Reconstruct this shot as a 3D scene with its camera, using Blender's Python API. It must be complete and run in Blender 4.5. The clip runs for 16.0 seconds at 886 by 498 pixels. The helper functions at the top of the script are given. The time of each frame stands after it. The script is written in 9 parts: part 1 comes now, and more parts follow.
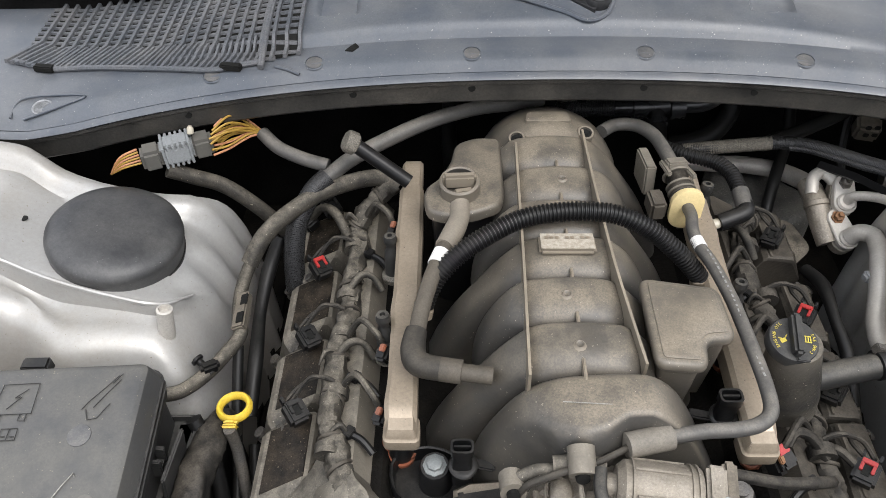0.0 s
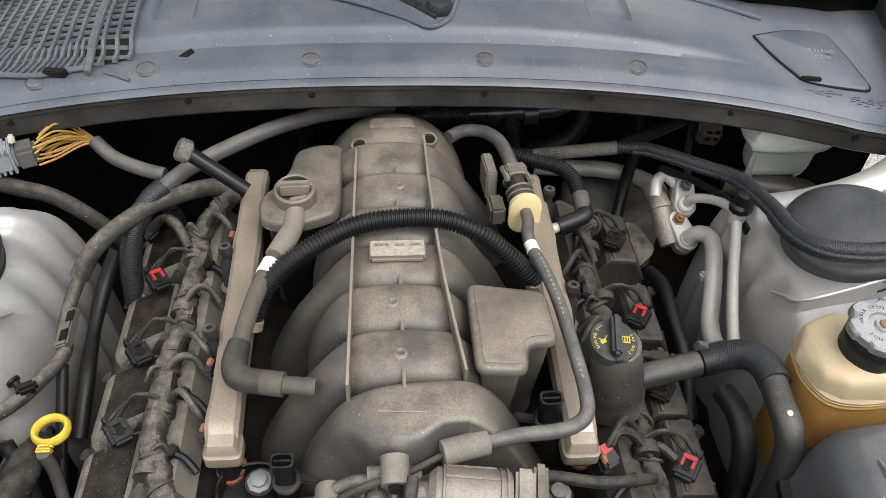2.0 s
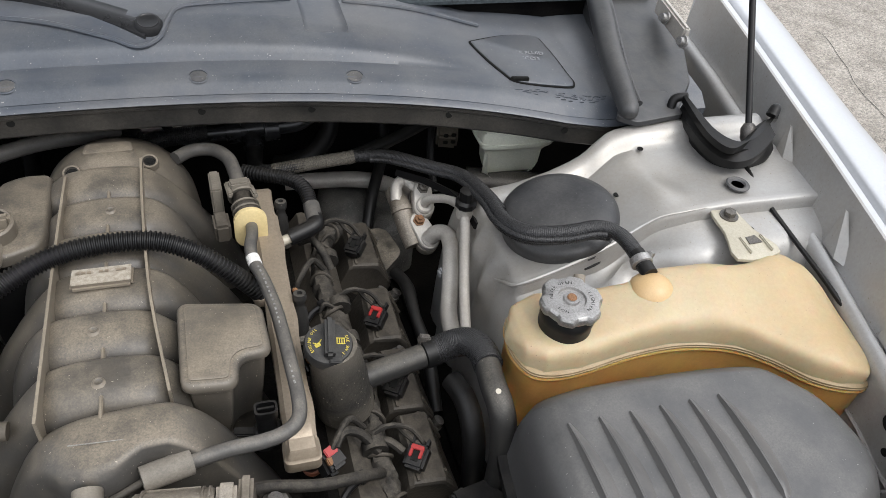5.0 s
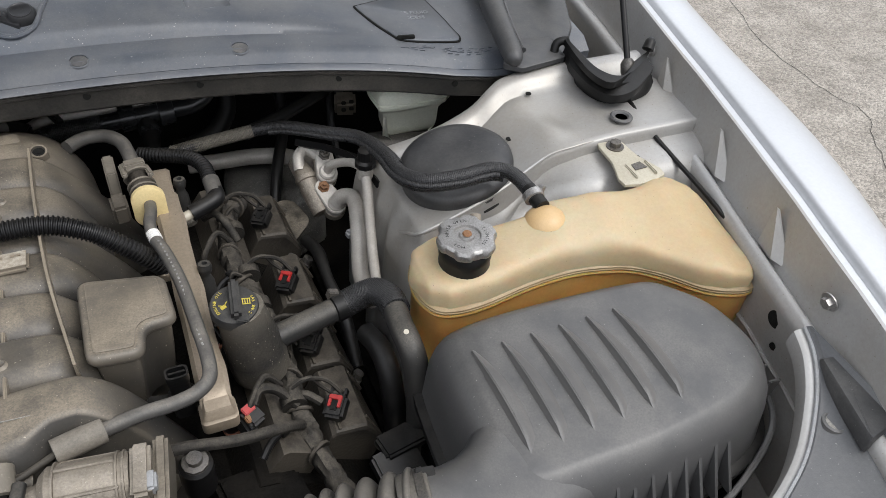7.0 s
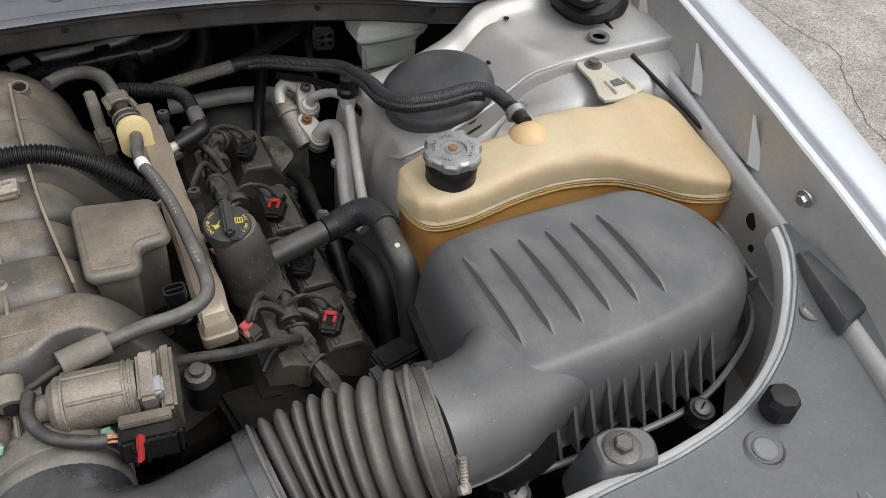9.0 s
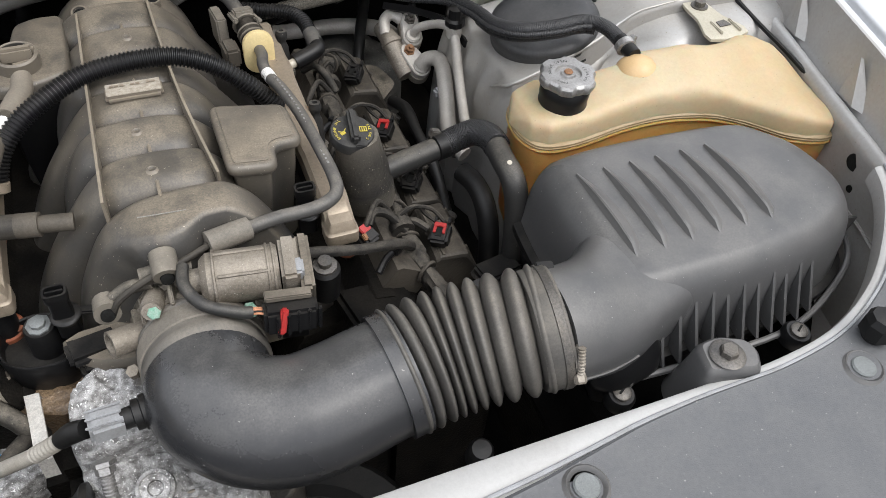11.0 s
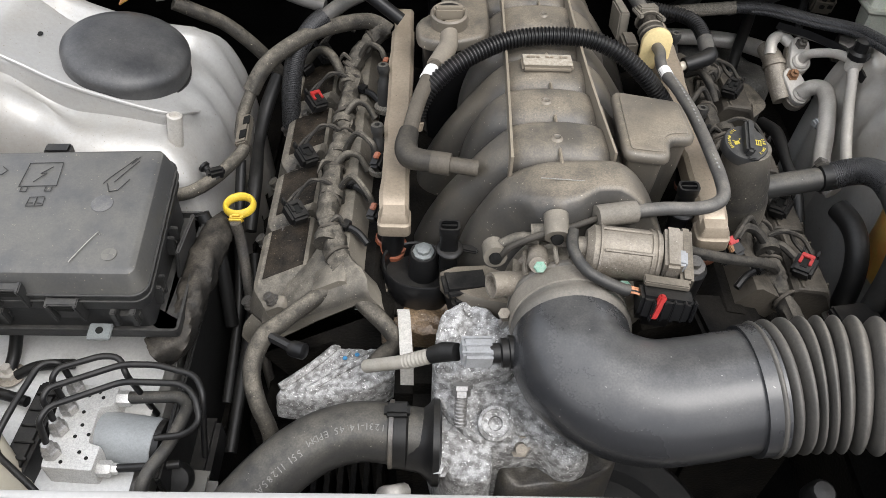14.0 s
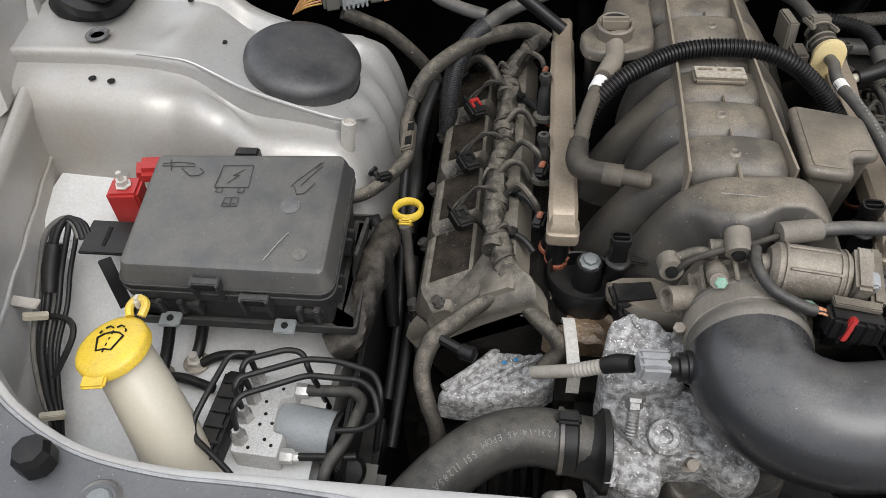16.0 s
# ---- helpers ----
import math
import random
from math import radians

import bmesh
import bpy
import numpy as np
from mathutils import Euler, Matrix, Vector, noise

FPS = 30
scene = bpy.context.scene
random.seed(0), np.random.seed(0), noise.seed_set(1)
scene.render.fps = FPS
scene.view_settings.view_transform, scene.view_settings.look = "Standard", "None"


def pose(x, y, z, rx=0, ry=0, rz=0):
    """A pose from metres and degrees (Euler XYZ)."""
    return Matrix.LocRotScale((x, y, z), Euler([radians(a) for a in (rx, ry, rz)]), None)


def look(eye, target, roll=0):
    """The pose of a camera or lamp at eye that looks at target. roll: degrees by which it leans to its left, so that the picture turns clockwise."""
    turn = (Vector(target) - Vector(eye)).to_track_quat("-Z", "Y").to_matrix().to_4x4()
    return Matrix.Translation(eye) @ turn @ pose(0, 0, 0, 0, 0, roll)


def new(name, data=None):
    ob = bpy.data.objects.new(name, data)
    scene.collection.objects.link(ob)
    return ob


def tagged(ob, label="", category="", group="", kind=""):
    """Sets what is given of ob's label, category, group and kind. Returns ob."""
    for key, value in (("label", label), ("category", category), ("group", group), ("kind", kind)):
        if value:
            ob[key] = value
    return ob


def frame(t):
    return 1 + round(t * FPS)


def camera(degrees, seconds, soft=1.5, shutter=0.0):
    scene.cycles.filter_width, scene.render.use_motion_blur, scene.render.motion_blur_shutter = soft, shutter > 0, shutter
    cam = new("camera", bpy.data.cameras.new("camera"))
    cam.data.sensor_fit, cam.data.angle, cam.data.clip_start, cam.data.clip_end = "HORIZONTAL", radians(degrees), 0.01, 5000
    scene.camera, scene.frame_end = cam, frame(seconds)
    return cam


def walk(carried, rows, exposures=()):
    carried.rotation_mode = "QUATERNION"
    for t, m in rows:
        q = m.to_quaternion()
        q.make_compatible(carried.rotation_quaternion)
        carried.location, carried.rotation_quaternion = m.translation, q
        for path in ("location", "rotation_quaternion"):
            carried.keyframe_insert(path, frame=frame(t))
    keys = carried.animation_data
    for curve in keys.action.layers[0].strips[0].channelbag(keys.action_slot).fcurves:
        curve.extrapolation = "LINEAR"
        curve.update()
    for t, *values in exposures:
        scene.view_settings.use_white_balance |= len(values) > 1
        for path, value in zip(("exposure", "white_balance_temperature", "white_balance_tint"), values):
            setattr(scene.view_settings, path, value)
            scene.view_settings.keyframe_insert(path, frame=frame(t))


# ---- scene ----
cam = camera(59.6, 16.0, 0.45)
PATH = [
    (0, (-0.106, 0.022, 1.467), (-0.155, 1.425, 0.042), -1.5),
    (0.5, (-0.08, 0.022, 1.47), (-0.094, 1.423, 0.042), -0.8),
    (1, (-0.054, 0.023, 1.467), (-0.025, 1.429, 0.045), 0.1),
    (1.5, (-0.034, 0.024, 1.466), (0.039, 1.434, 0.049), 1.1),
    (2, (-0.011, 0.027, 1.462), (0.135, 1.437, 0.051), 2.9),
    (2.5, (0.012, 0.022, 1.464), (0.208, 1.435, 0.062), 3.9),
    (3, (0.033, 0.015, 1.463), (0.263, 1.435, 0.074), 4.3),
    (3.5, (0.057, 0.012, 1.463), (0.337, 1.43, 0.081), 4.9),
    (4, (0.077, 0.007, 1.465), (0.441, 1.417, 0.094), 6.0),
    (4.5, (0.098, 0.001, 1.468), (0.54, 1.4, 0.109), 6.6),
    (5, (0.118, -0.01, 1.467), (0.653, 1.368, 0.121), 7.7),
    (7.5, (0.147, -0.083, 1.448), (0.838, 1.207, 0.085), 4.5),
    (8, (0.145, -0.095, 1.441), (0.85, 1.175, 0.066), 4.1),
    (10.5, (0.043, -0.133, 1.411), (0.714, 1.052, -0.054), 5.6),
    (11, (0.016, -0.144, 1.408), (0.62, 1.075, -0.058), 5.9),
    (11.5, (-0.01, -0.15, 1.407), (0.496, 1.107, -0.064), 5.6),
    (12, (-0.029, -0.158, 1.407), (0.377, 1.133, -0.065), 5.1),
    (12.5, (-0.054, -0.164, 1.406), (0.248, 1.157, -0.066), 4.6),
    (13, (-0.08, -0.164, 1.405), (0.12, 1.176, -0.066), 4.3),
    (13.5, (-0.102, -0.16, 1.405), (-0.006, 1.187, -0.07), 2.8),
    (14, (-0.123, -0.154, 1.406), (-0.095, 1.189, -0.075), 2.1),
    (14.5, (-0.148, -0.154, 1.41), (-0.199, 1.186, -0.074), 0.3),
    (15, (-0.169, -0.162, 1.415), (-0.262, 1.178, -0.066), -0.4),
    (15.5, (-0.185, -0.162, 1.419), (-0.331, 1.174, -0.062), -1.7),
    (16, (-0.207, -0.162, 1.424), (-0.404, 1.166, -0.058), -3.0),
]
walk(cam, [(t, look(eye, target, roll)) for t, eye, target, roll in PATH], [(0.0, 0.43), (1.5, 0.46), (3.0, 0.46), (4.5, 0.18), (5.0, 0.17), (7.5, 0.03), (8.5, 0.02), (10.5, 0.24), (11.5, 0.32), (12.5, 0.45), (14.0, 0.50), (14.5, 0.50), (15.0, 0.33), (15.5, 0.31), (16.0, 0.12)])

# ---- light ----
world = bpy.data.worlds.new("sky_world")
scene.world = world
world.use_nodes = True
wn = world.node_tree.nodes
sky = wn.new("ShaderNodeTexSky")
sky.sky_type, sky.sun_disc = "NISHITA", False
sky.sun_elevation, sky.sun_rotation = radians(57), radians(141)
sky.air_density, sky.dust_density, sky.ozone_density = 1.0, 6.0, 1.0
# Overcast: the zenith about three times as bright as the horizon
place, part_z, climb, grey = wn.new("ShaderNodeTexCoord"), wn.new("ShaderNodeSeparateXYZ"), wn.new("ShaderNodeMapRange"), wn.new("ShaderNodeMixRGB")
climb.inputs[1].default_value, climb.inputs[2].default_value = 0.0, 1.0
climb.inputs[3].default_value, climb.inputs[4].default_value = 0.0, 1.0
grey.inputs[1].default_value, grey.inputs[2].default_value = (4.6, 4.75, 5.15, 1), (15.6, 16.1, 17.3, 1)
cloud = wn.new("ShaderNodeMixRGB")
cloud.inputs[0].default_value = 0.85
wl = world.node_tree.links.new
wl(place.outputs["Generated"], part_z.inputs[0])
wl(part_z.outputs["Z"], climb.inputs[0])
wl(climb.outputs[0], grey.inputs[0])
wl(sky.outputs[0], cloud.inputs[1])
wl(grey.outputs[0], cloud.inputs[2])
wl(cloud.outputs[0], wn["Background"].inputs[0])
wn["Background"].inputs[1].default_value = 0.155
sun_data = bpy.data.lights.new("sun", "SUN")
sun_data.energy, sun_data.angle, sun_data.color = 1.5, radians(30), (1.0, 0.985, 0.965)
sun = new("sun", sun_data)
sun.matrix_world = look((0.9, -0.7, 3.0), (0, 0.4, 0.8))


# ---- materials ----
def material(name, base, other=None, rough=0.5, metal=0.0, scale=30.0, amount=0.5, bump=0.15, fine=260.0, dirt=None, dirt_amount=0.0, coat=0.0, vary=0.0, spread=0.16, mottle=0.3, specks=None, speck_cut=0.62, dust=None, dust_amount=0.0, dust_rough=0.3, edge=0.0):
    """Two colours blended by broad stains, fine grain in the relief, patches of dirt on top."""
    m = bpy.data.materials.new(name)
    m.use_nodes = True
    nodes, link = m.node_tree.nodes, m.node_tree.links.new
    b = nodes["Principled BSDF"]
    b.inputs["Metallic"].default_value = metal
    b.inputs["Coat Weight"].default_value = coat
    where = nodes.new("ShaderNodeTexCoord")
    broad, grain = nodes.new("ShaderNodeTexNoise"), nodes.new("ShaderNodeTexNoise")
    broad.inputs["Scale"].default_value, broad.inputs["Detail"].default_value = scale, 6
    grain.inputs["Scale"].default_value, grain.inputs["Detail"].default_value = fine, 3
    for n in (broad, grain):
        link(where.outputs["Object"], n.inputs["Vector"])
    other = other or tuple(c * 0.75 for c in base)
    ramp = nodes.new("ShaderNodeMapRange")
    ramp.inputs[1].default_value, ramp.inputs[2].default_value = 0.5 - spread, 0.5 + spread
    ramp.inputs[3].default_value, ramp.inputs[4].default_value = 0.0, amount
    link(broad.outputs["Fac"], ramp.inputs[0])
    mix = nodes.new("ShaderNodeMixRGB")
    mix.inputs[1].default_value, mix.inputs[2].default_value = (*base, 1), (*other, 1)
    link(ramp.outputs[0], mix.inputs[0])
    colour = mix
    if dirt:
        patch, cut, lay = nodes.new("ShaderNodeTexNoise"), nodes.new("ShaderNodeMapRange"), nodes.new("ShaderNodeMixRGB")
        patch.inputs["Scale"].default_value, patch.inputs["Detail"].default_value, patch.inputs["Roughness"].default_value = scale * 0.6, 9, 0.7
        link(where.outputs["Object"], patch.inputs["Vector"])
        cut.inputs[1].default_value, cut.inputs[2].default_value = 0.44, 0.66
        cut.inputs[4].default_value = dirt_amount
        link(patch.outputs["Fac"], cut.inputs[0])
        link(cut.outputs[0], lay.inputs[0])
        link(colour.outputs[0], lay.inputs[1])
        lay.inputs[2].default_value = (*dirt, 1)
        colour = lay
    if mottle:
        blot, swing, tone = nodes.new("ShaderNodeTexNoise"), nodes.new("ShaderNodeMapRange"), nodes.new("ShaderNodeHueSaturation")
        blot.inputs["Scale"].default_value, blot.inputs["Detail"].default_value, blot.inputs["Roughness"].default_value = scale * 8 + 180, 9, 0.8
        link(where.outputs["Object"], blot.inputs["Vector"])
        swing.inputs[1].default_value, swing.inputs[2].default_value = 0.35, 0.65
        swing.inputs[3].default_value, swing.inputs[4].default_value = 1 - 1.5 * mottle, 1 + 1.5 * mottle
        link(blot.outputs["Fac"], swing.inputs[0])
        link(swing.outputs[0], tone.inputs["Value"])
        link(colour.outputs[0], tone.inputs["Color"])
        colour = tone
    if specks:
        dots, rim_cut, over = nodes.new("ShaderNodeTexNoise"), nodes.new("ShaderNodeMapRange"), nodes.new("ShaderNodeMixRGB")
        dots.inputs["Scale"].default_value, dots.inputs["Detail"].default_value = 420, 2
        link(where.outputs["Object"], dots.inputs["Vector"])
        rim_cut.inputs[1].default_value, rim_cut.inputs[2].default_value = speck_cut, speck_cut + 0.04
        link(dots.outputs["Fac"], rim_cut.inputs[0])
        link(rim_cut.outputs[0], over.inputs[0])
        link(colour.outputs[0], over.inputs[1])
        over.inputs[2].default_value = (*specks, 1)
        colour = over
    if vary:
        info, shift, hue = nodes.new("ShaderNodeObjectInfo"), nodes.new("ShaderNodeMapRange"), nodes.new("ShaderNodeHueSaturation")
        shift.inputs[3].default_value, shift.inputs[4].default_value = 1 - vary, 1 + vary
        link(info.outputs["Random"], shift.inputs[0])
        link(shift.outputs[0], hue.inputs["Value"])
        link(colour.outputs[0], hue.inputs["Color"])
        colour = hue
    dust_and_shade = None
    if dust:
        # Patchy dust on upward faces; the slope cutoff also paints flanks darker as shade
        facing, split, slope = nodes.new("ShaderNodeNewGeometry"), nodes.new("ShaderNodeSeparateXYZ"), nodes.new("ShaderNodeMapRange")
        cloudy, share, dust_and_shade, film = nodes.new("ShaderNodeTexNoise"), nodes.new("ShaderNodeMapRange"), nodes.new("ShaderNodeMath"), nodes.new("ShaderNodeMixRGB")
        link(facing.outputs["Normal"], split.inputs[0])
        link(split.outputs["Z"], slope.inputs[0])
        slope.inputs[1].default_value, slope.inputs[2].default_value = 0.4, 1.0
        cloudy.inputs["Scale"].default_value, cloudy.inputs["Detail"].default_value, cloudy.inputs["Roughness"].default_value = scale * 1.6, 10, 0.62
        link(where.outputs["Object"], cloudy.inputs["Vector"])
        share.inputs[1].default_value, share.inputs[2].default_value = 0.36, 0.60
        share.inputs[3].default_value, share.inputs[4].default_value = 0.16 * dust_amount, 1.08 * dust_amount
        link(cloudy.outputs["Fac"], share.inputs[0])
        dust_and_shade.operation = "MULTIPLY"
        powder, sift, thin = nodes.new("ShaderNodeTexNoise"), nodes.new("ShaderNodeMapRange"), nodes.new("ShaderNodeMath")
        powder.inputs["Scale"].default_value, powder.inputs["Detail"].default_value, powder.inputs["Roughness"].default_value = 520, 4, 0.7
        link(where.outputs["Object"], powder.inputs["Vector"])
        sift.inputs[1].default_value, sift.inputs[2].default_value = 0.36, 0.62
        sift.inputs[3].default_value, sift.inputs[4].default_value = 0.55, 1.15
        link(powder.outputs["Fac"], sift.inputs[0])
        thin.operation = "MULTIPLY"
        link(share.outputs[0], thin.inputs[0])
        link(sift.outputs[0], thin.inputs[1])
        link(slope.outputs[0], dust_and_shade.inputs[0])
        link(thin.outputs[0], dust_and_shade.inputs[1])
        link(dust_and_shade.outputs[0], film.inputs[0])
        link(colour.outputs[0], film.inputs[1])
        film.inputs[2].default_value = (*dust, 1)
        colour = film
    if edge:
        # Convex edges lightened to read crisper, with dust on the ribs
        shape, bare, edge_mix = nodes.new("ShaderNodeNewGeometry"), nodes.new("ShaderNodeMapRange"), nodes.new("ShaderNodeMixRGB")
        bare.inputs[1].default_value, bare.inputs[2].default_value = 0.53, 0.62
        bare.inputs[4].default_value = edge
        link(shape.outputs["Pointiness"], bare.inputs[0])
        link(bare.outputs[0], edge_mix.inputs[0])
        link(colour.outputs[0], edge_mix.inputs[1])
        edge_mix.inputs[2].default_value = (*[c * 1.25 for c in (dust or other)], 1)
        colour = edge_mix
    link(colour.outputs[0], b.inputs["Base Color"])
    sheen = nodes.new("ShaderNodeMapRange")
    sheen.inputs[3].default_value, sheen.inputs[4].default_value = max(0.03, rough - 0.1), min(1, rough + 0.12)
    link(broad.outputs["Fac"], sheen.inputs[0])
    if dust_and_shade:
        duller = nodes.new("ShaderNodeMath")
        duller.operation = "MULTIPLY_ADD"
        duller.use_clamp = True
        link(dust_and_shade.outputs[0], duller.inputs[0])
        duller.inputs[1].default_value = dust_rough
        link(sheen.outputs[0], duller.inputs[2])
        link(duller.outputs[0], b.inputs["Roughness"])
    else:
        link(sheen.outputs[0], b.inputs["Roughness"])
    if bump:
        relief = nodes.new("ShaderNodeBump")
        relief.inputs["Strength"].default_value, relief.inputs["Distance"].default_value = bump, 0.002
        link(grain.outputs["Fac"], relief.inputs["Height"])
        link(relief.outputs[0], b.inputs["Normal"])
    return m


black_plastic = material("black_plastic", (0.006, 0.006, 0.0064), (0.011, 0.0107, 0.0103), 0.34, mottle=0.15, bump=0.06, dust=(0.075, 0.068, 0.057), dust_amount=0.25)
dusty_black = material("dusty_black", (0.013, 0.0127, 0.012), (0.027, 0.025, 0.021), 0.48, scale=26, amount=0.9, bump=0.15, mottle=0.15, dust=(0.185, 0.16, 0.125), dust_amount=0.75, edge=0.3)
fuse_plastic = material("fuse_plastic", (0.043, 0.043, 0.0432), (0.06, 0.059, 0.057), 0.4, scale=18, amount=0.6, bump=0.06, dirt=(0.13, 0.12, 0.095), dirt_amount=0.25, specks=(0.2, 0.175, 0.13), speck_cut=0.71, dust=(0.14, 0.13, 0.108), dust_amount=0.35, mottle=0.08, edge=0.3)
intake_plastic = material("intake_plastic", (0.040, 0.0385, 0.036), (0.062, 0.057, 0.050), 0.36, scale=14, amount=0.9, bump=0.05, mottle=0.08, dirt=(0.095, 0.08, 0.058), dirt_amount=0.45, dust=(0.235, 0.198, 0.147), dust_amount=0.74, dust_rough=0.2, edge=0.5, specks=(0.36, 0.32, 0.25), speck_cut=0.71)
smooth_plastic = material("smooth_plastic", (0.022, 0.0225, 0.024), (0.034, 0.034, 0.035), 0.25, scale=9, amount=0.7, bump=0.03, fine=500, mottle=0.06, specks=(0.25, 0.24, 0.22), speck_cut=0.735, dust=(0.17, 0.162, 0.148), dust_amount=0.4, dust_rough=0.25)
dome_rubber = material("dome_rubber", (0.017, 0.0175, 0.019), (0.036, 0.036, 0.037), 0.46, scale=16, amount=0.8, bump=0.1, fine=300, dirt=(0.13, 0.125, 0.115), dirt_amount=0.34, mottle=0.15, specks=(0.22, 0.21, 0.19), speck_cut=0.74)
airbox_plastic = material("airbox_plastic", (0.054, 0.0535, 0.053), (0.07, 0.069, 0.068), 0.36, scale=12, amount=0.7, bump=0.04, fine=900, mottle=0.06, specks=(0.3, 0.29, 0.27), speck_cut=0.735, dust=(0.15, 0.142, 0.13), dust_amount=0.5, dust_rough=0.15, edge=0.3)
panel_plastic = material("panel_plastic", (0.058, 0.060, 0.064), (0.078, 0.079, 0.081), 0.45, scale=10, amount=0.8, bump=0.15, fine=900, dirt=(0.13, 0.128, 0.122), dirt_amount=0.35, mottle=0.08, specks=(0.26, 0.25, 0.235), speck_cut=0.72)
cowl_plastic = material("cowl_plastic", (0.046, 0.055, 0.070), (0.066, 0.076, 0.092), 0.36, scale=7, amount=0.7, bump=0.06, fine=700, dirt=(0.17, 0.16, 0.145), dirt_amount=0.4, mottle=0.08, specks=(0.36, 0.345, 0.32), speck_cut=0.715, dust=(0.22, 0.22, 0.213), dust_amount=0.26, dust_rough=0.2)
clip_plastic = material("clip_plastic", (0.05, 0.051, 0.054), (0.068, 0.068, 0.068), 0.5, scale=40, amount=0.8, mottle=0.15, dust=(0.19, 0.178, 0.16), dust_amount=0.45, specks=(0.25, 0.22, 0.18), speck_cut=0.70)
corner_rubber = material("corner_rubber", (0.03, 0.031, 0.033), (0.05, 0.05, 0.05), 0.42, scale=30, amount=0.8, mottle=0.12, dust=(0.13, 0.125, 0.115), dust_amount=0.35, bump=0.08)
grille_plastic = material("grille_plastic", (0.06, 0.066, 0.075), (0.1, 0.103, 0.108), 0.5, scale=20, amount=0.6, dirt=(0.24, 0.22, 0.2), dirt_amount=0.25)
shield_grey = material("shield_grey", (0.055, 0.054, 0.05), (0.11, 0.105, 0.094), 0.6, scale=30, amount=1.0, bump=0.6, fine=160, mottle=0.3, specks=(0.2, 0.19, 0.165), speck_cut=0.67)
seal_metal = material("seal_metal", (0.020, 0.0195, 0.018), (0.042, 0.039, 0.034), 0.42, scale=18, amount=0.8, dirt=(0.10, 0.09, 0.075), dirt_amount=0.4, mottle=0.3)
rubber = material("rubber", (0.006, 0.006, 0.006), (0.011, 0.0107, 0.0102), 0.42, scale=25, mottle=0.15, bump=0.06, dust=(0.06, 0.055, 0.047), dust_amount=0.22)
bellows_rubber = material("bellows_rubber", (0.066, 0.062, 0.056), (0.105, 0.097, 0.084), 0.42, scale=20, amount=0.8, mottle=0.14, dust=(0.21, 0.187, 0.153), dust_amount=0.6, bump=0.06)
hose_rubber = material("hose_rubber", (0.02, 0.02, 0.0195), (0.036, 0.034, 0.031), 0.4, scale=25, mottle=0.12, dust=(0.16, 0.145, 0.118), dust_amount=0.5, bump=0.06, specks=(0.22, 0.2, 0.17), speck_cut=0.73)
dusty_hose = material("dusty_hose", (0.17, 0.148, 0.118), (0.25, 0.215, 0.165), 0.7, scale=25, amount=0.8, mottle=0.1, bump=0.06)
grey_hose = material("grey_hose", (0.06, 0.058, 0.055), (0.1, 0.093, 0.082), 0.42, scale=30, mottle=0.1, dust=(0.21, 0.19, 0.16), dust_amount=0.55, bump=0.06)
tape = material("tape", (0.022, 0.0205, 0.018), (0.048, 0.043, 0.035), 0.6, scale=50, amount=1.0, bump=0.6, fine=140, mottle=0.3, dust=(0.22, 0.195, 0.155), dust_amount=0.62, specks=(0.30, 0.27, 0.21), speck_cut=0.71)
cuff_dust = material("cuff_dust", (0.135, 0.122, 0.102), (0.19, 0.17, 0.14), 0.6, scale=30, amount=0.9, mottle=0.14, bump=0.06)
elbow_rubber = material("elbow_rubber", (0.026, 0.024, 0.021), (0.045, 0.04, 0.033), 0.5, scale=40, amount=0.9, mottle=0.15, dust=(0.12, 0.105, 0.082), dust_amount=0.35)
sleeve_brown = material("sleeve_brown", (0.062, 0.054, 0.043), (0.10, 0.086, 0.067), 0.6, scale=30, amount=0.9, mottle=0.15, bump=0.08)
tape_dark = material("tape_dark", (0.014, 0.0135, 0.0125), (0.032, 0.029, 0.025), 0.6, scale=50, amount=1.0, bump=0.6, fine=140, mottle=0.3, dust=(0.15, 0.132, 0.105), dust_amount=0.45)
strap_metal = material("strap_metal", (0.52, 0.50, 0.46), (0.42, 0.395, 0.35), 0.5, metal=0.2, scale=40, amount=0.7, bump=0.15, fine=500, mottle=0.2)
lead_tape = material("lead_tape", (0.30, 0.28, 0.24), (0.22, 0.20, 0.165), 0.6, scale=60, amount=0.8, mottle=0.12)
silver_paint = material("silver_paint", (0.36, 0.357, 0.348), (0.315, 0.305, 0.285), 0.34, metal=0.25, scale=6, amount=0.8, bump=0.04, fine=900, dirt=(0.26, 0.22, 0.16), dirt_amount=0.45, mottle=0.05, specks=(0.2, 0.17, 0.13), speck_cut=0.71)
white_silver = material("white_silver", (0.50, 0.51, 0.52), (0.45, 0.46, 0.47), 0.3, metal=0.35, scale=5, amount=0.5, bump=0.02, coat=0.2, mottle=0.03)
strip_paint = material("strip_paint", (0.41, 0.405, 0.39), (0.36, 0.35, 0.33), 0.45, metal=0.1, scale=9, amount=0.7, bump=0.03, mottle=0.04, dirt=(0.26, 0.24, 0.21), dirt_amount=0.3)
# Apron silver lightened to the tone of its brightly lit floor
lit_floor_paint = material("lit_floor_paint", (0.58, 0.58, 0.57), (0.50, 0.49, 0.47), 0.4, scale=10, amount=0.8, mottle=0.08, dirt=(0.36, 0.33, 0.28), dirt_amount=0.3)
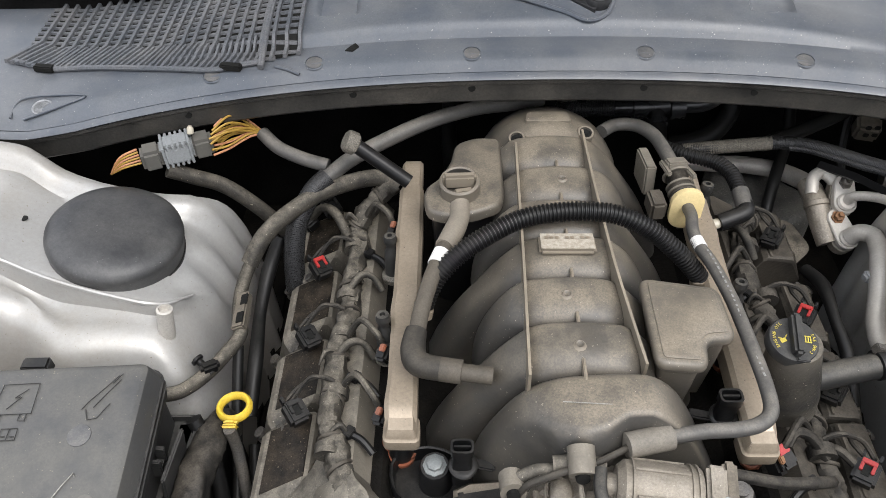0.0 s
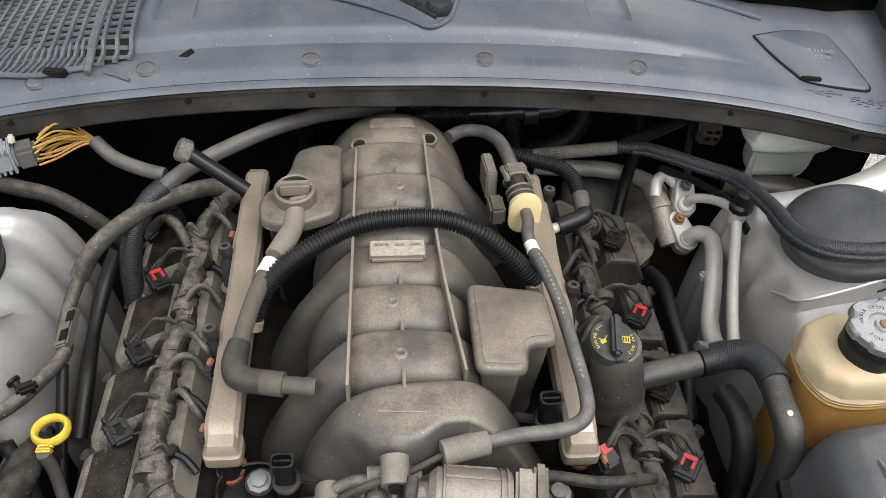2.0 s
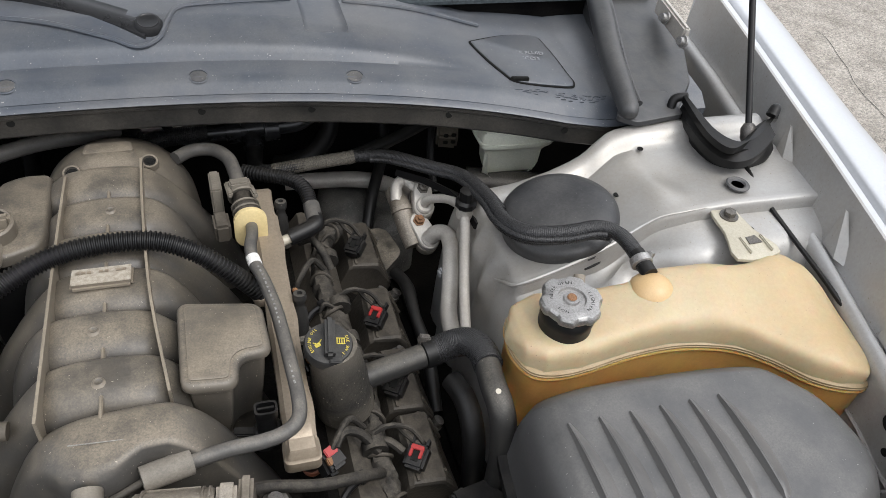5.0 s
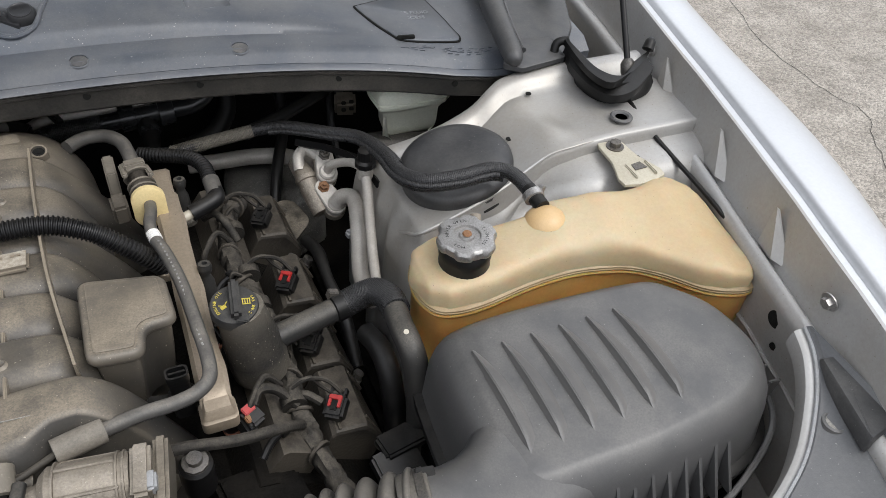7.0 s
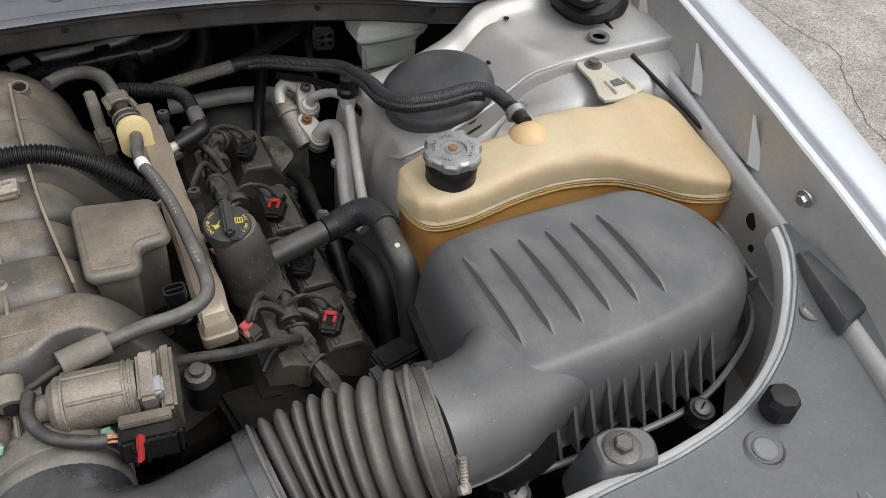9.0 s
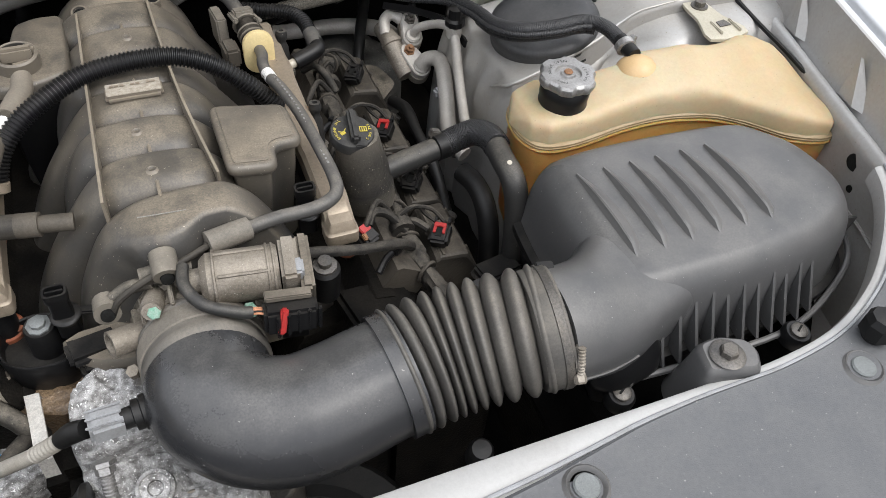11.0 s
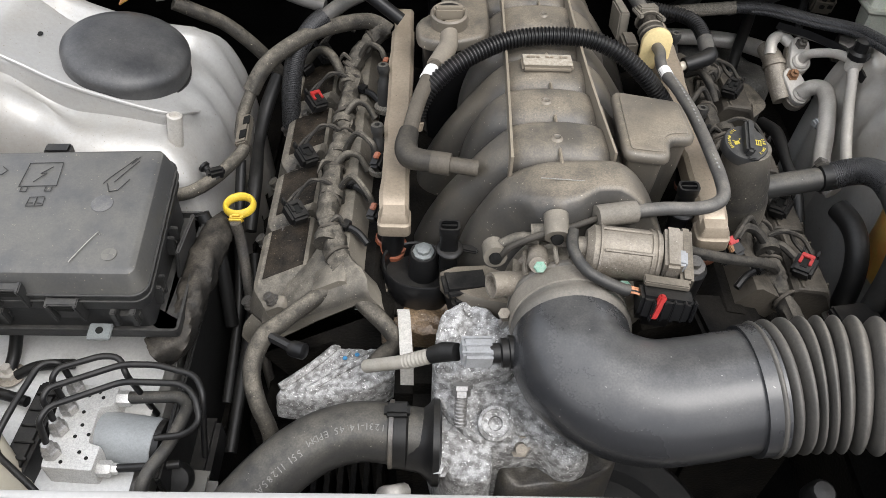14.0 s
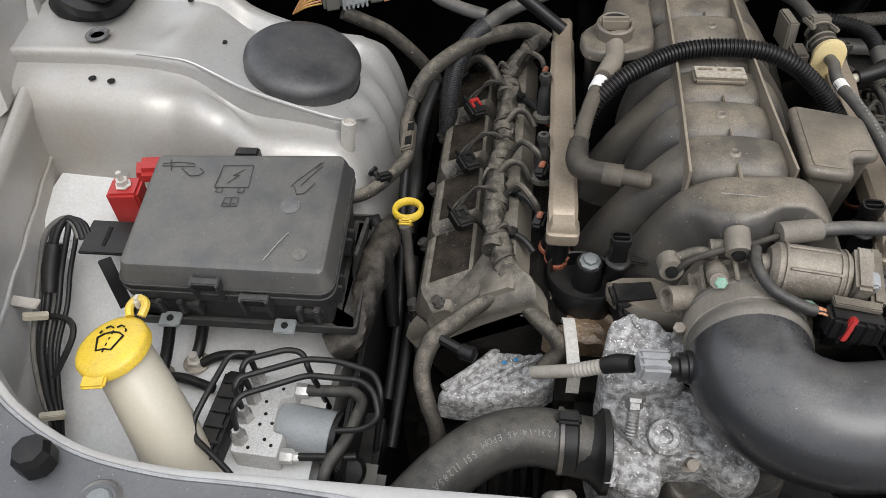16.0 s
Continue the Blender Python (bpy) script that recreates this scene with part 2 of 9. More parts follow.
rail_metal = material("rail_metal", (0.37, 0.305, 0.23), (0.28, 0.23, 0.17), 0.46, metal=0.4, scale=14, amount=0.8, bump=0.08, dirt=(0.20, 0.16, 0.115), dirt_amount=0.35, mottle=0.1, specks=(0.11, 0.085, 0.065), speck_cut=0.72)
cast_metal = material("cast_metal", (0.45, 0.445, 0.435), (0.17, 0.165, 0.158), 0.65, metal=0.05, scale=130, amount=0.95, bump=0.9, fine=300, spread=0.105, dirt=(0.08, 0.072, 0.06), dirt_amount=0.22, mottle=0.36, specks=(0.76, 0.76, 0.74), speck_cut=0.635)
oily_metal = material("oily_metal", (0.085, 0.058, 0.037), (0.23, 0.16, 0.095), 0.32, metal=0.2, scale=38, amount=0.9, bump=0.6, mottle=0.4, specks=(0.36, 0.29, 0.21), speck_cut=0.69)
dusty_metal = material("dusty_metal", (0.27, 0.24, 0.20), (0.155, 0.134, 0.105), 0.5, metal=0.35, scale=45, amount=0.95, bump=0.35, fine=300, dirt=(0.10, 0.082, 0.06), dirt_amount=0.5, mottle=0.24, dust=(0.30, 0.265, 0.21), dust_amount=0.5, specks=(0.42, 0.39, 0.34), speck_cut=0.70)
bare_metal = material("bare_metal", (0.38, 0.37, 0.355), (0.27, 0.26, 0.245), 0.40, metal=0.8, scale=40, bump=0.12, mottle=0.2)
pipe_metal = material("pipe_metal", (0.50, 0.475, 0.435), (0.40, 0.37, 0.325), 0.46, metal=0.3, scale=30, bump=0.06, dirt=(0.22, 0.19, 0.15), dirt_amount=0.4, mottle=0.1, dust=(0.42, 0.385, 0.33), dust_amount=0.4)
dark_steel = material("dark_steel", (0.09, 0.085, 0.08), (0.15, 0.13, 0.1), 0.45, metal=0.5, scale=40, mottle=0.3)
rusty = material("rusty", (0.26, 0.13, 0.06), (0.16, 0.09, 0.05), 0.7, metal=0.3, scale=80)
red_plastic = material("red_plastic", (0.33, 0.018, 0.016), (0.25, 0.025, 0.02), 0.45, scale=40, mottle=0.15)
orange_plastic = material("orange_plastic", (0.30, 0.085, 0.038), (0.17, 0.075, 0.045), 0.5, scale=60, amount=0.9, mottle=0.15)
yellow_plastic = material("yellow_plastic", (0.62, 0.43, 0.03), (0.52, 0.35, 0.04), 0.42, scale=25, amount=0.6, bump=0.06, dirt=(0.30, 0.23, 0.10), dirt_amount=0.4, mottle=0.14)
cream_foam = material("cream_foam", (0.66, 0.53, 0.27), (0.58, 0.45, 0.21), 0.7, scale=30, bump=0.15, mottle=0.06)
cream_plastic = material("cream_plastic", (0.43, 0.35, 0.225), (0.40, 0.30, 0.165), 0.52, scale=6, amount=0.9, bump=0.03, dirt=(0.39, 0.265, 0.12), dirt_amount=0.4, mottle=0.04, specks=(0.2, 0.15, 0.09), speck_cut=0.73)
seam_plastic = material("seam_plastic", (0.30, 0.225, 0.125), (0.24, 0.165, 0.08), 0.5, scale=40, amount=0.8, mottle=0.1)
amber_plastic = material("amber_plastic", (0.58, 0.33, 0.10), (0.42, 0.21, 0.065), 0.33, scale=9, amount=0.9, bump=0.03, dirt=(0.34, 0.16, 0.05), dirt_amount=0.45, mottle=0.05)
tab_plastic = material("tab_plastic", (0.40, 0.37, 0.29), (0.32, 0.285, 0.21), 0.42, scale=20, amount=0.6, bump=0.05, mottle=0.1)
scuffed_plastic = material("scuffed_plastic", (0.27, 0.275, 0.28), (0.2, 0.205, 0.21), 0.6, scale=220, amount=0.9, spread=0.1, mottle=0.3)
white_plastic = material("white_plastic", (0.44, 0.405, 0.325), (0.38, 0.34, 0.255), 0.4, scale=9, amount=0.6, bump=0.04, mottle=0.03)
reservoir_plastic = material("reservoir_plastic", (0.76, 0.77, 0.66), (0.66, 0.67, 0.54), 0.4, scale=30, amount=0.6, mottle=0.08)
light_grey = material("light_grey", (0.27, 0.275, 0.28), (0.19, 0.19, 0.185), 0.5, scale=50, amount=0.8, mottle=0.12, bump=0.08)
grey_motor = material("grey_motor", (0.23, 0.24, 0.242), (0.18, 0.187, 0.187), 0.45, scale=30, amount=0.6, mottle=0.1)
paper = material("paper", (0.38, 0.34, 0.275), (0.25, 0.215, 0.165), 0.7, scale=220, amount=0.8, spread=0.12, mottle=0.2)
white_band = material("white_band", (0.78, 0.77, 0.73), (0.45, 0.43, 0.38), 0.55, scale=120, amount=0.4)
mark_white = material("mark_white", (0.26, 0.25, 0.22), None, 0.7)
print_grey = material("print_grey", (0.22, 0.215, 0.2), None, 0.7)
mark_yellow = material("mark_yellow", (0.52, 0.42, 0.06), None, 0.6)
# Near-black for print and joints, and for painted shade in holes and slots
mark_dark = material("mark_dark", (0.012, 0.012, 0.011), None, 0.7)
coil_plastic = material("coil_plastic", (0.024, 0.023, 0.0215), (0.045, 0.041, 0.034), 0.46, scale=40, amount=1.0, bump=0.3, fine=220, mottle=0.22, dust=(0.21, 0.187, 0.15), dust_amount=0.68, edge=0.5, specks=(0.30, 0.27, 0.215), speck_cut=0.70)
braid = material("braid", (0.008, 0.008, 0.0085), (0.035, 0.035, 0.036), 0.28, scale=900, amount=0.9, spread=0.06, bump=0.4, fine=520, mottle=0.1, dust=(0.09, 0.085, 0.075), dust_amount=0.2)
for plastic, depth in ((cream_plastic, 0.4), (amber_plastic, 0.6)):
    plastic.node_tree.nodes["Principled BSDF"].inputs["Subsurface Weight"].default_value = depth
    plastic.node_tree.nodes["Principled BSDF"].inputs["Subsurface Scale"].default_value = 0.025
weave_strip = material("weave_strip", (0.20, 0.175, 0.14), (0.05, 0.043, 0.034), 0.6, scale=330, amount=0.95, spread=0.07, bump=0.6, mottle=0.2)
sleeve_weave = material("sleeve_weave", (0.16, 0.145, 0.118), (0.07, 0.064, 0.054), 0.6, scale=800, amount=0.9, spread=0.08, bump=0.4, mottle=0.12)
hose_print = material("hose_print", (0.17, 0.165, 0.15), None, 0.7)
cut_aluminium = material("cut_aluminium", (0.5, 0.49, 0.47), (0.42, 0.41, 0.385), 0.42, metal=0.45, scale=60, amount=0.7, mottle=0.2)
clip_grey = material("clip_grey", (0.15, 0.16, 0.155), (0.11, 0.115, 0.11), 0.45, scale=60, mottle=0.15)
wiper_black = material("wiper_black", (0.016, 0.0163, 0.017), (0.028, 0.028, 0.029), 0.28, scale=20, mottle=0.15, bump=0.05)
cap_plastic = material("cap_plastic", (0.02, 0.02, 0.02), (0.034, 0.033, 0.031), 0.45, scale=60, amount=0.8, bump=0.1, mottle=0.12, dust=(0.09, 0.085, 0.075), dust_amount=0.4)
coil_brown = material("coil_brown", (0.008, 0.007, 0.006), (0.034, 0.027, 0.02), 0.42, scale=55, amount=1.0, bump=0.4, fine=200, mottle=0.35, specks=(0.11, 0.09, 0.065), speck_cut=0.67)
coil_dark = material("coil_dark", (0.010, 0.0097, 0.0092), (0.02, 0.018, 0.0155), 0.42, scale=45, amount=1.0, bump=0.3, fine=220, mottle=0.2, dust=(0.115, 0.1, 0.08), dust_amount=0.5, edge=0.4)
orange_dome = material("orange_dome", (0.50, 0.345, 0.175), (0.47, 0.30, 0.13), 0.42, scale=30, amount=0.6, bump=0.05, mottle=0.05)
green_paint = material("green_paint", (0.06, 0.26, 0.16), (0.30, 0.38, 0.32), 0.5, scale=160, amount=0.9, mottle=0.2)
blue_paint = material("blue_paint", (0.05, 0.25, 0.5), None, 0.6)
# Black sound deadening; also the painted deep shade of the lower bay
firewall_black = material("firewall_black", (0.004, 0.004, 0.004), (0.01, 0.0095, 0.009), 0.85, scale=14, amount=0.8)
# Near-black base paints the shade between and below the engine parts
engine_shade = material("engine_shade", (0.004, 0.0038, 0.0036), (0.013, 0.0115, 0.0095), 0.6, scale=30, amount=0.9, bump=0.6)
wire_ochre = material("wire_ochre", (0.36, 0.22, 0.035), (0.26, 0.15, 0.03), 0.55, scale=80, amount=0.8, mottle=0.2)
copper_wire = material("copper_wire", (0.45, 0.2, 0.1), None, 0.5)
for deep, shine in ((firewall_black, 0.03), (engine_shade, 0.06), (mark_dark, 0.1), (rubber, 0.25), (black_plastic, 0.25), (hose_rubber, 0.3), (coil_dark, 0.14), (coil_brown, 0.15), (coil_plastic, 0.2), (tape, 0.18), (tape_dark, 0.14), (dusty_black, 0.2), (elbow_rubber, 0.2), (cap_plastic, 0.25), (braid, 0.3), (bellows_rubber, 0.3), (intake_plastic, 0.42), (cast_metal, 0.25), (weave_strip, 0.2), (sleeve_weave, 0.2), (grey_hose, 0.3), (sleeve_brown, 0.25), (cuff_dust, 0.25)):
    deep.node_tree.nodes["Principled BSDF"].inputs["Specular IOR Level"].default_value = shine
glass_dark = material("glass_dark", (0.05, 0.06, 0.065), None, 0.06, scale=4, bump=0)
gravel_mat = material("gravel", (0.27, 0.245, 0.21), (0.20, 0.18, 0.152), 0.9, scale=7, amount=1.0, bump=1.0, fine=170, spread=0.14, dirt=(0.36, 0.33, 0.285), dirt_amount=0.5, mottle=0.25)
gravel_mat.node_tree.nodes["Bump"].inputs["Distance"].default_value = 0.006
gn, gl = gravel_mat.node_tree.nodes, gravel_mat.node_tree.links.new
stone, tint, spot, over = gn.new("ShaderNodeTexVoronoi"), gn.new("ShaderNodeSeparateColor"), gn.new("ShaderNodeMapRange"), gn.new("ShaderNodeMixRGB")
stone.inputs["Scale"].default_value = 150
gl(gn["Texture Coordinate"].outputs["Object"], stone.inputs["Vector"])
gl(stone.outputs["Color"], tint.inputs[0])
spot.inputs[3].default_value, spot.inputs[4].default_value = 0.66, 1.40
gl(tint.outputs[0], spot.inputs[0])
over.blend_type = "MULTIPLY"
over.inputs[0].default_value = 1.0
last = gn["Principled BSDF"].inputs["Base Color"].links[0].from_socket
gl(last, over.inputs[1])
gl(spot.outputs[0], over.inputs[2])
gl(over.outputs[0], gn["Principled BSDF"].inputs["Base Color"])
gl(stone.outputs["Distance"], gn["Bump"].inputs["Height"])
gn["Bump"].invert = True


# ---- mesh helpers ----
def spline(points, steps=6, closed=False):
    """A smooth line through the points."""
    p = [Vector(q) for q in points]
    n, out = len(p), []
    for i in range(n if closed else n - 1):
        if closed:
            a, b, c, d = p[i - 1], p[i], p[(i + 1) % n], p[(i + 2) % n]
        else:
            a, b, c, d = p[max(i - 1, 0)], p[i], p[i + 1], p[min(i + 2, n - 1)]
        for k in range(steps):
            t = k / steps
            out.append(0.5 * (2 * b + (c - a) * t + (2 * a - 5 * b + 4 * c - d) * t * t + (3 * b - a - 3 * c + d) * t ** 3))
    if not closed:
        out.append(p[-1])
    return out


def loft(rings, cap=True, closed=True, wrap=False):
    """A skin over rings of equal length."""
    bm = bmesh.new()
    rows = [[bm.verts.new(v) for v in ring] for ring in rings]
    n = len(rows[0])
    for i in range(len(rows) if wrap else len(rows) - 1):
        a, b = rows[i], rows[(i + 1) % len(rows)]
        for j in range(n if closed else n - 1):
            k = (j + 1) % n
            bm.faces.new((a[j], a[k], b[k], b[j]))
    if cap and closed and not wrap:
        bm.faces.new(rows[0][::-1])
        bm.faces.new(rows[-1])
    bmesh.ops.recalc_face_normals(bm, faces=bm.faces)
    return bm


def frames_along(line):
    """A turning-free frame at each point of a line."""
    side, out = None, []
    for i, p in enumerate(line):
        ahead = (line[min(i + 1, len(line) - 1)] - line[max(i - 1, 0)]).normalized()
        if side is None:
            side = ahead.orthogonal().normalized()
        side = (side - ahead * side.dot(ahead)).normalized()
        out.append((p, side, ahead.cross(side)))
    return out


def tube(points, r, seg=12, steps=6, smooth=True, power=2.0, wrap=False):
    """A round pipe; r is one radius, a list along the points, or a function of the share of the way."""
    line = spline(points, steps) if smooth and len(points) > 2 else [Vector(q) for q in points]
    rings, last = [], max(1, len(line) - 1)
    for i, (p, a, b) in enumerate(frames_along(line)):
        s = i / last
        if callable(r):
            rad = r(s)
        elif isinstance(r, (list, tuple)):
            f = s * (len(r) - 1)
            k = min(int(f), len(r) - 2)
            rad = r[k] + (r[k + 1] - r[k]) * (f - k)
        else:
            rad = r
        rings.append([p + (a * math.cos(t) + b * math.sin(t)) * rad for t in (2 * math.pi * k / seg for k in range(seg))])
    return loft(rings)


def corrugated(points, r, pitch=0.004, depth=0.0018, seg=14):
    """A ribbed loom or bellows: the radius steps in and out along the line."""
    line = spline(points, 24)
    length = sum((line[i + 1] - line[i]).length for i in range(len(line) - 1))
    n = max(4, int(length / pitch))
    walk_line, run, want, k = [], 0.0, [], 0
    total = [0.0]
    for i in range(len(line) - 1):
        total.append(total[-1] + (line[i + 1] - line[i]).length)
    for i in range(4 * n + 1):
        d = length * i / (4 * n)
        while k < len(total) - 2 and total[k + 1] < d:
            k += 1
        f = (d - total[k]) / max(1e-9, total[k + 1] - total[k])
        walk_line.append(line[k].lerp(line[k + 1], f))
    rings = []
    for i, (p, a, b) in enumerate(frames_along(walk_line)):
        rad = r if i % 4 in (0, 1) else r - depth
        rings.append([p + (a * math.cos(t) + b * math.sin(t)) * rad for t in (2 * math.pi * j / seg for j in range(seg))])
    return loft(rings)


def lathe(profile, at=(0, 0, 0), axis=(0, 0, 1), seg=24):
    """Turns (radius, height) pairs round an axis."""
    turn = Vector((0, 0, 1)).rotation_difference(Vector(axis)).to_matrix()
    rings = [[Vector(at) + turn @ Vector((max(r, 1e-5) * math.cos(t), max(r, 1e-5) * math.sin(t), h)) for t in (2 * math.pi * k / seg for k in range(seg))] for r, h in profile]
    return loft(rings)


def box(x0, x1, y0, y1, z0, z1, bevel=0.0, turn=None, segments=2):
    bm = bmesh.new()
    bmesh.ops.create_cube(bm, size=1)
    bmesh.ops.scale(bm, vec=(x1 - x0, y1 - y0, z1 - z0), verts=bm.verts)
    if bevel:
        bmesh.ops.bevel(bm, geom=bm.edges[:], offset=bevel, segments=segments, affect="EDGES", clamp_overlap=True)
    if turn:
        bmesh.ops.rotate(bm, cent=(0, 0, 0), matrix=Euler([radians(a) for a in turn]).to_matrix(), verts=bm.verts)
    bmesh.ops.translate(bm, vec=((x0 + x1) / 2, (y0 + y1) / 2, (z0 + z1) / 2), verts=bm.verts)
    return bm


def block(at, size, turn=(0, 0, 0), bevel=0.002):
    """A rounded box by its middle, size and turn."""
    x, y, z = at
    a, b, c = (s / 2 for s in size)
    return box(x - a, x + a, y - b, y + b, z - c, z + c, bevel, turn)


def shrink(outline, d):
    """The outline moved inwards by d (counter-clockwise outlines)."""
    n, out = len(outline), []
    for i in range(n):
        a, b, c = Vector(outline[i - 1][:2]), Vector(outline[i][:2]), Vector(outline[(i + 1) % n][:2])
        u, v = (b - a).normalized(), (c - b).normalized()
        m = Vector((-u.y - v.y, u.x + v.x))
        m = m.normalized() if m.length > 1e-6 else Vector((-u.y, u.x))
        out.append(b + m * d / max(0.5, m.dot(Vector((-v.y, v.x)))))
    return out


def slab(outline, layers, top=None, domed=False):
    """A body over an outline: layers of (inset, z); top(x, y) may lift each point; domed: rings run on to the middle."""
    rings = []
    for inset, z in layers:
        ring = shrink(outline, inset) if inset else [Vector(p[:2]) for p in outline]
        rings.append([Vector((p.x, p.y, z + (top(p.x, p.y) if top else 0))) for p in ring])
    if domed:
        mid, z = sum(ring, Vector((0, 0))) / len(ring), layers[-1][1]
        for k in (0.85, 0.7, 0.55, 0.4, 0.25, 0.1):
            rings.append([Vector((q.x, q.y, z + top(q.x, q.y))) for q in (mid.lerp(p, k) for p in ring)])
    return loft(rings)


def rounded(points, r, n=5):
    """An outline with its corners rounded off."""
    out, m = [], len(points)
    for i in range(m):
        a, b, c = Vector(points[i - 1]), Vector(points[i]), Vector(points[(i + 1) % m])
        d = min(r, (a - b).length * 0.48, (c - b).length * 0.48)
        p, q = b + (a - b).normalized() * d, b + (c - b).normalized() * d
        for k in range(n + 1):
            t = k / n
            v = p * (1 - t) ** 2 + b * 2 * t * (1 - t) + q * t * t
            out.append((v.x, v.y))
    return out


def smooth_outline(points, steps=4):
    return [(p.x, p.y) for p in spline([(x, y, 0) for x, y in points], steps, closed=True)]


def merge(*bms):
    """Several pieces of one part in one bmesh."""
    out = bmesh.new()
    for bm in bms:
        me = bpy.data.meshes.new("piece")
        bm.to_mesh(me)
        bm.free()
        out.from_mesh(me)
        bpy.data.meshes.remove(me)
    return out


def moved(bm, m):
    bmesh.ops.transform(bm, matrix=m, verts=bm.verts)
    return bm


def part(name, bm, mat, parent=None, label="", angle=40):
    """Links a bmesh as one mesh object, under a thing or a part."""
    me = bpy.data.meshes.new(name)
    bm.to_mesh(me)
    bm.free()
    me.materials.append(mat)
    me.shade_smooth()
    me.set_sharp_from_angle(angle=radians(angle))
    ob = new(name, me)
    if parent:
        ob.parent = parent
        ob.matrix_parent_inverse = parent.matrix_basis.inverted()
    return tagged(ob, label)


def thing(name, label, category, at=(0, 0, 0), group="", kind=""):
    """An empty at the base of a thing, which parents its parts."""
    ob = new(name)
    ob.empty_display_size = 0.02
    ob.matrix_basis = Matrix.Translation(at)
    return tagged(ob, label, category, group, kind)


def single(name, bm, mat, label, category, group="", kind="", angle=40):
    return tagged(part(name, bm, mat, None, "", angle), label, category, group, kind)


def line_text(words, size, at, turn, mat, parent, name="lettering", align="CENTER"):
    """Raised lettering, as a mesh of its own."""
    cu = bpy.data.curves.new(name, "FONT")
    cu.body, cu.size, cu.align_x, cu.align_y, cu.extrude, cu.resolution_u = words, size, align, "CENTER", 0.0002, 2
    tmp = bpy.data.objects.new(name, cu)
    me = bpy.data.meshes.new_from_object(tmp)
    bpy.data.objects.remove(tmp)
    bm = bmesh.new()
    bm.from_mesh(me)
    bpy.data.meshes.remove(me)
    moved(bm, pose(*at, *turn))
    return part(name, bm, mat, parent)


def arc_text(words, radius, middle, step, size, mat, frame_m, parent, name):
    """Letters set round a circle; middle and step in degrees."""
    bms = []
    n = len(words)
    for i, ch in enumerate(words):
        if ch == " ":
            continue
        ang = middle - (i - (n - 1) / 2) * step
        cu = bpy.data.curves.new(name, "FONT")
        cu.body, cu.size, cu.align_x, cu.align_y, cu.extrude, cu.resolution_u = ch, size, "CENTER", "CENTER", 0.0002, 1
        tmp = bpy.data.objects.new(name, cu)
        me = bpy.data.meshes.new_from_object(tmp)
        bpy.data.objects.remove(tmp)
        bm = bmesh.new()
        bm.from_mesh(me)
        bpy.data.meshes.remove(me)
        a = radians(ang)
        moved(bm, frame_m @ pose(radius * math.cos(a), radius * math.sin(a), 0.0056, 0, 0, ang - 90))
        bms.append(bm)
    return part(name, merge(*bms), mat, parent)


# ---- ground ----
def ground_sheet():
    xs = [-60, -15, -5, -2.5, -1.5, -0.8, 0, 0.8, 1.5, 2.5, 5, 15, 60]
    bm = loft([[Vector((x, y, 0)) for x in xs] for y in (-60, -15, -5, -2, -1, 0, 1, 2, 3.5, 6, 15, 60)], closed=False)
    for f in bm.faces:
        if f.normal.z < 0:
            f.normal_flip()
    return bm


single("ground", ground_sheet(), gravel_mat, "sandy grey gravel and cracked asphalt ground beside the car", "ground", kind="structure")
crack = spline([(2.3, 0.9, 0.002), (2.45, 1.25, 0.002), (2.62, 1.5, 0.002), (2.6, 1.9, 0.002), (2.8, 2.6, 0.002)], 8)
for i, p in enumerate(crack):
    p.x += 0.012 * math.sin(i * 0.9) + 0.006 * math.sin(i * 2.3)
single("ground_crack", loft([[p + Vector((-0.0012, 0, 0)) for p in crack], [p + Vector((0.0012, 0, 0)) for p in crack]], closed=False), mark_dark, "thin dark crack running through the asphalt", "crack", kind="structure")


def pick(x, table):
    """Straight-line reading of a table of (x, value)."""
    return float(np.interp(x, [a for a, _ in table], [b for _, b in table]))


# ---- cowl at the foot of the windscreen ----
def cowl_y(x):
    return 0.806 - 0.17 * min(abs(x), 0.56) ** 2 + 0.06 * max(0, abs(x) - 0.6)


def cowl_z(x):
    return 0.950 - 0.033 * (min(abs(x), 0.62) / 0.56) ** 3


def cowl_top(x, y):
    """Height of the cowl's upper skin."""
    d = y - cowl_y(x)
    z = cowl_z(x) + 0.016
    z += 0.012 * min(1, max(0, d) / 0.02)
    mid = max(0, 1 - (abs(x) / 0.5) ** 2)
    z += 0.012 * max(0, 1 - (abs(x) / 0.48) ** 4) * max(0, min(1, (d - 0.055) / 0.012)) + 0.018 * mid * max(0, min(1, (d - 0.055) / 0.06)) + 0.04 * max(0, d - 0.02) * 0.6
    z += 0.01 * max(0, min(1, (abs(x) - 0.5) / 0.15)) * max(0, min(1, d / 0.1))
    for mid_x in (-0.258, 0.272):
        inside = min((0.027 - abs(x - mid_x)) / 0.004, (y - 0.888) / 0.004)
        z -= 0.007 * max(0.0, min(1.0, inside))
    return z


def cowl_skin():
    xs = [-0.78 + 1.56 * i / 390 for i in range(391)]
    ds = [0.0, 0.004, 0.012, 0.02, 0.03, 0.045, 0.05, 0.055, 0.06, 0.065, 0.072] + [0.08 + 0.004 * i for i in range(14)] + [0.14, 0.15, 0.18, 0.22, 0.26]
    rows = [[Vector((x, cowl_y(x) + 0.002, cowl_z(x) + 0.004)) for x in xs]]
    for d in ds:
        rows.append([Vector((x, cowl_y(x) + 0.002 + d, cowl_top(x, cowl_y(x) + d))) for x in xs])
    return loft(rows, closed=False)


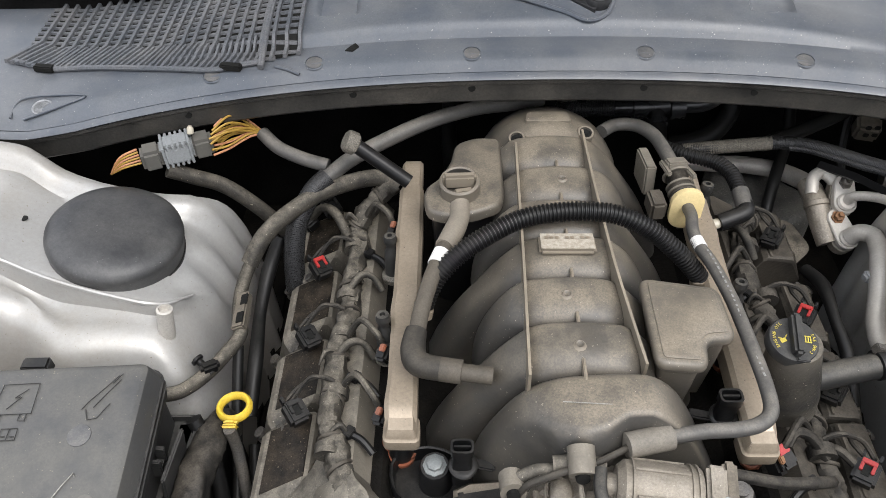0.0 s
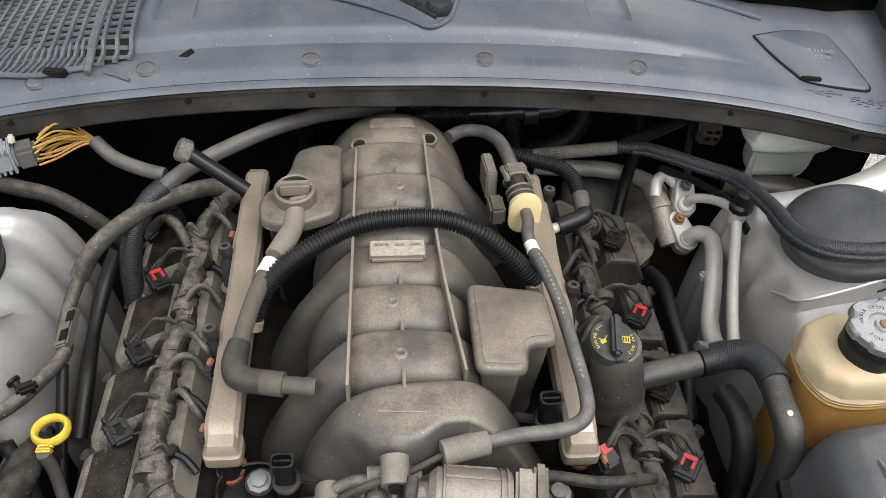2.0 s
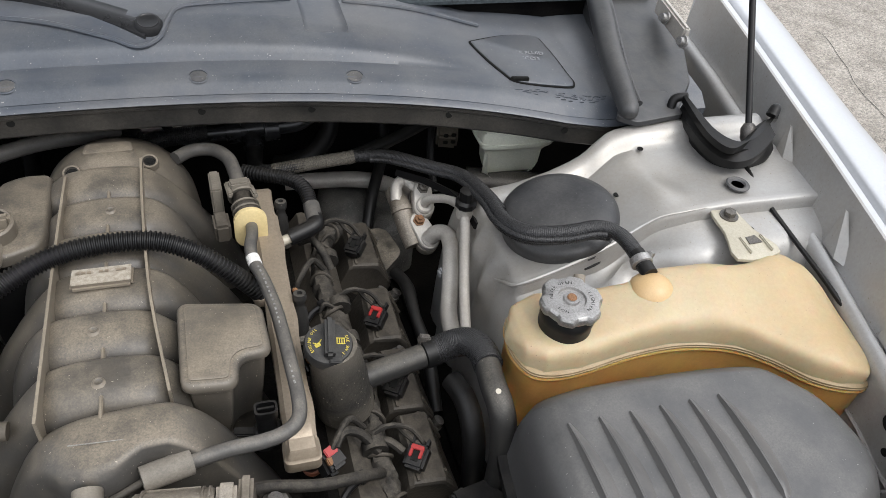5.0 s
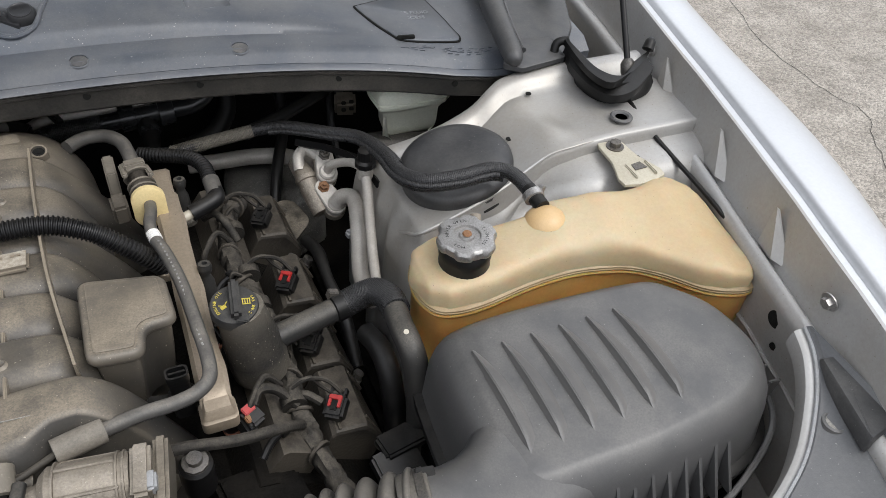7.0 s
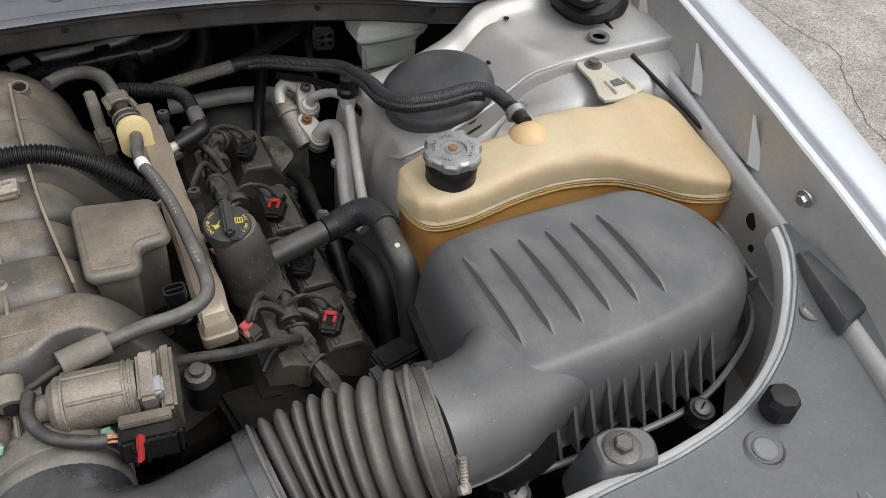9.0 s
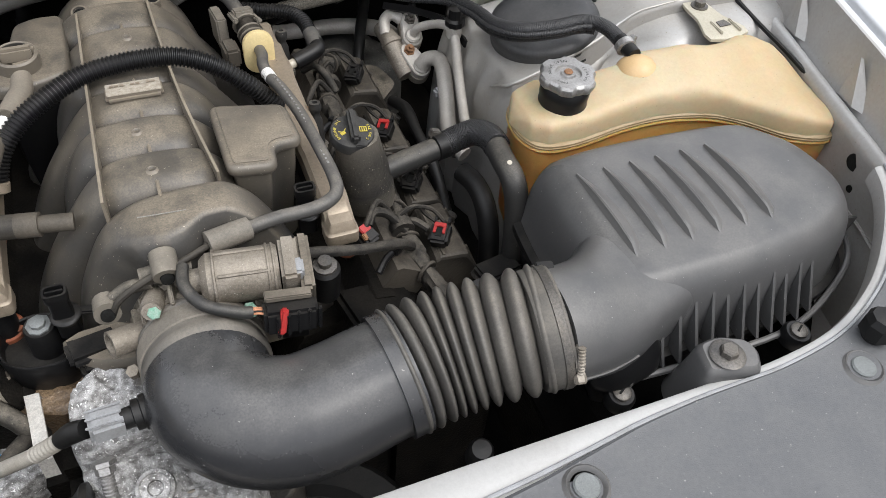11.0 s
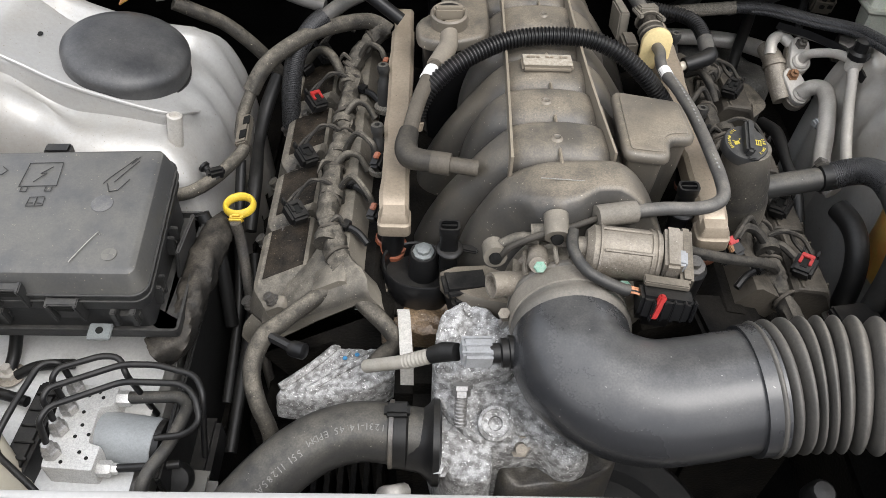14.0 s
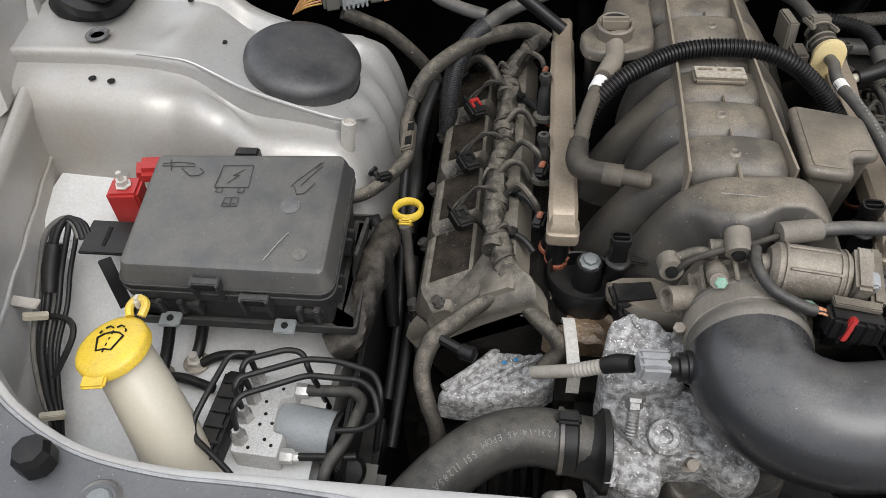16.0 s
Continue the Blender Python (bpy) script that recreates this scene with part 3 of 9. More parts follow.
cowl = thing("plastic_cowl", "faded grey-blue plastic cowl panel below the windscreen, dusty and scratched", "cowl panel", (0, 0.9, 0.96))
part("skin", cowl_skin(), cowl_plastic, cowl)


def cowl_at(x, d, up=0.0):
    y = cowl_y(x) + 0.002 + d
    return Vector((x, y, cowl_top(x, cowl_y(x) + d) + up))


for x in (-0.40, -0.28, -0.094, 0.11, 0.293):
    p = cowl_at(x, 0.022)
    clip = part("push_clip", lathe([(0.0095, -0.002), (0.0095, 0.0), (0.0085, 0.0004), (0.003, 0.0002), (0, 0.0002)], p, (0, -0.2, 1), 20), clip_plastic, cowl, "flat round push clip")
    part("clip_rim", lathe([(0.0102, -0.002), (0.0106, 0.0003), (0.0118, -0.001)], p, (0, -0.2, 1), 24), cowl_plastic, cowl)
part("leaf_chip", slab([(-0.246, 0.838), (-0.236, 0.836), (-0.229, 0.846), (-0.234, 0.853), (-0.241, 0.846)], [(0, 0.0), (0.0005, 0.0014)], cowl_top), mark_dark, cowl, "small black chipped spot")
part("moulded_dash", tube([(-0.326, 0.811, cowl_top(-0.326, 0.811) + 0.001), (-0.313, 0.807, cowl_top(-0.313, 0.807) + 0.001), (-0.296, 0.801, cowl_top(-0.296, 0.801) + 0.001)], 0.0022, 8), cowl_plastic, cowl)
# Shallow notch with a round mark in the far corner
notch = [(-0.642, 0.768), (-0.636, 0.796), (-0.585, 0.796), (-0.552, 0.787), (-0.578, 0.774), (-0.625, 0.766)]
part("corner_notch", tube([(x, y, cowl_top(x, y) + 0.0012) for x, y in notch], 0.0016, 8), cowl_plastic, cowl, "raised edge of a corner notch")
part("round_mark", lathe([(0.010, 0.0), (0.0112, 0.0012), (0.0125, 0.0)], (-0.605, 0.780, cowl_top(-0.605, 0.780) + 0.0004), (0, -0.2, 1), 24), scuffed_plastic, cowl)
# Access door near the right-hand corner
door = smooth_outline([(0.512, 0.808), (0.575, 0.803), (0.592, 0.812), (0.590, 0.84), (0.585, 0.91), (0.575, 0.93), (0.52, 0.925), (0.478, 0.905), (0.472, 0.89), (0.495, 0.83)], 4)
lid = part("access_door", slab(door, [(0.0, -0.004), (0.0, 0.002), (0.002, 0.0035)], lambda x, y: cowl_top(x, y)), cowl_plastic, cowl, "small access door with raised lettering")
part("door_gap", slab(shrink(door, -0.0028), [(0.0, -0.004), (0.0, 0.0012)], lambda x, y: cowl_top(x, y)), mark_dark, cowl)
line_text("BRAKE FLUID", 0.0105, (0.540, 0.878, cowl_top(0.540, 0.878) + 0.0042), (3, 2, -7), scuffed_plastic, lid)
line_text("ACCESS", 0.0105, (0.542, 0.863, cowl_top(0.542, 0.863) + 0.0042), (3, 2, -7), scuffed_plastic, lid)
part("door_tab", block((0.512, 0.811, cowl_top(0.512, 0.811) + 0.004), (0.024, 0.006, 0.005), (0, 0, -8), 0.001), mark_dark, lid)
# Stippled band and drain channel by the corner
for i in range(60):
    x, d = 0.50 + 0.13 * random.random(), 0.018 + 0.016 * random.random()
    part("stipple", block(cowl_at(x, d, 0.0004), (0.006, 0.0016, 0.0012), (0, 0, -10), 0), cowl_plastic, cowl)
part("drain_channel", tube([(0.6295, 0.716, 0.952), (0.631, 0.721, 0.953), (0.633, 0.732, 0.955), (0.640, 0.77, 0.961), (0.655, 0.84, 0.969), (0.680, 0.93, 0.981), (0.692, 0.98, 0.989), (0.699, 1.02, 0.997)], [0.005, 0.0105, 0.0135, 0.0150, 0.0165, 0.0175, 0.0160, 0.0150], 18), corner_rubber, cowl, "soft black moulded drain channel")
part("channel_edge", tube([(0.650, 0.735, 0.957), (0.660, 0.79, 0.963), (0.678, 0.86, 0.972), (0.700, 0.94, 0.983), (0.712, 0.99, 0.991)], 0.0045, 8), corner_rubber, cowl)
part("corner_step", slab(rounded([(0.618, 0.728), (0.640, 0.712), (0.712, 0.722), (0.715, 0.775), (0.652, 0.785)], 0.006), [(0.0, 0.938), (0.0, 0.9445), (0.002, 0.946)], lambda x, y: 0.03 * (y - 0.72)), corner_rubber, cowl)
part("corner_floor", slab(rounded([(0.650, 0.750), (0.718, 0.742), (0.768, 0.80), (0.806, 0.90), (0.826, 1.0), (0.69, 1.02), (0.668, 0.88)], 0.01), [(0.0, 0.915), (0.0, 0.932), (0.002, 0.934)], lambda x, y: 0.14 * (y - 0.74) + 0.002 * noise.noise(Vector((x, y, 0)) * 40), True), corner_rubber, cowl, "dusty corner floor of the cowl")

# Slotted air inlet: fins over cross slats over a near-black sheet painting the shade inside
grille = thing("cowl_air_grille", "dark grey slotted plastic air inlet grille clipped into the cowl", "grille", (-0.48, 0.9, 0.98))


def grille_front(x):
    return pick(x, [(-0.67, 0.866), (-0.62, 0.850), (-0.52, 0.834), (-0.44, 0.816), (-0.40, 0.808), (-0.345, 0.818), (-0.30, 0.832)])


def grille_z(x, y):
    return cowl_top(x, y) + 0.004


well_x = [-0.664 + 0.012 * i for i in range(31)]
part("well_shade", loft([[Vector((x, y, cowl_top(x, y) + 0.0012)) for y in (grille_front(x) + 0.003 + (1.016 - grille_front(x)) * k / 40 for k in range(41))] for x in well_x], closed=False), mark_dark, grille)


def fin(x, wide, reach):
    """A fin of the inlet; its front end kinks outwards where the grille folds down."""
    y0 = grille_front(x)
    lean = 0.030 * pick(x, [(-0.67, 1.0), (-0.50, 0.75), (-0.38, 0.35), (-0.33, 0.0)])
    line = []
    for k in range(33):
        y = y0 + (reach - y0) * k / 32
        px = x + lean * min(0.0, (y - y0) / 0.042 - 1) + 0.5 * lean
        line.append(Vector((px, y, grille_z(px, y) + 0.001)))
    part("fin", loft([[p + Vector((-wide, 0, -0.003)), p + Vector((-wide * 0.7, 0, 0.0018)), p + Vector((wide * 0.7, 0, 0.0018)), p + Vector((wide, 0, -0.003))] for p in line]), grille_plastic, grille)


for i in range(24):
    fin(-0.664 + 0.0158 * i, 0.0027, 1.02)
    if i < 20:
        fin(-0.6561 + 0.0158 * i, 0.0019, grille_front(-0.6561 + 0.0158 * i) + 0.040)
for k in range(18):
    y = 0.803 + 0.0118 * k
    xs = [x for x in [-0.664 + 0.012 * i for i in range(31)] if y > grille_front(x)]
    if len(xs) > 1:
        line = [Vector((x, y, grille_z(x, y) - 0.0015)) for x in xs]
        part("slat", loft([[p + Vector((0, -0.0026, -0.002)), p + Vector((0, -0.0018, 0.0012)), p + Vector((0, 0.0018, 0.0012)), p + Vector((0, 0.0026, -0.002))] for p in line]), grille_plastic, grille)
edge = [Vector((x, grille_front(x), grille_z(x, grille_front(x)))) for x in (-0.668, -0.62, -0.57, -0.52, -0.48, -0.44, -0.40, -0.37, -0.345)]
part("front_rim", tube(edge, 0.0035, 8, 3), grille_plastic, grille)
part("divider", tube([Vector((-0.342, y, grille_z(-0.342, y))) for y in (0.806, 0.86, 0.92, 1.0)], 0.004, 8, 3), grille_plastic, grille)
for x in (-0.625, -0.378):
    part("latch", block((x, grille_front(x) - 0.002, grille_z(x, grille_front(x)) + 0.001), (0.026, 0.01, 0.008), (0, 0, -8), 0.0015), mark_dark, grille)

# ---- hood seal channel below the cowl's edge ----
channel = thing("hood_seal_channel", "dirty black steel channel with drilled holes along the cowl edge", "seal channel", (0, 0.8, 0.94))
xs = [-0.76 + 1.52 * i / 96 for i in range(97)]


def band(shape):
    return loft([[Vector((x, cowl_y(x) + dy, cowl_z(x) + dz)) for x in xs] for dy, dz in shape], closed=False)


part("face", band([(0.05, 0.005), (0.003, 0.006), (-0.003, 0.010), (-0.006, 0.008), (-0.006, 0.004), (-0.002, 0.001), (-0.001, -0.022), (0.003, -0.026), (0.05, -0.022)]), seal_metal, channel)
part("lip", band([(-0.001, 0.017), (-0.008, 0.015), (-0.0105, 0.0125), (-0.008, 0.010), (-0.001, 0.009)]), cowl_plastic, channel, "thin scuffed grey edge lip")
# Dark discs on the face draw the shade inside the drilled holes
for x in (-0.43, -0.235, -0.094, 0.109, 0.237, 0.407, 0.561):
    p = Vector((x, cowl_y(x) - 0.0016, cowl_z(x) - 0.004))
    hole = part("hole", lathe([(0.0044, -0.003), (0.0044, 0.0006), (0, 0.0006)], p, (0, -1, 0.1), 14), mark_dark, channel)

# ---- wiper and windscreen ----
glass = single("windscreen", slab([(-0.72, 0.985), (0.72, 0.985), (0.60, 1.7), (-0.60, 1.7)], [(0, 0), (0, 0.005)], lambda x, y: 1.0 + (y - 0.985) * 0.62 - 0.02 * (x / 0.7) ** 2), glass_dark, "dark sloping windscreen glass behind the cowl", "windscreen", kind="structure")
wiper = thing("wiper_arm", "black wiper arm on its pivot nut in the cowl", "wiper", (0.06, 0.906, 0.99))
part("pivot_cup", lathe([(0.030, 0.0), (0.030, 0.003), (0.027, 0.004), (0.024, 0.002), (0, 0.002)], (0.060, 0.900, 0.992), (0, -0.25, 1), 28), mark_dark, wiper)
part("pivot_nut", lathe([(0.0165, -0.004), (0.0165, 0.010), (0.014, 0.0145), (0.012, 0.015), (0.010, 0.0138), (0, 0.0138)], (0.06, 0.904, 0.999), (0, -0.25, 1), 28), wiper_black, wiper, "worn round pivot cap")
arm = [(0.064, 0.902, 0.998), (0.02, 0.930, 1.004), (-0.05, 0.966, 1.012), (-0.12, 0.99, 1.02), (-0.35, 1.04, 1.05)]
part("arm", loft([[p + Vector((dx, dy, dz)) for dx, dy, dz in ((0.008 * k, 0.016 * k, -0.008), (0.008 * k, 0.016 * k, 0.004), (0.005 * k, 0.011 * k, 0.008), (-0.005 * k, -0.011 * k, 0.008), (-0.008 * k, -0.016 * k, 0.004), (-0.008 * k, -0.016 * k, -0.008))] for p, k in ((q, 1.15 - 0.45 * i / 24) for i, q in enumerate(spline(arm, 6)))]), wiper_black, wiper)
for edge in ([(-0.40, 1.0), (-0.255, 0.968), (-0.078, 0.918), (0.01, 0.888), (0.045, 0.872), (0.07, 0.882), (0.082, 0.91), (0.095, 0.935), (0.13, 0.946), (0.235, 0.962)], [(0.305, 0.965), (0.40, 0.965), (0.50, 0.955)]):
    part("cowl_step", tube([(x, y, cowl_top(x, y) + 0.0015) for x, y in edge], 0.0032, 8), cowl_plastic, cowl, "raised step edge of the cowl")

# ---- strut towers and inner fenders ----
LIP_U = [(-0.4, 0.60), (0.0, 0.676), (0.15, 0.716), (0.214, 0.733), (0.27, 0.746), (0.35, 0.768), (0.465, 0.796), (0.594, 0.826), (0.85, 0.872), (1.2, 0.91)]
LIP_Z = [(-0.4, 0.86), (0.1, 0.955), (0.24, 0.963), (0.35, 0.966), (0.62, 0.972), (0.85, 0.985), (1.2, 1.02)]
RAIL_U = [(-0.4, 0.60), (0.0, 0.664), (0.204, 0.712), (0.265, 0.727), (0.362, 0.750), (0.511, 0.787), (0.681, 0.822), (0.85, 0.85), (1.2, 0.89)]
RAIL_Z = [(-0.4, 0.82), (0.0, 0.892), (0.2, 0.903), (0.5, 0.906), (0.68, 0.912), (1.2, 0.93)]
PLATE = [(0.366, 0.50), (0.371, 0.66), (0.377, 0.73), (0.383, 0.765), (0.391, 0.795), (0.401, 0.817), (0.413, 0.833), (0.428, 0.844), (0.49, 0.861), (0.545, 0.874), (0.568, 0.881), (0.592, 0.896), (0.612, 0.905), (0.64, 0.911), (0.70, 0.916), (0.83, 0.918)]
FLANGE = [(0.366, 0.64), (0.392, 0.606), (0.400, 0.582), (0.408, 0.565), (0.418, 0.549), (0.43, 0.541), (0.48, 0.5435), (0.53, 0.552), (0.57, 0.563), (0.60, 0.565), (0.63, 0.560), (0.70, 0.558), (0.83, 0.553)]
CREST = [(0.366, 0.47), (0.380, 0.488), (0.40, 0.502), (0.431, 0.509), (0.473, 0.504), (0.50, 0.497), (0.518, 0.496), (0.54, 0.512), (0.564, 0.530), (0.595, 0.530), (0.614, 0.515), (0.64, 0.508), (0.674, 0.506), (0.83, 0.506)]
REAR = [(0.366, 0.742), (0.385, 0.738), (0.40, 0.731), (0.42, 0.714), (0.45, 0.706), (0.48, 0.702), (0.52, 0.705), (0.55, 0.711), (0.58, 0.719), (0.61, 0.731), (0.64, 0.731), (0.70, 0.728), (0.83, 0.726)]


def hill(v):
    return math.exp(-v * v)


def rise(v):
    v = max(0.0, min(1.0, v))
    return v * v * (3 - 2 * v)


def apron(sign):
    """Strut tower and inner fender pressing: floor, rolled front face, shelf, flange step, upper plate, rear ridge."""
    us = [0.366, 0.369, 0.372, 0.376, 0.380, 0.384, 0.388, 0.393, 0.398, 0.404, 0.410, 0.416, 0.422, 0.428, 0.437] + [0.446 + 0.0095 * i for i in range(41)]
    cols = []
    for u in us:
        z, yc, yf, ye = pick(u, PLATE), pick(u, CREST), pick(u, FLANGE), pick(u, REAR)
        fz = min(0.711 - 0.02 * (1 - rise((u - 0.376) / 0.04)), z)
        sag = hill((u - 0.545) / 0.055)
        zs = z - 0.007 - 0.012 * sag
        drop = zs - fz
        col = [(0.06, fz - 0.002), (0.15, fz), (0.30, fz), (yc - 0.085, fz), (yc - 0.06, fz + 0.02 * drop), (yc - 0.046, fz + 0.12 * drop), (yc - 0.036, fz + 0.32 * drop), (yc - 0.028, fz + 0.55 * drop), (yc - 0.020, fz + 0.74 * drop), (yc - 0.011, fz + 0.88 * drop), (yc - 0.001, fz + 0.955 * drop), (yc + 0.010, fz + 0.988 * drop), (yc + 0.020, zs)]
        y0, under = yc + 0.020, z - 0.004 - 0.018 * sag
        for k in range(1, 6):
            a = k / 5
            col.append((y0 + (yf - 0.0015 - y0) * a, zs + (under - zs) * a - 0.004 * sag * math.sin(math.pi * a)))
        fade = rise((u - 0.386) / 0.02)
        lift = 0.0125 * fade
        col += [(yf - 0.001, under + 0.5 * (z + lift - under)), (yf, z + lift - 0.002), (yf + 0.003, z + lift), (yf + 0.012, z + 0.85 * lift)]
        span = ye - 0.045 - yf - 0.012
        for k in range(1, 11):
            y = yf + 0.012 + span * k / 10
            fold = 0.007 * rise((u - 0.555) / 0.02) * rise((0.64 - u) / 0.02) * rise((y - 0.64) / 0.05)
            bump = -0.008 * hill((u - 0.655) / 0.022) * hill((y - 0.635) / 0.03) + 0.005 * hill((u - 0.625) / 0.02) * hill((y - 0.61) / 0.03)
            col.append((y, z + 0.85 * lift * (1 - k / 10) + 0.004 * k / 10 + (fold + bump) * fade))
        col += [(ye - 0.036, z + 0.005), (ye - 0.030, z + 0.010), (ye - 0.024, z + 0.017), (ye - 0.015, z + 0.021), (ye - 0.006, z + 0.0205), (ye - 0.001, z + 0.014), (ye + 0.002, z - 0.01), (ye + 0.004, z - 0.3)]
        slack = rise((0.432 - u) / 0.03)
        tuck = 0.55 * (0.432 - u) if sign > 0 and u < 0.432 else 0.0
        cols.append([Vector((sign * (u + tuck + slack * (0.0055 * math.sin(2 * math.pi * (y - 0.566) / 0.047) * rise((y - 0.55) / 0.02) * rise((0.725 - y) / 0.02) + 0.022 * rise((0.50 - y) / 0.12))), y, zz)) for y, zz in col])
    return loft(cols, closed=False)


def fender_profile(y):
    """Inner wall from the gutter rail up to the lip, then the outer panel."""
    u, z, r, h = pick(y, LIP_U), pick(y, LIP_Z), pick(y, RAIL_U), pick(y, RAIL_Z)
    inner = [(r - 0.014, 0.62), (r - 0.012, h - 0.09), (r - 0.010, h - 0.075), (r - 0.0095, h - 0.03), (r - 0.012, h - 0.016), (r - 0.0125, h - 0.009), (r - 0.010, h - 0.003), (r - 0.005, h + 0.0005), (r, h + 0.001), (r + 0.004, h - 0.002), (r + 0.006, h - 0.008), (r + 0.009, h - 0.004), (r + 0.012, h + 0.004), (u - 0.003, z - 0.016), (u - 0.001, z - 0.005), (u, z - 0.001), (u + 0.003, z)]
    k = 1.0 + 0.14 * hill((y - 0.43) / 0.15)
    outer = [(u + 0.003, z), (u + 0.009, z + 0.0015), (u + 0.0105, z - 0.003), (u + 0.0145, z - 0.003), (u + 0.017, z + 0.0035), (u + 0.022, z + 0.0065), (u + 0.035 * k, z + 0.008), (u + 0.055 * k, z + 0.005), (u + 0.075 * k, z - 0.002), (u + 0.090 * k, z - 0.012), (u + 0.103 * k, z - 0.028), (u + 0.113 * k, z - 0.06), (u + 0.12 * k, z - 0.14), (u + 0.12 * k, z - 0.4), (u + 0.11, 0.25)]
    return inner, outer


for sign in (1, -1):
    side = "right" if sign > 0 else "left"
    tower = thing("inner_fender", "satin silver painted inner fender and strut tower with pressed ridges", "inner fender", (sign * 0.5, 0.5, 0.7), "inner fenders")
    part("tower_panel", apron(sign), silver_paint, tower, angle=50)
    ys = [-0.1 + 0.025 * i for i in range(45)]
    part("gutter", loft([[Vector((sign * u, y, z)) for u, z in fender_profile(y)[0]] for y in ys], closed=False), silver_paint, tower)
    edge = [Vector((sign * (u + (0.55 * (0.432 - u) if sign > 0 and u < 0.432 else 0.0)), pick(u, FLANGE) + 0.001, pick(u, PLATE) + 0.0125)) for u in (0.401, 0.405, 0.410, 0.418, 0.436, 0.462, 0.49, 0.523, 0.55, 0.58, 0.605, 0.632, 0.66)]
    part("flange_edge", tube(edge, [0.0012, 0.0026, 0.0026, 0.0026, 0.0022, 0.0008], 8, 3), silver_paint, tower, "folded edge of the upper pressing")
    for y in (0.335, 0.475, 0.635):
        r, h, u, z = pick(y, RAIL_U), pick(y, RAIL_Z), pick(y, LIP_U), pick(y, LIP_Z)
        foot, head = Vector((sign * (r + 0.010), y, h)), Vector((sign * (u - 0.004), y + 0.022, z - 0.014))
        tri = loft([[foot + Vector((0, -0.026, 0)), foot + Vector((-sign * 0.009, -0.006, 0.003)), foot + Vector((0, 0.024, 0))], [head + Vector((0, -0.003, 0)), head + Vector((-sign * 0.001, 0.0, 0)), head + Vector((0, 0.003, 0))]])
        part("gusset", tri, silver_paint, tower)
    seam = [Vector((sign * (pick(y, RAIL_U) - 0.0115), y, pick(y, RAIL_Z) - 0.075 + 0.0012 * math.sin(90 * y))) for y in (0.10 + 0.02 * i for i in range(23))]
    part("sealant_bead", tube(seam, 0.0024, 6, 1, smooth=False), silver_paint, tower, "painted-over sealant bead")
    for y, u in ((0.588, 0.717),):
        ring = part("grommet", lathe([(0.009, 0), (0.014, 0.0), (0.0145, 0.002), (0.013, 0.0035), (0.0095, 0.003), (0.0075, 0.0005)], (sign * u, y, pick(u, PLATE) + 0.0135), (0, 0, 1), 22), clip_plastic, tower, "black oval rubber grommet")
        part("grommet_hole", lathe([(0.0078, 0.0008), (0, 0.0008)], (sign * u, y, pick(u, PLATE) + 0.0135), (0, 0, 1), 18), mark_dark, ring)
    # Near-black discs paint the shade in the drain and wall holes
    for u, y in ((0.706, 0.530), (0.683, 0.528)):
        part("drain_hole", lathe([(0.0045, 0), (0.0045, 0.0008), (0, 0.0008)], (sign * u, y, pick(u, PLATE) - 0.0052), (0, 0, 1), 14), mark_dark, tower)
    for u, y in ((0.640, 0.690), (0.583, 0.63)):
        part("drain_hole", lathe([(0.004, 0), (0.004, 0.0008), (0, 0.0008)], (sign * u, y, pick(u, PLATE) + 0.0075), (0, 0, 1), 14), mark_dark, tower)
    for y, dz, big in ((0.275, 0.028, 0.0105), (0.262, 0.055, 0.0045)):
        r, h = pick(y, RAIL_U), pick(y, RAIL_Z)
        part("wall_hole", lathe([(big, 0), (big, 0.0012), (0, 0.0012)], (sign * (r - 0.0095), y, h - dz), (-sign, 0, 0), 18), mark_dark, tower)
    for i in range(5):
        u, y = 0.62 + 0.03 * (i % 3), 0.478 + 0.004 * i
        part("spot_weld", lathe([(0.0045, 0), (0.005, 0.0006), (0.004, 0.0008), (0, 0.0003)], (sign * u, pick(u, CREST) - 0.030, 0.812 + 0.022 * (i // 3)), (0, -1, 0.3), 14), silver_paint, tower)
    if sign < 0:
        # Sheet over the silver floor, its pale colour standing for bright light
        rows = []
        for i in range(37):
            u = 0.40 + 0.01 * i
            rows.append([Vector((-u, y, 0.7145 + 0.088 * rise((u - 0.615) / 0.05) * rise((y - 0.305) / 0.09) + 0.006 * rise((u - 0.655) / 0.02) * rise((y - 0.385) / 0.02) + 0.0025 * math.sin(u * 30) * math.sin(y * 24))) for y in (0.10 + 0.0125 * j for j in range(33))])
        part("floor_panel", loft(rows, closed=False), lit_floor_paint, tower, "apron floor, painted paler for the strong light on it")
    else:
        # Added near-black sheet that paints the shaded gap over the silver floor
        single("gap_shade_sheet", slab(rounded([(0.36, 0.105), (0.60, 0.12), (0.70, 0.22), (0.745, 0.34), (0.74, 0.43), (0.42, 0.40), (0.36, 0.38)], 0.02), [(0.0, 0.60), (0.0, 0.722), (0.003, 0.725)]), firewall_black, "near-black sheet added under the air cleaner where the gap lies in shade", "liner", kind="structure")
    fender = thing("fender", "pale silver painted front fender with a clean glossy top edge", "fender", (sign * 0.85, 0.3, 0.25), "fenders")
    part("outer_panel", loft([[Vector((sign * u, y, z)) for u, z in fender_profile(y)[1]] for y in [-0.35 + 0.05 * i for i in range(32)]], closed=False), white_silver, fender)
    for y in (0.24, 0.70):
        u, z = pick(y, LIP_U) - 0.016, pick(y, LIP_Z)
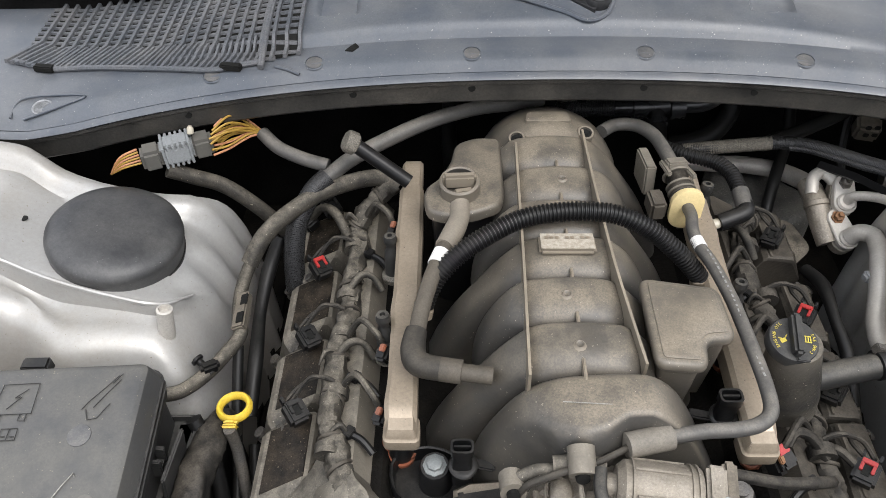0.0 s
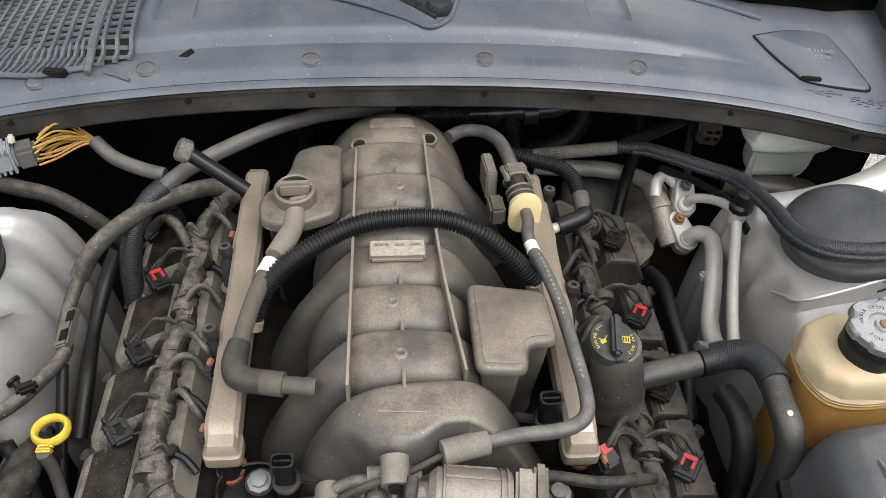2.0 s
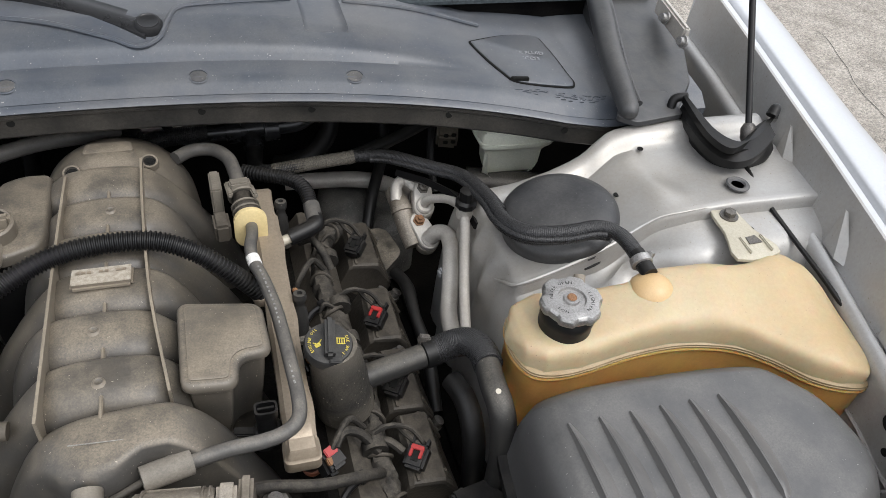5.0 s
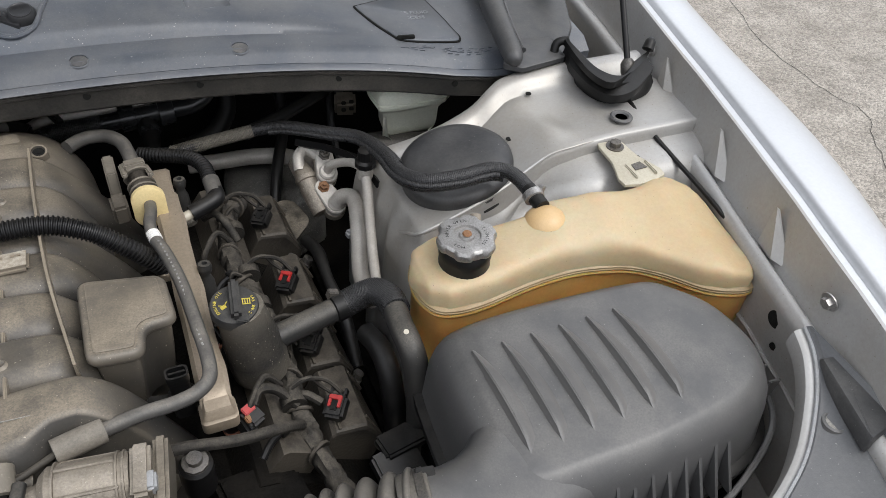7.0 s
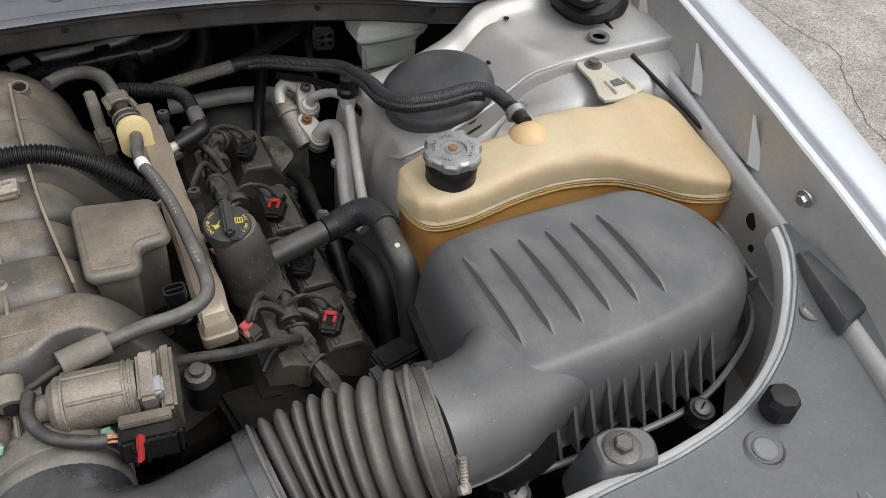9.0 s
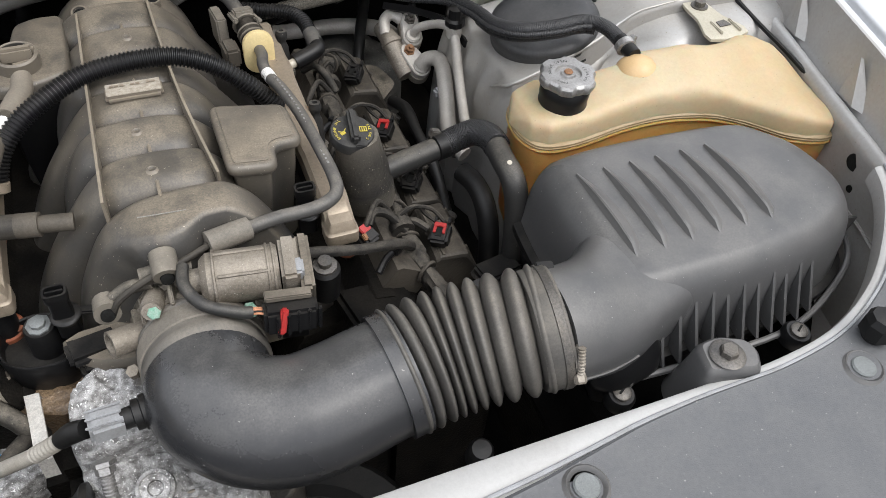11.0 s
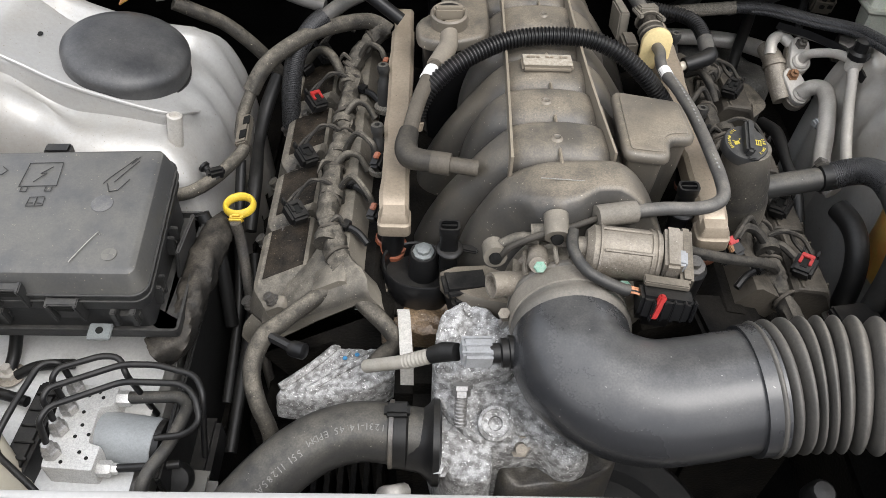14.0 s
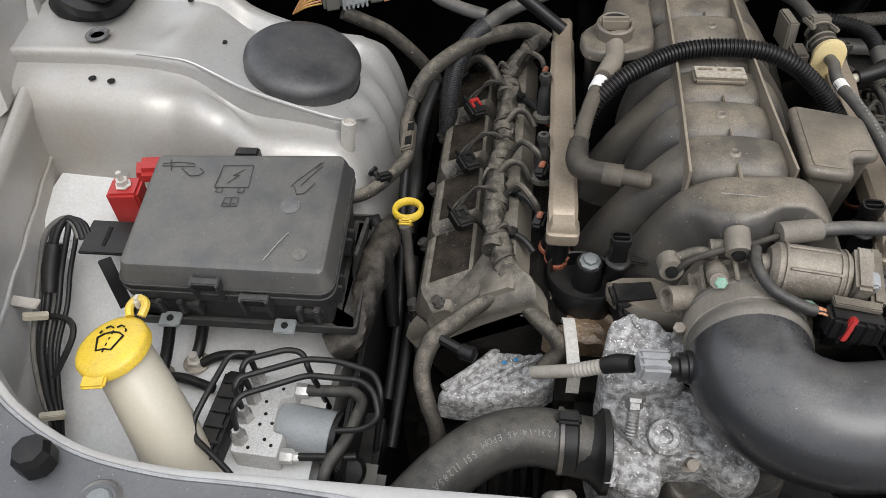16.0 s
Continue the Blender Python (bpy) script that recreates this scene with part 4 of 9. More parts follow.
        bolt = part("bolt", merge(lathe([(0.010, 0), (0.010, 0.0015), (0.0065, 0.002)], (sign * (u + 0.006), y, z - 0.028), (-sign * 0.9, 0, -0.2), 18), lathe([(0.0062, 0.002), (0.0062, 0.007), (0, 0.0075)], (sign * (u + 0.006), y, z - 0.028), (-sign * 0.9, 0, -0.2), 6)), bare_metal, fender)
    # Rubber dome over the strut
    cap = thing("strut_dome", "dull black rubber dome covering the strut top, scuffed", "strut cover", (sign * 0.489, 0.62, 0.862), "strut domes")
    tilt = Vector((-sign * 0.213, -0.031, 1))
    seat = Vector((0.506 if sign > 0 else -0.484, 0.619, 0.8805))
    prof = [(0.0705, -0.034), (0.0705, -0.002), (0.0714, 0.0027), (0.0705, 0.0076), (0.066, 0.0125), (0.0575, 0.0165), (0.045, 0.019), (0.029, 0.0203), (0.012, 0.0207), (0, 0.0207)]
    part("dome", lathe(prof, seat, tilt, 56), dome_rubber, cap)
    part("rolled_rim", lathe([(0.0703, -0.021), (0.0718, -0.020), (0.0718, -0.0165), (0.0703, -0.0155)], seat, tilt, 56), rubber, cap)
    # Rubber boot at the foot of the gas strut
    boot = thing("cowl_corner_boot", "folded black rubber boot closing the corner between cowl and fender", "rubber boot", (sign * 0.75, 0.65, 0.93), "corner boots")
    low = [(0.717, 0.735), (0.712, 0.690), (0.713, 0.650), (0.726, 0.630), (0.753, 0.624), (0.783, 0.629), (0.800, 0.640)]
    mid = [(0.714, 0.735), (0.704, 0.690), (0.702, 0.640), (0.715, 0.612), (0.745, 0.611), (0.783, 0.633), (0.798, 0.645)]
    lip = [(0.716, 0.735), (0.712, 0.690), (0.711, 0.650), (0.722, 0.624), (0.745, 0.622), (0.778, 0.642), (0.795, 0.655)]
    top = [(0.713, 0.735), (0.703, 0.680), (0.700, 0.640), (0.708, 0.614), (0.730, 0.618), (0.768, 0.645), (0.793, 0.657)]
    back = [(0.733, 0.738), (0.728, 0.690), (0.728, 0.660), (0.736, 0.644), (0.750, 0.643), (0.775, 0.662), (0.797, 0.672)]
    lines = []
    for row, z in ((low, 0.918), (low, 0.926), (mid, 0.934), (mid, 0.945), (lip, 0.951), (top, 0.955), (top, 0.964), (lip, 0.966), (back, 0.948), (back, 0.930), (back, 0.918)):
        lines.append([Vector((sign * q.x, q.y, z + 0.012 * (i / 24) ** 2)) for i, q in enumerate(spline([(a, b, 0) for a, b in row], 4))])
    part("body", loft([list(col) for col in zip(*lines)]), rubber, boot, angle=35)
    part("tip", tube([(sign * 0.790, 0.656, 0.978), (sign * 0.796, 0.661, 0.985), (sign * 0.799, 0.664, 0.984)], [0.008, 0.007, 0.004], 10), rubber, boot)
    part("rear_tie", tube([(sign * 0.722, 0.738, 0.96), (sign * 0.706, 0.742, 0.955), (sign * 0.700, 0.734, 0.935)], 0.006, 10), rubber, boot)

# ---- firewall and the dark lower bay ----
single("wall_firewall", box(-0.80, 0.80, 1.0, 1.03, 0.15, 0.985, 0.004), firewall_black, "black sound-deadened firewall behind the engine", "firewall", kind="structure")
# Floor closes the bay; its near-black colour stands for deep shade
single("bay_floor", box(-0.74, 0.74, -0.1, 1.0, 0.2, 0.22, 0.004), firewall_black, "undertray below the engine, near-black for the deep shade there", "undertray", kind="structure")
for sign in (1, -1):
    single("frame_rail", box(min(sign * 0.36, sign * 0.47), max(sign * 0.36, sign * 0.47), 0.02, 0.99, 0.45, 0.60, 0.01), engine_shade, "dark lengthwise frame rail beside the engine", "frame rail", "frame rails", "structure")

# ---- front crossmember and closing panel ----
HALF = [(0.0, 0.100, 0.850), (0.15, 0.100, 0.850), (0.30, 0.099, 0.850), (0.42, 0.098, 0.851), (0.485, 0.098, 0.853), (0.557, 0.108, 0.858), (0.622, 0.137, 0.867), (0.668, 0.178, 0.882), (0.690, 0.212, 0.898), (0.70, 0.24, 0.905)]
front_line = spline([(-x, y, z) for x, y, z in HALF[:0:-1]] + HALF, 6)


def side_of(line, i):
    d = line[min(i + 1, len(line) - 1)] - line[max(i - 1, 0)]
    return Vector((d.y, -d.x, 0)).normalized()


def strip_width(x):
    return pick(abs(x), [(0, 0.045), (0.17, 0.040), (0.224, 0.034), (0.276, 0.026), (0.33, 0.017), (0.39, 0.0125), (0.5, 0.011), (0.6, 0.009), (0.74, 0.010)])


cross = thing("front_crossmember", "pale silver painted radiator crossmember edge along the bay opening", "crossmember", (0, 0.09, 0.8))
rows = []
for i, p in enumerate(front_line):
    s, w = side_of(front_line, i), strip_width(p.x)
    rows.append([p + s * -0.003 + Vector((0, 0, -pick(abs(p.x), [(0, 0.09), (0.45, 0.09), (0.58, 0.03), (0.75, 0.016)]))), p + s * -0.003 + Vector((0, 0, -0.01)), p + s * -0.001 + Vector((0, 0, -0.002)), p + s * 0.002 + Vector((0, 0, 0.0005)), p + s * (w * 0.6) + Vector((0, 0, 0.001)), p + s * (w + 0.01) + Vector((0, 0, -0.002)), p + s * (w + 0.012) + Vector((0, 0, -0.05))])
part("top_rail", loft([r[2:] for r in rows], closed=False), strip_paint, cross)
part("inner_flange", loft([r[:3] for r in rows], closed=False), silver_paint, cross, "inner turned-down flange")
panel = thing("radiator_closing_panel", "dark grey textured plastic panel over the radiator support, lightly scratched", "closing panel", (0, -0.1, 0.85))
rows = []
for i, p in enumerate(front_line):
    s, w = side_of(front_line, i), strip_width(p.x)
    a = p + s * (w - 0.002)
    b = Vector((p.x * 1.0, -0.42, 0.80))
    col = [a + Vector((0, 0, -0.004)), a + Vector((0, 0, 0.0035)), a + s * 0.003 + Vector((0, 0, 0.0055)), a + s * 0.008 + Vector((0, 0, 0.0045))]
    c = a + s * 0.008 + Vector((0, 0, 0.0045))
    for k in range(1, 9):
        q = c.lerp(b, k / 8)
        q.z = c.z - 0.006 * (k / 8) - 0.03 * (k / 8) ** 3 + 0.006 * math.sin(3.1 * q.x * 3) * math.sin(3.1 * k / 8)
        col.append(q)
    rows.append(col)
part("cover", loft(rows, closed=False), panel_plastic, panel)
bead = [p + side_of(front_line, i) * (strip_width(p.x) * 0.82) + Vector((0, 0, 0.003)) for i, p in enumerate(front_line)]
part("edge_bead", tube(bead, 0.0022, 8, 1, smooth=False), light_grey, panel, "thin pale edge bead")
for x, y in ((0.256, 0.05), (0.545, 0.062), (-0.52, 0.062), (0.60, -0.01), (-0.26, 0.05)):
    z = 0.8555 + 0.004 * (abs(x) > 0.4)
    clip = part("push_clip", lathe([(0.011, -0.002), (0.011, 0.001), (0.0095, 0.0025), (0.0025, 0.0022), (0, 0.0022)], (x, y, z), (0, 0, 1), 24), clip_grey, panel)
    part("clip_ring", lathe([(0.013, -0.001), (0.0165, 0.0022), (0.0195, -0.001)], (x, y, z), (0, 0, 1), 28), airbox_plastic, panel)
for sign in (1, -1):
    stop = thing("hood_bump_stop", "faceted black rubber hood bump stop screwed into the closing panel", "bump stop", (sign * 0.575, 0.085, 0.86), "hood bump stops")
    part("stem", lathe([(0.011, -0.02), (0.011, 0.004), (0.010, 0.006)], (sign * 0.575, 0.085, 0.862), (0, 0, 1), 18), rubber, stop)
    part("head", lathe([(0.0125, 0.004), (0.0160, 0.007), (0.0160, 0.022), (0.0125, 0.029), (0, 0.031)], (sign * 0.575, 0.085, 0.862), (0, 0, 1), 8), rubber, stop, angle=20)
    part("seat_ring", lathe([(0.0, 0.0), (0.0165, 0.0), (0.018, 0.001), (0.019, -0.002)], (sign * 0.578, 0.080, 0.8605), (0, 0, 1), 26), light_grey, stop)
    pad_out = rounded([(0.671, 0.114), (0.721, 0.124), (0.717, 0.200), (0.697, 0.204)], 0.004)
    pad = slab([(sign * a, b) for a, b in (pad_out if sign > 0 else pad_out[::-1])], [(0.0, 0.888), (0.0, 0.903), (0.002, 0.906)])
    single("hood_corner_pad", pad, dome_rubber, "dark foam wedge pad at the fender corner", "foam pad", "corner pads")
    ring = thing("panel_bracket", "round bracket hole moulded in the closing panel", "bracket", (sign * 0.676, 0.15, 0.88), "panel bracket holes")
    part("collar", lathe([(0.008, 0.001), (0.0095, 0.003), (0.012, 0.002), (0.013, -0.002)], (sign * 0.676, 0.150, 0.882), (0, 0, 1), 22), airbox_plastic, ring)
    part("hole", lathe([(0.0085, 0.0), (0.0085, 0.0015), (0, 0.0015)], (sign * 0.676, 0.150, 0.882), (0, 0, 1), 20), mark_white, ring)

# Gas strut on the right-hand side
strut = thing("hood_gas_strut", "slim black gas strut rising from the fender corner", "gas strut", (0.765, 0.655, 0.965))
part("rod", tube([(0.768, 0.66, 0.955), (0.80, 0.83, 1.16)], 0.0042, 12, smooth=False), black_plastic, strut)
part("cylinder", tube([(0.797, 0.815, 1.142), (0.826, 0.965, 1.326)], 0.0095, 14, smooth=False), black_plastic, strut)
part("ball_joint", lathe([(0.006, -0.01), (0.010, 0), (0.010, 0.012), (0.006, 0.018)], (0.767, 0.655, 0.948), (0.15, 0.6, 0.8), 14), dark_steel, strut)
hinge = thing("hinge_bracket", "silver painted hood hinge bracket with bolts beside the cowl", "hinge", (0.76, 0.85, 0.98))
part("plate", block((0.778, 0.90, 0.985), (0.010, 0.11, 0.03), (0, 0, -8), 0.003), pipe_metal, hinge)
for y in (0.80, 0.87):
    part("bolt", lathe([(0.009, 0), (0.009, 0.003), (0.006, 0.003), (0.006, 0.010), (0, 0.010)], (0.768 + 0.14 * (y - 0.87), y + 0.03, 0.988), (-1, 0, 0.3), 12), bare_metal, hinge)

# The raised hood, out of view above the cowl: it keeps the sky behind it off the bay
hood = thing("raised_hood", "raised pale silver hood with a dark insulation pad underneath", "hood", (0, 1.0, 1.12))
for name, bulk, mat in (("panel", ((-0.80, 0.80), (1.10, 2.25), 0.0, 0.02), white_silver), ("insulation_pad", ((-0.62, 0.62), (1.22, 2.1), -0.016, -0.001), firewall_black)):
    (x0, x1), (z0, z1), n0, n1 = bulk
    rows = []
    for i in range(9):
        z = z0 + (z1 - z0) * i / 8
        y = 1.03 - 0.20 * (z - 1.1) - 0.05 * (z - 1.1) ** 2
        rows.append([Vector((x0, y + n0, z)), Vector((x1, y + n0, z)), Vector((x1, y + n1, z)), Vector((x0, y + n1, z))])
    part(name, loft(rows), mat, hood)


# ---- engine: intake manifold ----
intake = thing("intake_manifold", "dusty black plastic intake manifold with arched runners across the engine", "intake manifold", (0, 0.55, 0.80))


def skin(curve, section, steps=5):
    """A shell along an arch: section(x) gives (y, depth below the arch) pairs from back to front."""
    line = spline([(x, 0, z) for x, z in curve], steps)
    rings = []
    for i, p in enumerate(line):
        ahead = (line[min(i + 1, len(line) - 1)] - line[max(i - 1, 0)]).normalized()
        down = Vector((ahead.z, 0, -ahead.x))
        if ahead.x < 0:
            down = -down
        rings.append([Vector((p.x, y, p.z)) + down * d for y, d in section(p.x)])
    return loft(rings)


def runner(side, y):
    """An arched runner that drops to one side; its other end stops at a shoulder."""
    far = [(0.096, 0.795), (0.093, 0.825), (0.084, 0.857), (0.067, 0.887), (0.048, 0.903), (0.025, 0.9085), (0.0, 0.910), (-0.028, 0.9075), (-0.047, 0.900), (-0.067, 0.882), (-0.09, 0.853), (-0.113, 0.818), (-0.134, 0.775), (-0.15, 0.728)]
    curve = [(side * x, z) for x, z in far]

    def section(x):
        k = 1 - 0.30 * max(0, min(1, (abs(x) - 0.045) / 0.05))
        return [(y + w * k, d) for w, d in ((0.0262, 0.040), (0.0281, 0.016), (0.0279, 0.0045), (0.0268, 0.0014), (0.0248, 0.0003), (0.021, 0.0), (0.012, 0.0001), (0.001, 0.0006), (-0.007, 0.0018), (-0.0145, 0.0046), (-0.0205, 0.009), (-0.0252, 0.0155), (-0.0281, 0.026), (-0.026, 0.045))]

    return skin(curve, section)


RUN_Y = [0.450, 0.5065, 0.563, 0.6195, 0.676, 0.7325]
for i, y in enumerate(RUN_Y):
    part("runner", runner(-1 if i % 2 else 1, y), intake_plastic, intake, angle=60)
# The wide front runner pair, its front edge waved
HUMP = [(-0.106, 0.715), (-0.104, 0.742), (-0.098, 0.780), (-0.089, 0.816), (-0.074, 0.850), (-0.059, 0.876), (-0.045, 0.891), (-0.03, 0.900), (-0.012, 0.906), (0.02, 0.9095), (0.046, 0.910), (0.063, 0.906), (0.082, 0.889), (0.10, 0.860), (0.12, 0.816), (0.142, 0.765), (0.15, 0.73)]


def hump_section(x):
    crest = pick(x, [(-0.1, 0.392), (-0.07, 0.393), (-0.05, 0.386), (-0.03, 0.373), (-0.005, 0.364), (0.015, 0.368), (0.034, 0.379), (0.055, 0.380), (0.08, 0.375), (0.11, 0.372), (0.15, 0.370)])
    reach = pick(x, [(-0.1, 0.030), (-0.06, 0.034), (-0.02, 0.030), (0.01, 0.02), (0.04, 0.012), (0.1, 0.010), (0.15, 0.010)])
    return [(0.421, 0.045), (0.4235, 0.016), (0.422, 0.006), (0.4185, 0.002), (0.413, 0.0005), (0.402, 0.0), (crest + 0.004, 0.0), (crest - 0.001, 0.0012), (crest - reach * 0.2, 0.0045), (crest - reach * 0.36, 0.0105), (crest - reach * 0.5, 0.02), (crest - reach * 0.75, 0.034), (crest - reach, 0.052), (crest - reach + 0.004, 0.08)]


part("front_runner", skin(HUMP, hump_section, 6), intake_plastic, intake, angle=60)
part("plenum", slab(smooth_outline([(-0.05, 0.38), (0.055, 0.38), (0.06, 0.55), (0.058, 0.80), (0.03, 0.86), (-0.04, 0.86), (-0.058, 0.80), (-0.06, 0.55)], 4), [(0.0, 0.76), (-0.004, 0.83), (0.004, 0.855), (0.02, 0.868)]), intake_plastic, intake)
rear = [[Vector((w * math.cos(t), y, 0.80 + h * math.sin(t))) for t in (math.pi * k / 24 for k in range(25))] for y, w, h in ((0.755, 0.088, 0.092), (0.775, 0.094, 0.105), (0.80, 0.094, 0.106), (0.83, 0.090, 0.098), (0.86, 0.08, 0.08), (0.88, 0.065, 0.06), (0.89, 0.05, 0.04))]
part("rear_shell", loft(rear, closed=True), intake_plastic, intake)
part("rear_panel", slab(rounded([(-0.03, 0.792), (0.028, 0.792), (0.024, 0.812), (-0.026, 0.812)], 0.006), [(0.0, 0.895), (0.0005, 0.9062), (0.002, 0.9068)], lambda x, y: -1.2 * x * x), intake_plastic, intake, "raised flat panel")
for x, y in ((-0.040, 0.770), (0.043, 0.780)):
    boss = part("bolt_boss", lathe([(0.011, -0.012), (0.0105, 0.003), (0.0095, 0.005), (0.0075, 0.005), (0.0065, 0.002)], (x, y, 0.894), (x * 2, -0.3, 1), 20), intake_plastic, intake)
    # Dark plug paints the shaded bore of the boss
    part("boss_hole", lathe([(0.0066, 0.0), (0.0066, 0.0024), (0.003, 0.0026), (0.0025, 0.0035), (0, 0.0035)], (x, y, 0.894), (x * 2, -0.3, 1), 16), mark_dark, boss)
# Ribs along the top
for pts in ([(-0.043, 0.745, 0.898), (-0.044, 0.66, 0.901), (-0.045, 0.55, 0.903), (-0.047, 0.415, 0.9)], [(0.036, 0.765, 0.901), (0.038, 0.66, 0.904), (0.044, 0.54, 0.904), (0.057, 0.43, 0.896)]):
    ln = spline(pts, 12)
    rows = [[p + Vector((-0.0018, 0, -0.03)), p + Vector((-0.0013, 0, 0.0125)), p + Vector((0.0013, 0, 0.0125)), p + Vector((0.0018, 0, -0.03))] for p in ln]
    part("long_rib", loft(rows), intake_plastic, intake)
for y in (0.4785, 0.5345, 0.591, 0.648, 0.704, 0.425):
    part("short_rib", block((0.002, y, 0.902), (0.003, 0.026, 0.012), (0, 0, 0), 0.001), intake_plastic, intake)
for x, y in ((-0.006, 0.51), (0.005, 0.68), (0.0, 0.45)):
    part("dimple", lathe([(0.002, 0.001), (0.004, 0.0025), (0.0065, 0.0)], (x, y, 0.9085), (0, 0, 1), 16), intake_plastic, intake)
part("scratch", block((0.012, 0.388, 0.9093), (0.066, 0.0007, 0.0008), (0, 1, -3), 0), mark_white, intake, "pale scratch")
part("flange", slab(smooth_outline([(-0.095, 0.335), (-0.03, 0.318), (0.05, 0.32), (0.10, 0.35), (0.10, 0.375), (-0.1, 0.375)], 4), [(0.004, 0.775), (0, 0.78), (0, 0.795), (0.004, 0.80)]), intake_plastic, intake)
part("label_plate", block((0, 0.575, 0.9115), (0.057, 0.028, 0.008), (-6, 0, 0), 0.003), intake_plastic, intake)
sticker = part("label", block((0, 0.5755, 0.916), (0.054, 0.024, 0.0012), (-6, 0, 0), 0.0004), paper, intake, "worn pale paper label, print rubbed off")
for row in range(2):
    for k in range(9):
        if random.random() < 0.75:
            part("label_bar", block((-0.021 + 0.0052 * k, 0.5795 - 0.008 * row, 0.9171 - 0.0008 * row + 0.0004), (0.0036, 0.0034, 0.0004), (-6, 0, 0), 0), rail_metal, sticker)

# Breather box on the right, with its notched lid
pcv = thing("breather_box", "dusty black breather box with a notched flat lid", "breather box", (0.105, 0.48, 0.80))
out = rounded([(0.067, 0.431), (0.112, 0.431), (0.116, 0.462), (0.146, 0.467), (0.143, 0.528), (0.067, 0.533)], 0.011)
fall = lambda x, y: -0.12 * (x - 0.07) + 0.004
part("body", slab(out, [(0.012, 0.80), (0.006, 0.86), (0.004, 0.893)], fall), intake_plastic, pcv)
part("lid", slab(out, [(0.0, 0.8925), (-0.0015, 0.895), (-0.0015, 0.900), (0.001, 0.9035), (0.004, 0.9045)], fall), intake_plastic, pcv)
part("lid_panel", slab(out, [(0.006, 0.904), (0.006, 0.9055), (0.0072, 0.906)], fall), intake_plastic, pcv)

# Filler canister at the back left
can = thing("vapour_canister", "dusty black plastic canister with flat lid and vent knob", "canister", (-0.105, 0.69, 0.78))
out = rounded([(-0.147, 0.668), (-0.142, 0.643), (-0.122, 0.636), (-0.095, 0.639), (-0.066, 0.652), (-0.061, 0.668), (-0.062, 0.770), (-0.090, 0.771), (-0.112, 0.760), (-0.117, 0.727), (-0.131, 0.696), (-0.144, 0.683)], 0.009)
part("body", slab(out, [(0.012, 0.74), (0.008, 0.80), (0.005, 0.883)]), black_plastic, can)
part("lid", slab(out, [(0.0005, 0.882), (-0.002, 0.884), (-0.002, 0.893), (0.0005, 0.8965), (0.003, 0.8975)]), intake_plastic, can)
knob = part("knob", lathe([(0.0225, -0.002), (0.0225, 0.017), (0.0205, 0.019), (0.0185, 0.018), (0.0175, 0.006), (0.012, 0.004), (0, 0.004)], (-0.1085, 0.674, 0.896), (0, -0.08, 1), 32), intake_plastic, can)
part("knob_grip", block((-0.1085, 0.677, 0.910), (0.037, 0.0115, 0.017), (-5, 0, 2), 0.003), intake_plastic, knob)
part("knob_foot", block((-0.104, 0.664, 0.9035), (0.024, 0.012, 0.008), (-5, 0, 12), 0.003), intake_plastic, knob)
part("nipple", tube([(-0.107, 0.66, 0.899), (-0.108, 0.635, 0.897)], 0.009, 14, smooth=False), dusty_hose, can)

# ---- fuel rails ----
for sign, y0, y1, zf, zr in ((-1, 0.402, 0.785, 0.846, 0.856), (1, 0.386, 0.762, 0.852, 0.860)):
    rail = thing("fuel_rail", "tan anodised metal fuel rail with scalloped sides, dusty", "fuel rail", (sign * 0.165, 0.58, 0.82), "fuel rails")
    n, rows = 60, []
    for i in range(n + 1):
        s = i / n
        y = y0 + (y1 - y0) * s
        z = zf + (zr - zf) * s
        bulge = 0.0018 * max(0, math.cos(2 * math.pi * (y - 0.43) / 0.1133)) ** 2
        wi, wo = 0.0145 + bulge * 0.3, 0.0145 + bulge
        if s > 0.86:
            wi *= 0.85
            wo *= 0.80
        x = sign * (0.163 + 0.004 * s)
        endz = 0.010 * max(0, 1 - s / 0.045) + 0.006 * max(0, (s - 0.97) / 0.03)
        top = z - endz + 0.003 * (1 if s < 0.3 else 0)
        rows.append([Vector((x - sign * wi, y, z - 0.022)), Vector((x - sign * wi, y, top - 0.004)), Vector((x - sign * wi * 0.72, y, top)), Vector((x + sign * wo * 0.72, y, top)), Vector((x + sign * wo, y, top - 0.004)), Vector((x + sign * wo, y, z - 0.022))])
    part("rail", loft(rows), rail_metal, rail, angle=30)
    nose = rounded([(sign * 0.163 - 0.0175, y0 - 0.006), (sign * 0.163 + 0.0175, y0 - 0.006), (sign * 0.163 + 0.017, y0 + 0.022), (sign * 0.163 - 0.017, y0 + 0.022)], 0.007, 4)
    part("end_cap", slab(nose, [(0.001, zf - 0.030), (0, zf - 0.028), (0, zf - 0.015), (0.0015, zf - 0.0135), (0.0022, zf - 0.012)]), rail_metal, rail)
    part("end_shoulder", slab(shrink(nose, 0.0018), [(0.0, zf - 0.014), (0.0005, zf - 0.006), (0.004, zf + 0.0005)], lambda x, y: 0.15 * min(0, y - y0 - 0.014)), rail_metal, rail)
    if sign < 0:
        front_inj = part("injector", lathe([(0.010, -0.075), (0.0125, -0.05), (0.0125, -0.03), (0.011, 0.0)], (-0.164, 0.412, zf - 0.024), (0.05, -0.15, 1), 18), black_plastic, rail)
        part("seal_ring", lathe([(0.0125, -0.058), (0.0142, -0.056), (0.0142, -0.050), (0.0125, -0.048)], (-0.164, 0.412, zf - 0.024), (0.05, -0.15, 1), 20), orange_plastic, front_inj, "orange rubber seal ring")
